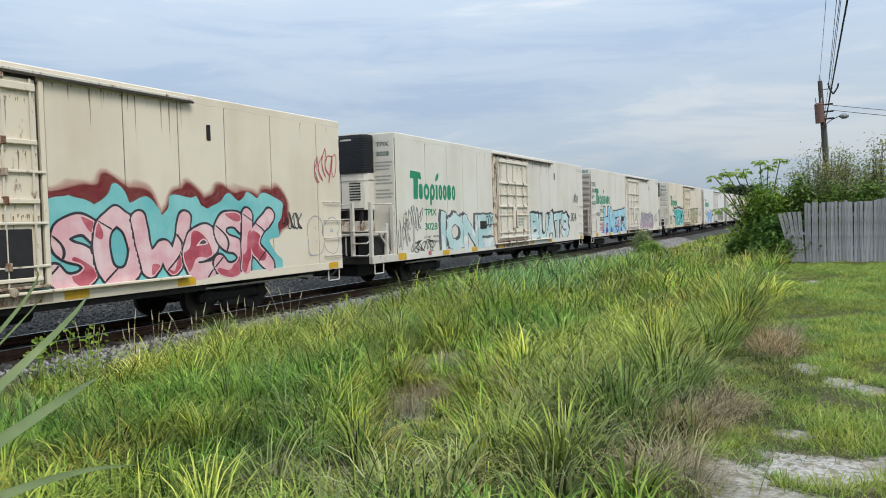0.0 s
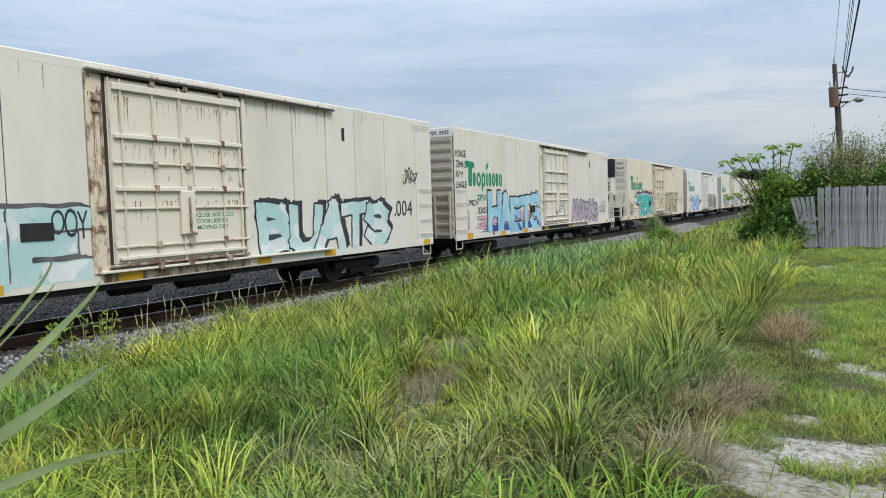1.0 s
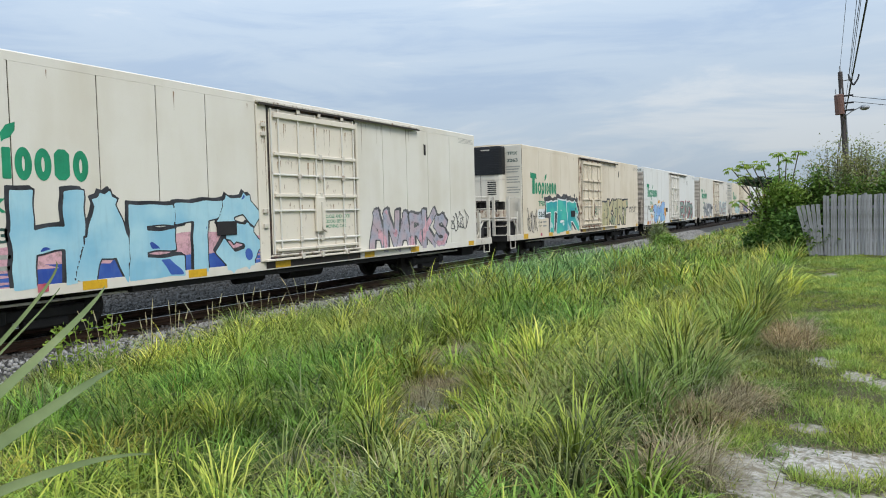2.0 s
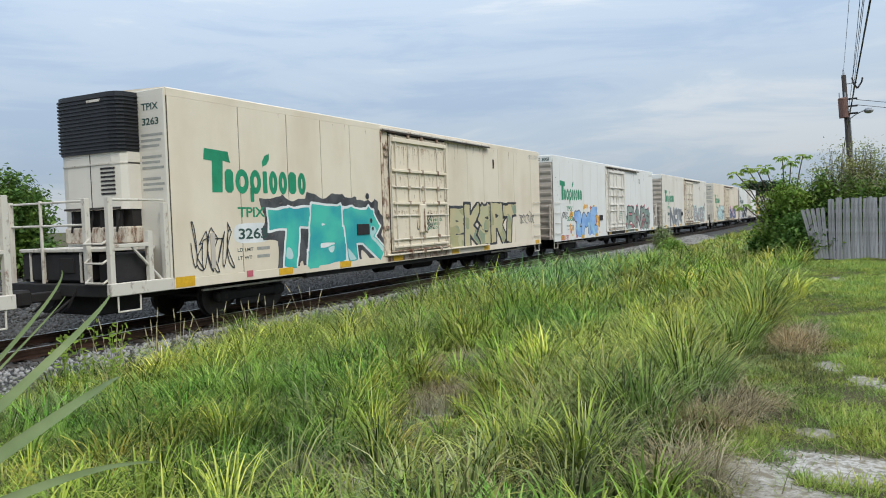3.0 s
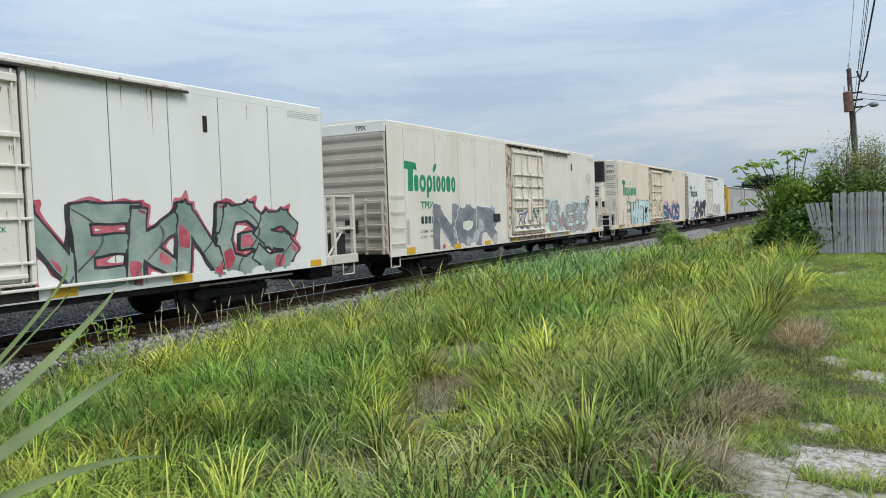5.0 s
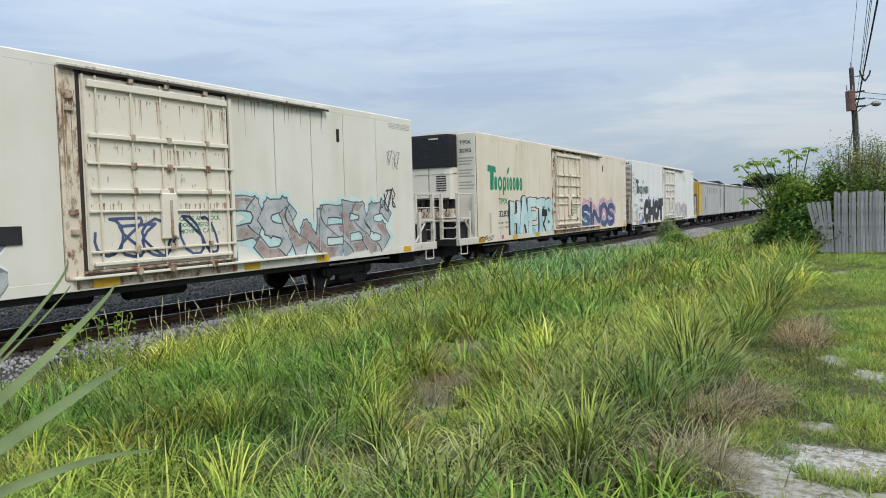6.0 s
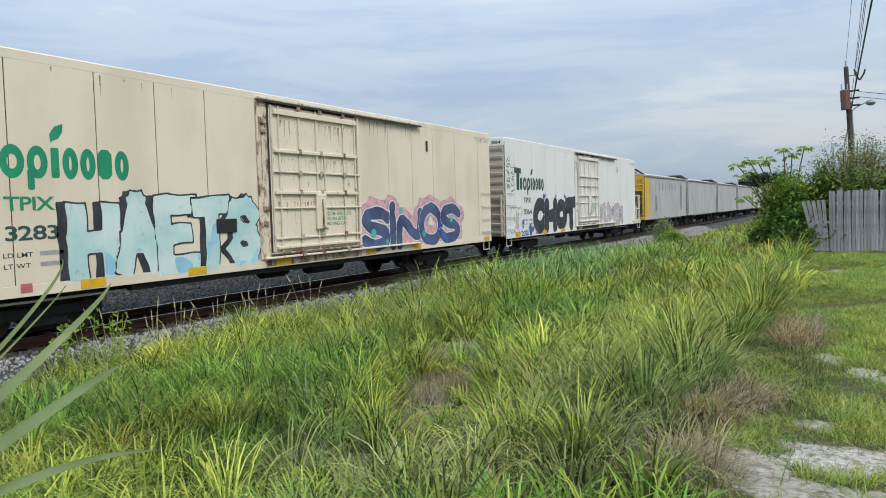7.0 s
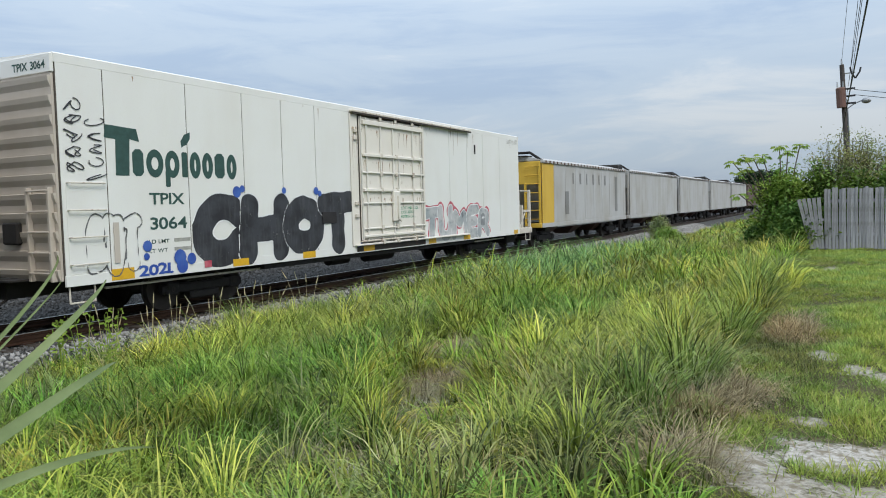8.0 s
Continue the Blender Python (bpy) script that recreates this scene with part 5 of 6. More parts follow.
def wire(a, b, sag, r, label):
    a, b = Vector(a), Vector(b)
    pts = [a.lerp(b, k / 24) - Vector((0, 0, sag * 4 * (k / 24) * (1 - k / 24))) for k in range(25)]
    bm = bmesh.new()
    rings = [[bm.verts.new(p + Vector((r * math.cos(q), 0, r * math.sin(q)) if abs(b.y - a.y) > abs(b.x - a.x) else (0, r * math.cos(q), r * math.sin(q))))
              for q in (0.0, 1.26, 2.51, 3.77, 5.03)] for p in pts]
    for u, v in zip(rings, rings[1:]):
        for k in range(5):
            bm.faces.new((u[k], u[(k + 1) % 5], v[(k + 1) % 5], v[k]))
    w = part("overhead_wire", bm, wire_black, None, "thin dark overhead wire strung from the pole")
    tagged(w, category="wire", group="overhead wires")


make_pole()
wire((0.08, 42, 8.25), (0.72, -30, 7.9), 0.5, 0.008, "")
for x0, z0, x1, z1 in ((0.4, 7.2, 0.6, 8.3), (0.44, 6.85, 0.75, 8.15), (0.3, 6.5, 0.87, 7.95)):
    wire((x0, 42, z0), (x1, -30, z1 - 0.6), 0.25, 0.009, "")
wire((0.02, 41.9, 4.2), (1.4, -30, 7.3), -0.3, 0.02, "")
for z in (6.75, 6.5):
    wire((0.6, 41.9, z), (30, 36, z - 2.2), 1.2, 0.014, "")

# ---- strap-leaved plant close to the camera ----
strap = Nodes("strap_leaf", 0.7, spec=0.2)
_v = strap.noise(strap.coords("Object", (60, 60, 60)), 1.0, 3)
_c = strap.ramp(strap.noise(strap.coords(), 9.0, 5), (0.3, (0.085, 0.12, 0.045)), (0.6, (0.14, 0.18, 0.075)), (0.85, (0.22, 0.24, 0.12)))
strap.bump(_v, 0.25, 0.002)
strap = strap.done(_c)


def strap_leaf(plant, a, b, c, width):
    """A folded leaf through three points, tapering to its tip."""
    a, b, c = Vector(a), Vector(b), Vector(c)
    bm = bmesh.new()
    prev = None
    for k in range(19):
        t = k / 18
        p = a * (1 - t) * (1 - 2 * t) + b * 4 * t * (1 - t) + c * t * (2 * t - 1)
        d = (a * (4 * t - 3) + b * (4 - 8 * t) + c * (4 * t - 1)).normalized()
        side = d.cross(Vector((0.55, -0.35, 0.8))).normalized()
        up = side.cross(d).normalized()
        w = width * 0.5 * (1 - max(0, (t - 0.25) / 0.75) ** 1.5) + 0.0008
        row = [bm.verts.new(p - side * w + up * w * 0.3), bm.verts.new(p - up * 0.0015), bm.verts.new(p + side * w + up * w * 0.3)]
        if prev:
            for i in range(2):
                bm.faces.new((prev[i], prev[i + 1], row[i + 1], row[i]))
        prev = row
    part("leaf", bm, strap, plant, smooth=True)


def make_strap_plant():
    z = float(ground_z(-1.15, 0.15))
    plant = thing("strap_leaf_plant", "plant with long grey-green strap leaves on a short stem", "plant", m=pose(0, 0, 0))
    part("stem", add_rod(bmesh.new(), (-1.15, 0.15, z - 0.02), (-1.12, 0.3, 1.14), 0.05, 8, 0.035), bark, plant)
    root = (-1.12, 0.32, 1.13)
    for mid, tip, w in (((-1.103, 0.70, 1.372), (-1.19, 0.92, 1.482), 0.018), ((-1.2, 0.73, 1.41), (-1.24, 0.86, 1.53), 0.008),
                        ((-0.968, 0.61, 1.325), (-1.055, 0.825, 1.357), 0.022), ((-1.0, 0.59, 1.238), (-0.951, 0.81, 1.232), 0.019),
                        ((-1.26, 0.75, 1.37), (-1.32, 0.92, 1.475), 0.004)):
        strap_leaf(plant, root, mid, tip, w)


make_strap_plant()

# ---- lettering and graffiti on the cars: thin layers of paint ----
SIDE = Matrix(((0, 0, 1, 0), (1, 0, 0, 0), (0, 1, 0, 0), (0, 0, 0, 1)))
FRONT = Matrix(((1, 0, 0, 0), (0, 0, -1, 0), (0, 1, 0, 0), (0, 0, 0, 1)))
GLYPHS = {}


def glyph(ch, bold):
    """Points and faces of one character, about one unit high, with strokes thickened by bold."""
    key = (ch, round(bold, 3))
    if key not in GLYPHS:
        cu = bpy.data.curves.new("letter", "FONT")
        cu.body, cu.size, cu.offset, cu.resolution_u = ch, 1.0, bold, 3
        ob = bpy.data.objects.new("letter", cu)
        me = bpy.data.meshes.new_from_object(ob)
        pts = np.empty(len(me.vertices) * 3)
        me.vertices.foreach_get("co", pts)
        GLYPHS[key] = (pts.reshape(-1, 3)[:, :2], [tuple(p.vertices) for p in me.polygons])
        bpy.data.objects.remove(ob)
        bpy.data.curves.remove(cu)
        bpy.data.meshes.remove(me)
    return GLYPHS[key]


def sheet(bm, pts, faces, m):
    vs = [bm.verts.new(m @ Vector((x, y, 0))) for x, y in pts]
    for f in faces:
        try:
            bm.faces.new([vs[i] for i in f])
        except ValueError:
            pass


def word(text, s0, s1, h0, h1, lift, bold=0.0, plane=SIDE, jitter=0.0, seed=0, gap=0.06, at=None, slant=0.0):
    """One line of letters that fills the box s0..s1, h0..h1 (above the sill) on a car's side."""
    r = random.Random(seed)
    bm = bmesh.new()
    boxes = []
    x = 0.0
    for ch in text:
        if ch == " ":
            x += 0.35
            continue
        base, _ = glyph(ch, 0.0)
        lo, hi = base.min(0), base.max(0)
        boxes.append((ch, x - lo[0], hi[0] - lo[0]))
        x += hi[0] - lo[0] + gap
    wide, tall = x - gap, 0.73
    sx, sy = (s1 - s0) / wide, (h1 - h0) / tall
    z = SILL if plane is SIDE else 0.0
    out = HALF + lift if at is None else at
    for ch, left, w in boxes:
        pts, faces = glyph(ch, bold)
        a, dy, k = r.uniform(-1, 1) * 0.09 * jitter, r.uniform(-1, 1) * 0.06 * jitter, 1 + r.uniform(-0.1, 0.14) * jitter
        cx, cy = left + w / 2, 0.365
        q = (pts + np.array([left, 0.0]) - np.array([cx, cy])) * np.array([1 + 0.12 * jitter, k])
        q = np.stack([q[:, 0] * math.cos(a) - q[:, 1] * math.sin(a) + q[:, 1] * slant, q[:, 0] * math.sin(a) + q[:, 1] * math.cos(a)], -1) + np.array([cx, cy + dy])
        q = np.stack([s0 + q[:, 0] * sx, z + h0 + q[:, 1] * sy], -1)
        sheet(bm, q, faces, (Matrix.Translation((out, 0, 0)) if plane is SIDE else Matrix.Translation((0, out, 0))) @ plane)
    return bm


def lumpy(s0, s1, h0, h1, lift, seed, bumps=9, amp=0.14, flat_bottom=True):
    """A cloud-edged patch of paint."""
    r = random.Random(seed)
    n = 64
    c = ((s0 + s1) / 2, (h0 + h1) / 2)
    pts = []
    ph, ph2 = r.uniform(0, 6), r.uniform(0, 6)
    for k in range(n):
        a = k * math.tau / n
        p = 4.0
        cx, cy = math.cos(a), math.sin(a)
        rad = (abs(cx) ** p + abs(cy) ** p) ** (-1 / p)
        rad *= 1 + amp * (abs(math.sin(bumps * a / 2 + ph)) - 0.5) + amp * 0.4 * math.sin(bumps * 1.7 * a + ph2)
        y = c[1] + (h1 - h0) / 2 * rad * cy
        pts.append((c[0] + (s1 - s0) / 2 * rad * cx, max(y, h0) + SILL if flat_bottom else y + SILL))
    bm = bmesh.new()
    sheet(bm, pts, [tuple(range(n))], Matrix.Translation((HALF + lift, 0, 0)) @ SIDE)
    return bm


def bar(bm, s0, s1, h0, h1, lift, r=0.0):
    """A flat bar of paint with cut corners."""
    pts = [(s0 + r, h0), (s1 - r, h0), (s1, h0 + r), (s1, h1 - r), (s1 - r, h1), (s0 + r, h1), (s0, h1 - r), (s0, h0 + r)] if r else [(s0, h0), (s1, h0), (s1, h1), (s0, h1)]
    sheet(bm, [(s, h + SILL) for s, h in pts], [tuple(range(len(pts)))], Matrix.Translation((HALF + lift, 0, 0)) @ SIDE)


def ring(bm, s0, s1, h0, h1, lift, t, n=20):
    """A flat oval ring of paint."""
    cx, cy, rx, ry = (s0 + s1) / 2, (h0 + h1) / 2 + SILL, (s1 - s0) / 2, (h1 - h0) / 2
    pts = [(cx + (rx - q * t) * math.cos(k * math.tau / n), cy + (ry - q * t * 1.2) * math.sin(k * math.tau / n)) for q in (0, 1) for k in range(n)]
    sheet(bm, pts, [(k, (k + 1) % n, n + (k + 1) % n, n + k) for k in range(n)], Matrix.Translation((HALF + lift, 0, 0)) @ SIDE)


def sprayed(name, a, b, scale=1.2, thin=0.0, cut=0.5, veil=0.0):
    """Spray paint that fades from one colour to another in clouds; thin: the share of bare car that shows through; veil: an even thinness."""
    m = Nodes(name, 0.6)
    n = m.noise(m.coords("Object", (1, 1, 1.3)), scale, 4, 0.5)
    f = m.noise(m.coords("Object", (8, 8, 1.2)), 1.5, 5, 0.6)
    c = m.mix(m.step(n, cut - 0.12, cut + 0.12), a, b)
    c = m.mix(m.math("MULTIPLY", m.step(f, 0.5, 0.75), 0.3), c, tuple(0.55 * x + 0.12 for x in a))
    if veil:
        tr, mx = m.node("ShaderNodeBsdfTransparent"), m.node("ShaderNodeMixShader")
        mx.inputs[0].default_value = veil
        m.link(m.bsdf.outputs[0], mx.inputs[1])
        m.link(tr.outputs[0], mx.inputs[2])
        m.link(mx.outputs[0], m.nt.nodes["Material Output"].inputs[0])
    if thin:
        tr, mx = m.node("ShaderNodeBsdfTransparent"), m.node("ShaderNodeMixShader")
        g = m.noise(m.coords("Object", (1, 1, 1)), 5.0, 8, 0.75)
        m.link(m.math("MULTIPLY", m.step(g, 0.62 - thin * 0.35, 0.92 - thin * 0.35), 0.95), mx.inputs[0])
        m.link(m.bsdf.outputs[0], mx.inputs[1])
        m.link(tr.outputs[0], mx.inputs[2])
        m.link(mx.outputs[0], m.nt.nodes["Material Output"].inputs[0])
    return m.done(c)


ink = sprayed("black_spray", (0.018, 0.018, 0.022), (0.04, 0.042, 0.05), 2.0, 0.12)
ink_worn = sprayed("worn_black_spray", (0.06, 0.06, 0.065), (0.13, 0.13, 0.13), 2.0, 0.35)
chalk = sprayed("white_spray", (0.72, 0.73, 0.72), (0.6, 0.62, 0.62), 1.5)
pink = sprayed("pink_spray", (0.66, 0.36, 0.39), (0.72, 0.52, 0.52), 2.0)
crimson = sprayed("crimson_spray", (0.38, 0.05, 0.08), (0.5, 0.14, 0.17), 2.2)
red_mist = sprayed("red_mist", (0.42, 0.06, 0.07), (0.46, 0.12, 0.11), 2.0, veil=0.87)
teal = sprayed("teal_spray", (0.13, 0.42, 0.43), (0.22, 0.52, 0.52), 1.0)
deep_teal = sprayed("deep_teal_spray", (0.02, 0.30, 0.33), (0.06, 0.46, 0.36), 0.9)
pale_teal = sprayed("pale_teal_spray", (0.38, 0.56, 0.56), (0.55, 0.66, 0.64), 0.8, 0.12)
sky_blue = sprayed("light_blue_spray", (0.22, 0.46, 0.60), (0.36, 0.58, 0.66), 1.0)
mid_blue = sprayed("mid_blue_spray", (0.17, 0.33, 0.62), (0.28, 0.46, 0.72), 1.2)
ultramarine = sprayed("ultramarine_spray", (0.02, 0.06, 0.30), (0.05, 0.12, 0.40), 1.5)
rose_mist = sprayed("rose_mist", (0.62, 0.36, 0.40), (0.55, 0.3, 0.36), 1.5, 0.4)
navy = sprayed("navy_spray", (0.035, 0.05, 0.12), (0.07, 0.10, 0.2), 1.5)
olive = sprayed("olive_spray", (0.36, 0.33, 0.17), (0.20, 0.27, 0.19), 1.1)
tan_spray = sprayed("tan_spray", (0.50, 0.42, 0.24), (0.42, 0.40, 0.24), 1.2)
brown_spray = sprayed("brown_spray", (0.30, 0.22, 0.19), (0.36, 0.29, 0.27), 1.8, 0.3)
sage = sprayed("sage_spray", (0.16, 0.23, 0.2), (0.28, 0.35, 0.3), 1.3)
grey_spray = sprayed("grey_spray", (0.30, 0.33, 0.34), (0.46, 0.46, 0.46), 1.6, 0.25)
mauve = sprayed("mauve_spray", (0.42, 0.33, 0.36), (0.33, 0.35, 0.42), 1.8, 0.3)
yellow_spray = sprayed("yellow_spray", (0.72, 0.47, 0.06), (0.72, 0.3, 0.05), 3.0, 0.2)
dark_grey = sprayed("dark_grey_spray", (0.14, 0.15, 0.165), (0.24, 0.25, 0.26), 1.6, 0.15)
orange = sprayed("orange_spray", (0.70, 0.28, 0.05), (0.75, 0.45, 0.08), 3.0, 0.5)
lime_mist = sprayed("lime_mist", (0.55, 0.56, 0.2), (0.6, 0.58, 0.3), 2.0, 0.45)
black_mist = sprayed("black_mist", (0.04, 0.04, 0.045), (0.09, 0.09, 0.095), 2.0, 0.25)


# strokes of block letters in a unit box
STROKES = {
    "A": (((0, 0), (0.5, 1), (1, 0)), ((0.2, 0.36), (0.8, 0.36))),
    "B": (((0, 0), (0, 1), (0.7, 0.95), (0.8, 0.75), (0.65, 0.55), (0.1, 0.52)), ((0.65, 0.55), (0.95, 0.35), (0.85, 0.08), (0, 0))),
    "C": (((1, 0.8), (0.7, 1), (0.25, 0.95), (0, 0.6), (0.05, 0.25), (0.35, 0), (0.75, 0.02), (1, 0.25)),),
    "E": (((1, 1), (0, 1), (0, 0), (1, 0)), ((0, 0.5), (0.75, 0.52))),
    "e": (((0.1, 0.4), (0.95, 0.45), (0.85, 0.75), (0.5, 0.85), (0.08, 0.6), (0.05, 0.25), (0.35, 0), (0.95, 0.1)),),
    "G": (((1, 0.8), (0.7, 1), (0.2, 0.95), (0, 0.5), (0.15, 0.08), (0.6, 0), (1, 0.12), (1, 0.45), (0.6, 0.45)),),
    "H": (((0, 0), (0, 1)), ((1, 0), (1, 1)), ((0, 0.45), (1, 0.52))),
    "I": (((0.3, 0), (0.3, 0.75)), ((0.3, 1.0), (0.32, 1.02))),
    "J": (((0.3, 1), (1, 1)), ((0.75, 1), (0.75, 0.2), (0.45, 0), (0.1, 0.1), (0, 0.35))),
    "K": (((0, 0), (0, 1)), ((0.95, 1), (0.1, 0.48), (1, 0))),
    "M": (((0, 0), (0.1, 1), (0.5, 0.4), (0.9, 1), (1, 0)),),
    "N": (((0, 0), (0.05, 1), (0.9, 0.02), (1, 1)),),
    "O": (((0.5, 1), (0.12, 0.85), (0, 0.5), (0.12, 0.12), (0.5, 0), (0.88, 0.12), (1, 0.5), (0.88, 0.85), (0.5, 1)),),
    "P": (((0, 0), (0, 1), (0.8, 0.95), (0.95, 0.7), (0.75, 0.45), (0.05, 0.42)),),
    "R": (((0, 0), (0, 1), (0.75, 0.95), (0.9, 0.72), (0.7, 0.5), (0.05, 0.48)), ((0.5, 0.48), (1, 0))),
    "S": (((0.98, 0.82), (0.7, 1), (0.2, 0.95), (0.05, 0.72), (0.3, 0.53), (0.75, 0.46), (0.97, 0.25), (0.75, 0.03), (0.25, 0), (0, 0.18)),),
    "T": (((0, 0.95), (1, 1)), ((0.52, 0.97), (0.45, 0))),
    "U": (((0, 1), (0.03, 0.25), (0.3, 0), (0.7, 0), (0.97, 0.25), (1, 1)),),
    "W": (((0, 1), (0.22, 0), (0.5, 0.65), (0.78, 0), (1, 1)),),
    "Z": (((0, 0.95), (0.95, 1), (0.05, 0.03), (1, 0)),),
}
CELL = 0.03


def to_segment(px, py, a, b):
    dx, dy = b[0] - a[0], b[1] - a[1]
    t = np.clip(((px - a[0]) * dx + (py - a[1]) * dy) / max(dx * dx + dy * dy, 1e-9), 0, 1)
    return np.hypot(px - a[0] - t * dx, py - a[1] - t * dy)


def to_bar(px, py, a, b):
    """Distance to a segment whose ends are cut square."""
    dx, dy = b[0] - a[0], b[1] - a[1]
    l = max(math.hypot(dx, dy), 1e-6)
    u, v = ((px - a[0]) * dx + (py - a[1]) * dy) / l, ((px - a[0]) * -dy + (py - a[1]) * dx) / l
    return np.maximum(np.abs(v), np.maximum(-u, u - l))


def contour_sheet(field, s0, h0, lift, cell=CELL):
    """A flat skin over the part of a grid where the field is negative, with edges laid along its zero line."""
    bm = bmesh.new()
    n, m = field.shape
    out = HALF + lift
    made = {}

    def vert(x, y):
        k = (round(x, 4), round(y, 4))
        if k not in made:
            made[k] = bm.verts.new((out, s0 + x * cell, SILL + h0 + y * cell))
        return made[k]

    inside = field < 0
    full = inside[:-1, :-1] & inside[1:, :-1] & inside[1:, 1:] & inside[:-1, 1:]
    some = inside[:-1, :-1] | inside[1:, :-1] | inside[1:, 1:] | inside[:-1, 1:]
    for j in range(m - 1):
        i = 0
        while i < n - 1:
            if full[i, j]:
                k = i
                while k < n - 1 and full[k, j]:
                    k += 1
                bm.faces.new((vert(i, j), vert(k, j), vert(k, j + 1), vert(i, j + 1)))
                i = k
                continue
            if some[i, j]:
                ring_ = ((i, j), (i + 1, j), (i + 1, j + 1), (i, j + 1))
                pts = []
                for q in range(4):
                    a, b = ring_[q], ring_[(q + 1) % 4]
                    fa, fb = field[a], field[b]
                    if fa < 0:
                        pts.append(a)
                    if (fa < 0) != (fb < 0):
                        t = min(0.97, max(0.03, fa / (fa - fb)))
                        pts.append((a[0] + (b[0] - a[0]) * t, a[1] + (b[1] - a[1]) * t))
                if len(pts) >= 3:
                    vs = []
                    for p in pts:
                        v = vert(*p)
                        if v not in vs:
                            vs.append(v)
                    if len(vs) >= 3:
                        try:
                            bm.faces.new(vs)
                        except ValueError:
                            pass
            i += 1
    return bm


def rounded(line):
    """A stroke with its corners cut twice, so that it bends softly."""
    for _ in range(2):
        new_line = [line[0]]
        for (ax, ay), (bx, by) in zip(line, line[1:]):
            new_line += [(ax * 0.75 + bx * 0.25, ay * 0.75 + by * 0.25), (ax * 0.25 + bx * 0.75, ay * 0.25 + by * 0.75)]
        line = new_line + [line[-1]]
    return line


def letter_fields(text, s0, s1, h0, h1, w, seed, overlap, jitter, pad, square=False):
    """Distances to each letter's strokes on a grid about the box."""
    r = random.Random(seed)
    gx, gy = np.meshgrid(np.arange(-pad, s1 - s0 + pad, CELL), np.arange(-min(pad, h0 - 0.015), h1 - h0 + pad, CELL), indexing="ij")
    widths = [{"I": 0.4, "M": 1.25, "W": 1.3}.get(c, 1.0) for c in text]
    unit = (s1 - s0) / sum(widths)
    fields, x = [], 0.0
    for c, wd in zip(text, widths):
        tilt, dy, k = r.uniform(-0.1, 0.1) * jitter, r.uniform(-0.05, 0.05) * jitter * (h1 - h0), 1 + r.uniform(-0.08, 0.06) * jitter
        lw, lh = unit * wd * (1 + overlap) - 2 * w, (h1 - h0) * k - 2 * w
        ox, oy = x - unit * wd * overlap / 2 + w, w + max(0, dy)
        d = np.full(gx.shape, 9.0)
        for line in STROKES[c]:
            pts = [(ox + (px + tilt * (py - 0.5)) * lw, oy + py * lh) for px, py in (line if square else rounded(line))]
            for a, b in zip(pts, pts[1:]):
                d = np.minimum(d, to_bar(gx, gy, a, b) if square else to_segment(gx, gy, a, b))
        fields.append(d)
        x += unit * wd
    return gx, gy, fields


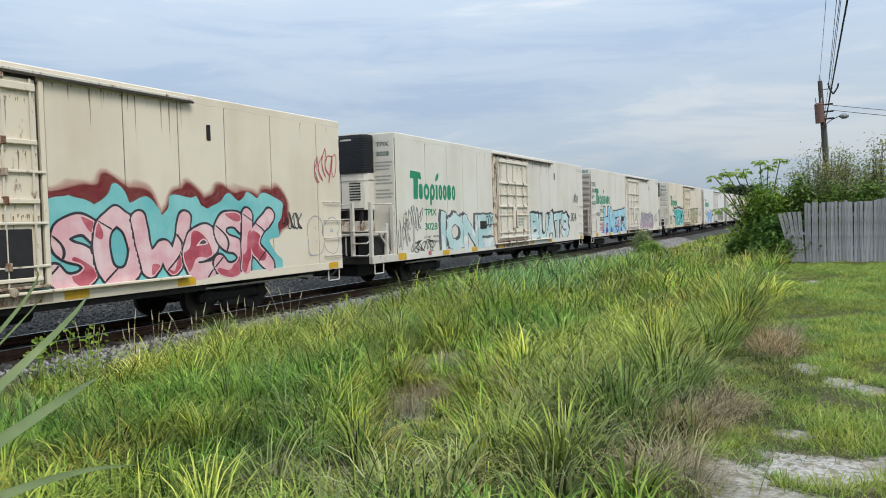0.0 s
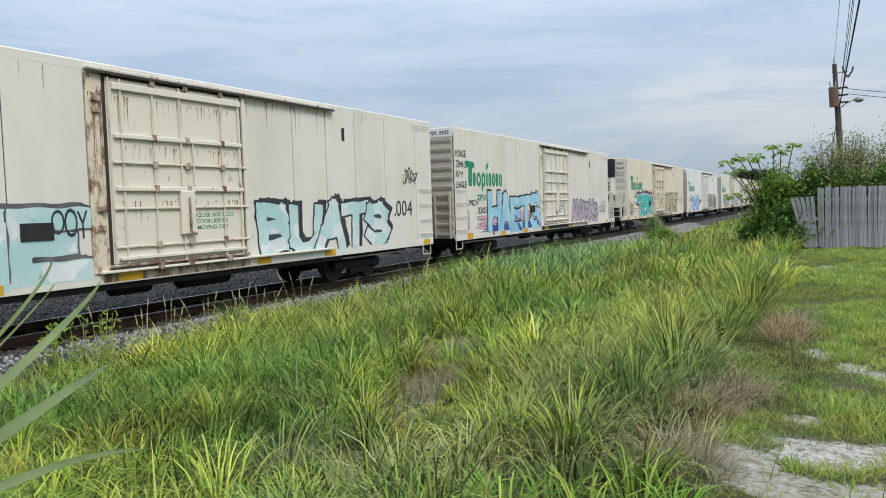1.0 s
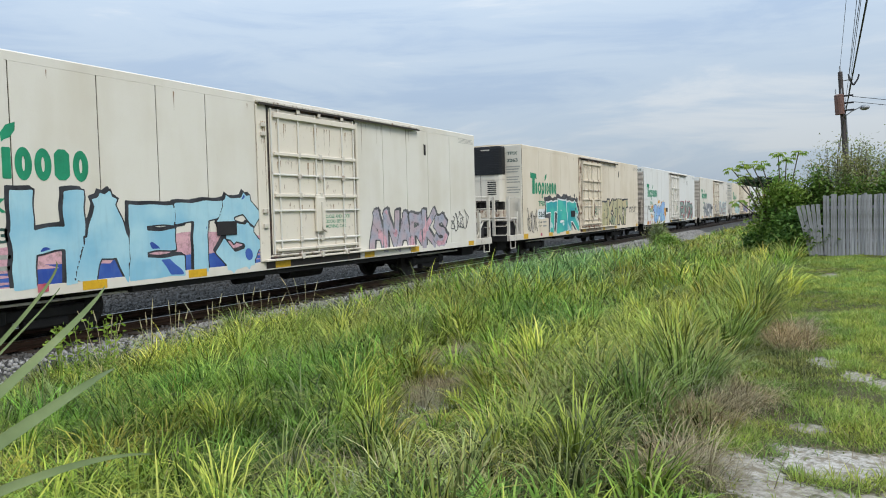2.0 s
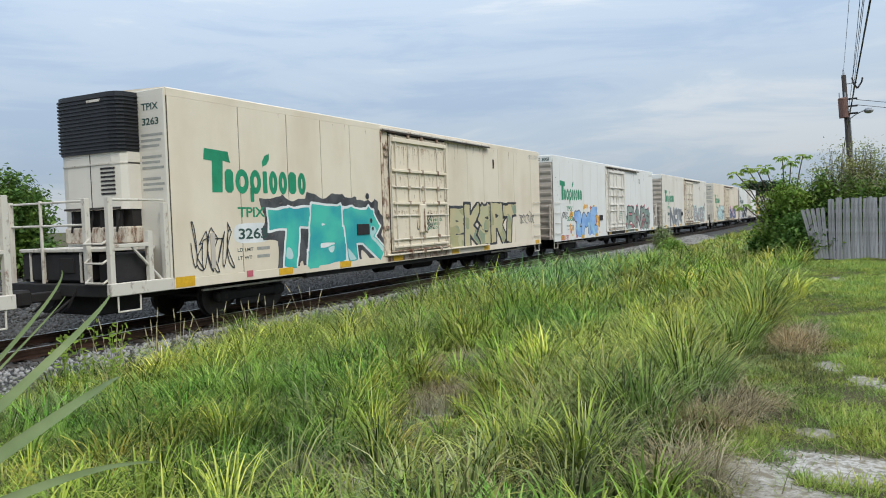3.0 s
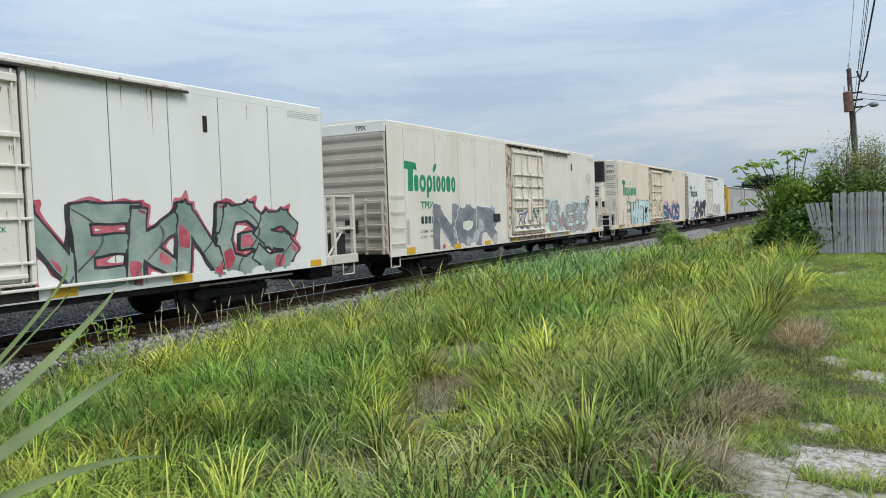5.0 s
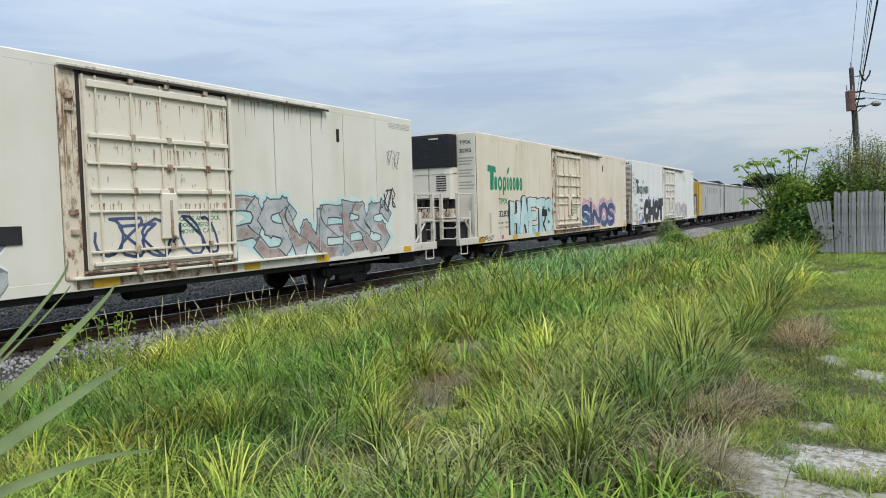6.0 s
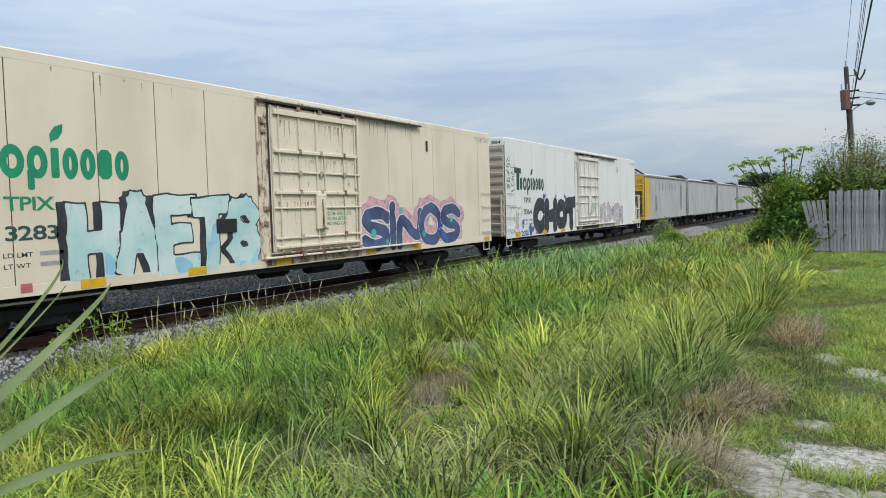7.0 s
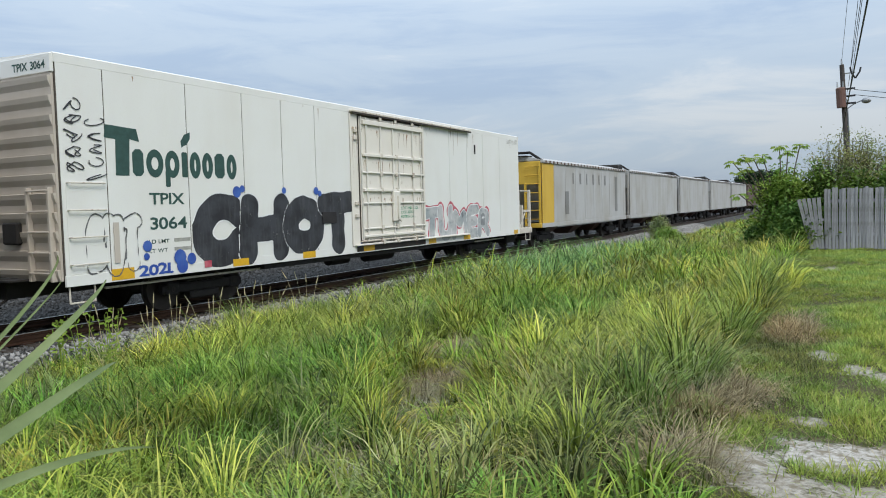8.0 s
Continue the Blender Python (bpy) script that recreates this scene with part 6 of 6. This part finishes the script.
def piece(car, text, s0, s1, h0, h1, fill, outline, seed, shine=None, w=0.16, line=0.05, overlap=0.12, jitter=1.0, halo=None, reach=0.25, outer=None, label="",
          square=False, drop=None, blot=None, share=0.0, crack=None):
    """A graffiti word of fat strokes: mist, halo, drop shade, outline, fill, blots and inner lines, one layer of paint over another."""
    pad = line + (reach + (0.55 if outer else 0.2) if halo else 0.06) + (0.2 if drop else 0)
    gx, gy, fields = letter_fields(text, s0, s1, h0, h1, w, seed, overlap, jitter, pad, square)
    oy = h0 - min(pad, h0 - 0.015)
    wob = 0.03 * np.sin(gx * 9 + 2 * np.sin(gy * 5 + seed)) + 0.02 * np.sin(gy * 13 + gx * 7)
    near = np.minimum.reduce(fields)
    top = np.full(near.shape, 1.0)
    core = np.full(near.shape, 1.0)
    for d in fields:
        d = d + 0.35 * wob
        sel = d < w + line
        top[sel] = d[sel] - w
        core[sel] = d[sel] - w * 0.5 + wob[sel] * 1.4
    if outer:
        hill = 0.3 * np.abs(np.sin(gx * 1.15 + 0.4)) + 0.05 * np.sin(gx * 6.1 + 1.0) + 0.03 * np.sin(gx * 13 + gy * 5)
        for k in range(11):
            puff = near - w - reach - 0.7 * hill + 0.03 * k - 0.07 + wob + np.clip((1.25 - gy) * 0.8, 0.0, 1.0)
            part("graffiti_mist", contour_sheet(puff, s0 - pad, oy, 0.0062 + 0.00016 * k), outer, car)
    if halo:
        puff = near - w - reach + 0.5 * reach * np.abs(np.sin(gx * 3.1 + seed) * np.sin(gy * 3.7 + gx)) + wob
        part("graffiti_halo", contour_sheet(puff, s0 - pad, oy, 0.0085), halo, car)
    if drop:
        i, j = int(round(drop[0] / CELL)), int(round(drop[1] / CELL))
        far = near
        for k in (0.5, 1.0):
            far = np.minimum(far, np.roll(near, (int(i * k), int(j * k)), (0, 1)))
        part("graffiti_shade", contour_sheet(far + 0.35 * wob - w - line * 0.5, s0 - pad, oy, 0.01), outline, car)
    part("graffiti_outline", contour_sheet(near + 0.35 * wob - w - line, s0 - pad, oy, 0.0115), outline, car)
    part("graffiti_letters", contour_sheet(top, s0 - pad, oy, 0.0145), fill, car, label)
    if blot:
        cloud = np.sin(gx * 2.9 + 1.7 * np.sin(gy * 3.3 + seed)) + np.sin(gy * 4.1 + 1.5 * np.sin(gx * 3.7 - seed)) + 0.5 * np.sin(gx * 8 + gy * 6)
        tagged(part("graffiti_blot", contour_sheet(np.maximum(top + 0.03, 0.12 * (1.6 - 2.4 * share - cloud)), s0 - pad, oy, 0.016), blot, car), kind="stuff")
    if shine:
        part("graffiti_highlight", contour_sheet(core, s0 - pad, oy, 0.0175), shine, car)
    if crack:
        lines = np.abs(np.sin(gx * 2.3 + 1.2 * np.sin(gy * 3.1 + seed) + 0.8 * gy)) / 2.3
        tagged(part("graffiti_line", contour_sheet(np.maximum(top, lines - 0.03), s0 - pad, oy, 0.019), crack, car), kind="stuff")


def scribble(s0, s1, h0, h1, lift, seed, w=0.03, loops=6):
    """A looping, unreadable tag, written in one line."""
    r = random.Random(seed)
    line = []
    for k in range(loops):
        c = s0 + (s1 - s0) * (k + 0.5) / loops
        rx, ry, p, q = (s1 - s0) / loops * r.uniform(0.4, 0.75), (h1 - h0) / 2 * r.uniform(0.55, 1.0), r.uniform(0, 6), r.choice((1, 2))
        m, n = (h0 + h1) / 2 + r.uniform(-0.15, 0.15) * (h1 - h0), r.randint(8, 13)
        line += [(c + rx * math.sin(q * t / n * 5 + p), m + ry * math.cos(t / n * 5 + p * 0.3)) for t in range(n + 1)]
    line = [(a - s0, max(b, h0) - h0) for a, b in line]
    cell, pad = 0.011, 0.12
    gx, gy = np.meshgrid(np.arange(-pad, s1 - s0 + pad, cell), np.arange(-min(pad, h0 - 0.01), h1 - h0 + pad, cell), indexing="ij")
    d = np.full(gx.shape, 9.0)
    for a, b in zip(line, line[1:]):
        d = np.minimum(d, to_segment(gx, gy, a, b))
    return contour_sheet(d - w * 0.42, s0 - pad, h0 - min(pad, h0 - 0.01), lift, cell)


def hollow(car, text, s0, s1, h0, h1, mat, seed, w=0.13, line=0.014):
    """Bubble letters drawn as thin outlines alone."""
    pad = w + 0.05
    gx, gy, fields = letter_fields(text, s0, s1, h0, h1, w, seed, 0.15, 1.3, pad)
    near = np.minimum.reduce(fields) + 0.02 * np.sin(gx * 9 + gy * 7)
    part("graffiti_outline", contour_sheet(np.abs(near - w) - line, s0 - pad, h0 - min(pad, h0 - 0.015), 0.019), mat, car)


def emblem(car, ink_a, ds=0.0):
    """The green company mark, as plain shapes: a tall mark, a row of blocks, a leaf."""
    z = 0.0100

    def block(s0, s1, h0, h1, r, parent, lift=z):
        bm = bmesh.new()
        bar(bm, s0 + ds, s1 + ds, h0, h1, lift, r)
        return part("mark_block", bm, ink_a, parent)

    bm = bmesh.new()
    top = [(0.90, 2.66), (0.93, 2.90), (1.62, 2.86), (1.68, 2.62), (1.46, 2.66), (1.42, 1.97), (1.12, 1.97), (1.14, 2.64)]
    sheet(bm, [(s + ds, h + SILL) for s, h in top], [tuple(range(8))], Matrix.Translation((HALF + z, 0, 0)) @ SIDE)
    mark = part("company_mark", bm, ink_a, car, "green company mark of plain shapes")
    for s0, s1, h0, h1, r in ((1.50, 1.76, 1.97, 2.48, 0.07), (2.71, 2.86, 1.97, 2.48, 0.02), (3.62, 3.91, 1.97, 2.50, 0.08)):
        block(s0, s1, h0, h1, r, mark)
    block(2.28, 2.40, 1.77, 2.1, 0.02, mark, z + 0.002)
    for s0, s1 in ((1.82, 2.24), (2.28, 2.65), (2.92, 3.22), (3.26, 3.57), (3.97, 4.28)):
        bm = bmesh.new()
        ring(bm, s0 + ds, s1 + ds, 1.95, 2.50, z, 0.125)
        part("mark_ring", bm, ink_a, mark)
    bm = bmesh.new()
    leaf = [(2.72, 2.56), (2.70, 2.70), (2.80, 2.84), (2.96, 2.90), (2.95, 2.76), (2.86, 2.64), (2.76, 2.60)]
    sheet(bm, [(s + ds, h + SILL) for s, h in leaf], [tuple(range(7))], Matrix.Translation((HALF + z, 0, 0)) @ SIDE)
    part("mark_leaf", bm, ink_a, mark)


def marks(car, number, mark_ink, number_ink, cooled, L):
    """Reporting marks, weights and notices stencilled on the side and the end."""
    part("car_letters", word("TPIX", 1.86, 2.72, 1.43, 1.66, 0.0100, 0.02), mark_ink, car)
    if number:
        part("car_number", word(number, 1.86, 2.77, 0.94, 1.18, 0.0100, 0.02), number_ink, car)
    else:
        for k in range(4):
            bm = bmesh.new()
            bar(bm, 1.86 + 0.23 * k, 2.04 + 0.23 * k, 0.94, 1.18, 0.0100, 0.03)
            part("number_bar", bm, number_ink, car)
    part("weight_letters", word("LD LMT", 1.8, 2.3, 0.66, 0.74, 0.0100, 0.01), dark_logo, car)
    part("weight_letters", word("LT WT", 1.8, 2.25, 0.48, 0.56, 0.0100, 0.01), dark_logo, car)
    bm = bmesh.new()
    for h in (0.67, 0.49):
        bar(bm, 2.42, 2.85, h, h + 0.07, 0.0100)
    for k in range(4):
        bar(bm, L - 1.3, L - 0.12, 3.70 + 0.045 * k, 3.71 + 0.045 * k, 0.0100)
    tagged(part("small_print", bm, faint_ink, car), kind="stuff")
    s0 = 7.78 if cooled == "front" else 8.68
    for k, text in enumerate(("CLOSE AND LOCK", "DOORS BEFORE", "MOVING CAR")):
        part("door_notice", word(text, s0 + 2.5, s0 + (3.6 if k == 0 else 3.4), 1.18 - 0.13 * k, 1.27 - 0.13 * k, 0.053, 0.012), green_logo, car)
    if cooled == "front":
        part("end_letters", word("TPIX", 0.95, 1.42, EAVE - 0.42, EAVE - 0.28, 0, 0.02, FRONT, at=-0.064), dark_logo, car)
        part("end_number", word(number, 0.95, 1.42, EAVE - 0.72, EAVE - 0.58, 0, 0.02, FRONT, at=-0.064), dark_logo, car)
        bm = bmesh.new()
        for k in range(12):
            if k % 4 != 3:
                sheet(bm, [(0.9, EAVE - 0.95 - 0.11 * k), (1.52 - 0.05 * (k % 3), EAVE - 0.95 - 0.11 * k), (1.52 - 0.05 * (k % 3), EAVE - 0.90 - 0.11 * k), (0.9, EAVE - 0.90 - 0.11 * k)],
                      [(0, 1, 2, 3)], Matrix.Translation((0, -0.064, 0)) @ FRONT)
        tagged(part("small_print", bm, faint_ink, car), kind="stuff")
    else:
        part("end_letters", word(("TPIX " + number) if number else "TPIX", 0.55, 1.45 if number else 0.95, EAVE - 0.26, EAVE - 0.12, 0, 0.02, FRONT, at=-0.075), dark_logo, car)
    # access hatch and small plates
    part("card_board", box(HALF + 0.018, HALF + 0.04, s0 - 1.35, s0 - 0.75, 1.68, 1.98, 0.006), brown_iron, car, "dark routing card board")
    part("stake_plate", box(HALF + 0.019, HALF + 0.026, 1.0, 1.12, SILL + 0.35, SILL + 1.1), end_paint, car)
    part("red_plate", box(HALF + 0.019, HALF + 0.024, 3.2 if cooled != "front" else 2.05, 3.4 if cooled != "front" else 2.25, SILL + 0.08, SILL + 0.22), crimson, car)


def dots(car, spots, mat, lift=0.019):
    for i, (s, h, r) in enumerate(spots):
        bm = bmesh.new()
        pts = [(s + r * math.cos(k * math.tau / 12), h + SILL + r * math.sin(k * math.tau / 12)) for k in range(12)]
        sheet(bm, pts, [tuple(range(12))], Matrix.Translation((HALF + lift + 0.0006 * i, 0, 0)) @ SIDE)
        part("paint_dot", bm, mat, car)


A, B, C, D, E, F, G, H = REEFERS
NUMBERS = ((B, "3028", green_logo, green_logo), (C, "3303", green_logo, dark_logo), (D, "3263", green_logo, dark_logo), (E, "3051", green_logo, green_logo),
           (F, "", green_logo, dark_logo), (G, "3283", green_logo, dark_logo), (H, "3064", dark_logo, dark_logo))
for (car, number, a, b), spec in zip(NUMBERS, CARS[1:]):
    emblem(car, a)
    marks(car, number, a, b, spec["cooled"], spec["length"])

# pink and teal piece
piece(A, "SOWeSK", 11.9, 17.7, 0.06, 1.58, pink, ink, 2, None, 0.17, 0.05, 0.26, halo=teal, reach=0.42, outer=red_mist, blot=crimson, share=0.3, crack=ink)
part("graffiti_tag", scribble(18.2, 18.9, 1.15, 1.6, 0.019, 4, 0.035, 5), ink, A)
part("graffiti_tag", scribble(19.55, 20.5, 2.35, 3.2, 0.019, 6, 0.03, 6), crimson, A)
hollow(A, "BG", 19.2, 20.5, 0.4, 1.5, mauve, 3, 0.16)
part("card_board", box(HALF + 0.07, HALF + 0.1, 10.6, 11.5, 1.2, 2.1, 0.01), brown_iron, A)

piece(B, "IONE", 3.0, 7.7, 0.12, 1.52, pale_teal, ink_worn, 7, None, 0.19, 0.04, 0.12, square=True, drop=(-0.14, 0.06), blot=chalk, share=0.2)
piece(B, "BUATS", 12.3, 17.9, 0.12, 1.5, pale_teal, ink, 8, None, 0.17, 0.05, 0.2, 1.6, square=True, drop=(0.14, 0.1), blot=chalk, share=0.35)
part("graffiti_tag", word(".004", 18.3, 19.4, 1.0, 1.5, 0.019, 0.0), ink, B)
part("graffiti_tag", scribble(0.4, 1.7, 0.95, 1.75, 0.019, 9, 0.025, 8), ink_worn, B)
part("graffiti_tag", scribble(0.9, 2.6, 0.2, 0.62, 0.019, 10, 0.03, 8), ink, B)
part("graffiti_tag", scribble(18.9, 19.8, 1.95, 2.5, 0.019, 12, 0.03, 6), ink, B)
part("graffiti_tag", word("OOY", 7.0, 7.7, 0.9, 1.4, 0.019, 0.0, jitter=1, seed=2), ink, B)
part("graffiti_tag", scribble(0.05, 0.8, 0.3, 1.3, 0.019, 13, 0.025, 5), ink_worn, B)

part("graffiti_mist", lumpy(2.0, 9.2, 0.05, 0.95, 0.007, 15, 9, 0.15), rose_mist, C)
part("graffiti_backdrop", lumpy(2.7, 8.7, 0.03, 0.5, 0.0085, 16, 17, 0.3), ultramarine, C)
piece(C, "HAETS", 2.9, 8.6, 0.1, 1.66, sky_blue, ink, 17, None, 0.2, 0.03, 0.18, square=True, drop=(-0.06, 0.06), blot=ultramarine, share=-0.15)
for k, text in enumerate(("FORGE", "ZENKO", "IVY", "LEAGUE")):
    part("graffiti_tag", word(text, 0.1, 0.95 if k != 2 else 0.7, 3.0 - 0.37 * k, 3.25 - 0.37 * k, 0.02, 0.0, jitter=0.8, seed=k), ink, C)
part("graffiti_tag", scribble(0.95, 2.0, 1.25, 1.5, 0.02, 20, 0.022, 7), ink, C)
piece(C, "ANARKS", 13.3, 18.0, 0.12, 1.3, mauve, ink_worn, 21, None, 0.13, 0.035, 0.2, 1.5, square=True, drop=(0.08, 0.06), blot=rose_mist, share=0.2)
part("graffiti_tag", scribble(18.4, 19.8, 0.6, 1.3, 0.02, 22, 0.03, 6), ink_worn, C)

piece(D, "TBR", 2.95, 7.55, 0.12, 1.68, deep_teal, chalk, 24, None, 0.23, 0.06, 0.16, 1.3, halo=black_mist, reach=0.3, square=True, blot=pale_teal, share=-0.05)
dots(D, [(7.0 + 0.22 * (k % 3) + 0.05 * k % 0.2, 1.95 - 0.23 * k, 0.09 - 0.008 * k) for k in range(6)], ink)
part("graffiti_tag", scribble(0.45, 1.65, 0.25, 1.25, 0.02, 25, 0.028, 8), ink, D)
piece(D, "EKSRT", 12.1, 17.75, 0.25, 1.68, tan_spray, ink, 26, None, 0.21, 0.1, 0.18, 1.3, square=True, blot=olive, share=0.45)
part("graffiti_tag", scribble(18.2, 19.9, 0.95, 1.4, 0.02, 27, 0.03, 8), ink_worn, D)
part("graffiti_tag", scribble(9.7, 10.8, 0.85, 1.5, 0.053, 28, 0.04, 6), ink, D)

piece(E, "ZME", 3.05, 6.85, 0.1, 1.55, mid_blue, ink, 30, None, 0.25, 0.045, 0.16, blot=sky_blue, share=0.05)
for k, (mat, seed) in enumerate(((yellow_spray, 1), (yellow_spray, 2), (orange, 3), (crimson, 4))):
    q = random.Random(seed)
    dots(E, [((2.55 if q.random() < 0.35 else 6.85) + q.uniform(-0.2, 0.55), q.uniform(0.15, 1.35), q.uniform(0.07, 0.2) * (0.6 if mat is crimson else 1)) for _ in range(9)]
         + [(q.uniform(4.3, 6.6), 1.6 + q.uniform(-0.05, 0.06), q.uniform(0.07, 0.13)) for _ in range(3)], mat, 0.0066 + 0.0001 * k)
part("graffiti_tag", scribble(1.0, 1.9, 1.05, 1.4, 0.02, 31, 0.03, 5), ink, E)
part("graffiti_tag", word("GTU SPF", 0.95, 2.05, 0.05, 0.28, 0.02, 0.01, jitter=1, seed=5), crimson, E)
piece(E, "NEKNGS", 12.5, 19.3, 0.08, 1.5, sage, ink, 33, None, 0.17, 0.05, 0.28, 1.4, halo=crimson, reach=0.12, square=True, drop=(-0.09, 0.0), blot=crimson, share=0.12, crack=ink_worn)
dots(E, [(0.3 + 0.25 * (k % 3), 3.0 - 0.2 * k, 0.022) for k in range(6)], ink)

piece(F, "NOR", 2.7, 7.6, 0.06, 1.5, dark_grey, chalk, 34, None, 0.25, 0.04, 0.16, square=True, blot=grey_spray, share=0.2)
piece(F, "PSWEBS", 12.6, 18.9, 0.1, 1.45, grey_spray, ink_worn, 36, None, 0.15, 0.035, 0.3, 1.8, halo=pale_teal, reach=0.16, square=True, blot=brown_spray, share=0.5, crack=ink_worn)
part("graffiti_tag", scribble(18.6, 19.4, 1.2, 1.9, 0.02, 37, 0.04, 4), ink, F)
part("graffiti_tag", scribble(9.3, 12.2, 0.5, 1.4, 0.053, 38, 0.07, 6), navy, F)
part("graffiti_tag", scribble(19.0, 19.7, 2.5, 3.1, 0.02, 39, 0.015, 5), ink_worn, F)

piece(G, "HAETS", 3.0, 7.75, 0.1, 1.6, pale_teal, ink, 40, None, 0.19, 0.035, 0.14, 1.2, square=True, drop=(-0.14, 0.0), blot=sky_blue, share=0.1)
piece(G, "SINOS", 12.0, 17.9, 0.06, 1.45, navy, chalk, 43, None, 0.175, 0.03, 0.24, halo=rose_mist, reach=0.28, blot=ultramarine, share=-0.1)
dots(G, [(12.5, 0.62, 0.13), (14.0, 1.25, 0.1), (15.4, 0.5, 0.12), (13.2, 0.35, 0.08), (17.3, 0.9, 0.1)], deep_teal)
part("graffiti_tag", scribble(0.05, 1.3, 0.06, 0.26, 0.02, 45, 0.025, 7), ink, G)

piece(H, "CHOT", 3.0, 8.75, 0.04, 1.66, ink, chalk, 46, None, 0.29, 0.03, 0.18, crack=None)
dots(H, [(4.25, 1.68, 0.13), (4.42, 1.75, 0.08), (5.85, 1.72, 0.08), (7.1, 1.72, 0.1), (7.25, 1.65, 0.08), (1.75, 0.62, 0.11), (1.72, 0.42, 0.07), (2.6, 0.17, 0.15), (2.55, 0.35, 0.16), (2.85, 0.3, 0.12), (9.0, 0.3, 0.14)], ultramarine)
part("graffiti_tag", word("2021.", 1.55, 2.35, 0.06, 0.27, 0.02, 0.03, jitter=0.6, seed=4), ultramarine, H)
for k in range(5):
    part("graffiti_tag", scribble(0.12, 0.42, 2.0 + 0.27 * k, 2.22 + 0.27 * k, 0.02, 60 + k, 0.024, 2), ink, H)
    part("graffiti_tag", scribble(0.56, 0.86, 1.85 + 0.24 * k, 2.04 + 0.24 * k, 0.02, 70 + k, 0.022, 1), ink, H)
hollow(H, "BUT", 0.45, 1.6, 0.12, 1.25, ink_worn, 6)
piece(H, "TUMER", 12.8, 17.8, 0.06, 1.22, grey_spray, chalk, 50, None, 0.17, 0.03, 0.14, halo=crimson, reach=0.1, blot=dark_grey, share=0.0)


rust_run = sprayed("rust_run", (0.24, 0.14, 0.08), (0.40, 0.28, 0.18), 3.0, 0.62)


def rust_runs(car, s0, s1, count, top, seed, longest=1.2, lift=0.0078):
    """Thin runs of rust down the side, below joints and the door track."""
    r = random.Random(seed)
    bm = bmesh.new()
    for k in range(count):
        s, n, w = r.uniform(s0, s1), r.uniform(0.1, 1.0) ** 3 * longest + 0.06, r.uniform(0.012, 0.04)
        h = top - r.uniform(0, 0.04)
        sheet(bm, [(s - w / 2, h + SILL), (s + w / 2, h + SILL), (s + w * 0.2, h - n * 0.6 + SILL), (s, h - n + SILL), (s - w * 0.25, h - n * 0.55 + SILL)], [(0, 1, 2, 3, 4)],
              Matrix.Translation((HALF + lift + 0.0002 * (k % 9), 0, 0)) @ SIDE)
    tagged(part("rust_stain", bm, rust_run, car), kind="stuff")


for k, (car, spec) in enumerate(zip(REEFERS, CARS)):
    s0 = 7.78 if spec["cooled"] == "front" else 8.68
    heavy = 1.0 if spec["gear"] is hard_rust else 0.45
    rust_runs(car, s0 + 4.1, s0 + 7.4, int(26 * heavy), 3.84, 80 + k, 0.9)
    rust_runs(car, s0 + 0.02, s0 + 0.32, int(16 * heavy), 3.5, 90 + k, 2.4, 0.047)
    rust_runs(car, s0 + 0.5, s0 + 3.9, int(40 * heavy), 3.5, 100 + k, 0.6, 0.0525)
    rust_runs(car, s0 + 0.5, s0 + 3.9, int(40 * heavy), 1.55, 110 + k, 0.5, 0.0525)
    rust_runs(car, s0 + 0.5, s0 + 3.9, int(34 * heavy), 2.6, 120 + k, 0.5, 0.0525)
    rust_runs(car, 0.1, spec["length"] - 0.1, int(16 * heavy), 3.86, 130 + k, 0.5)


part("number_patch", lumpy(1.72, 2.88, 0.84, 1.29, 0.0074, 9, 3, 0.01, False), chalk, D, "white patch behind the car number")

motions()
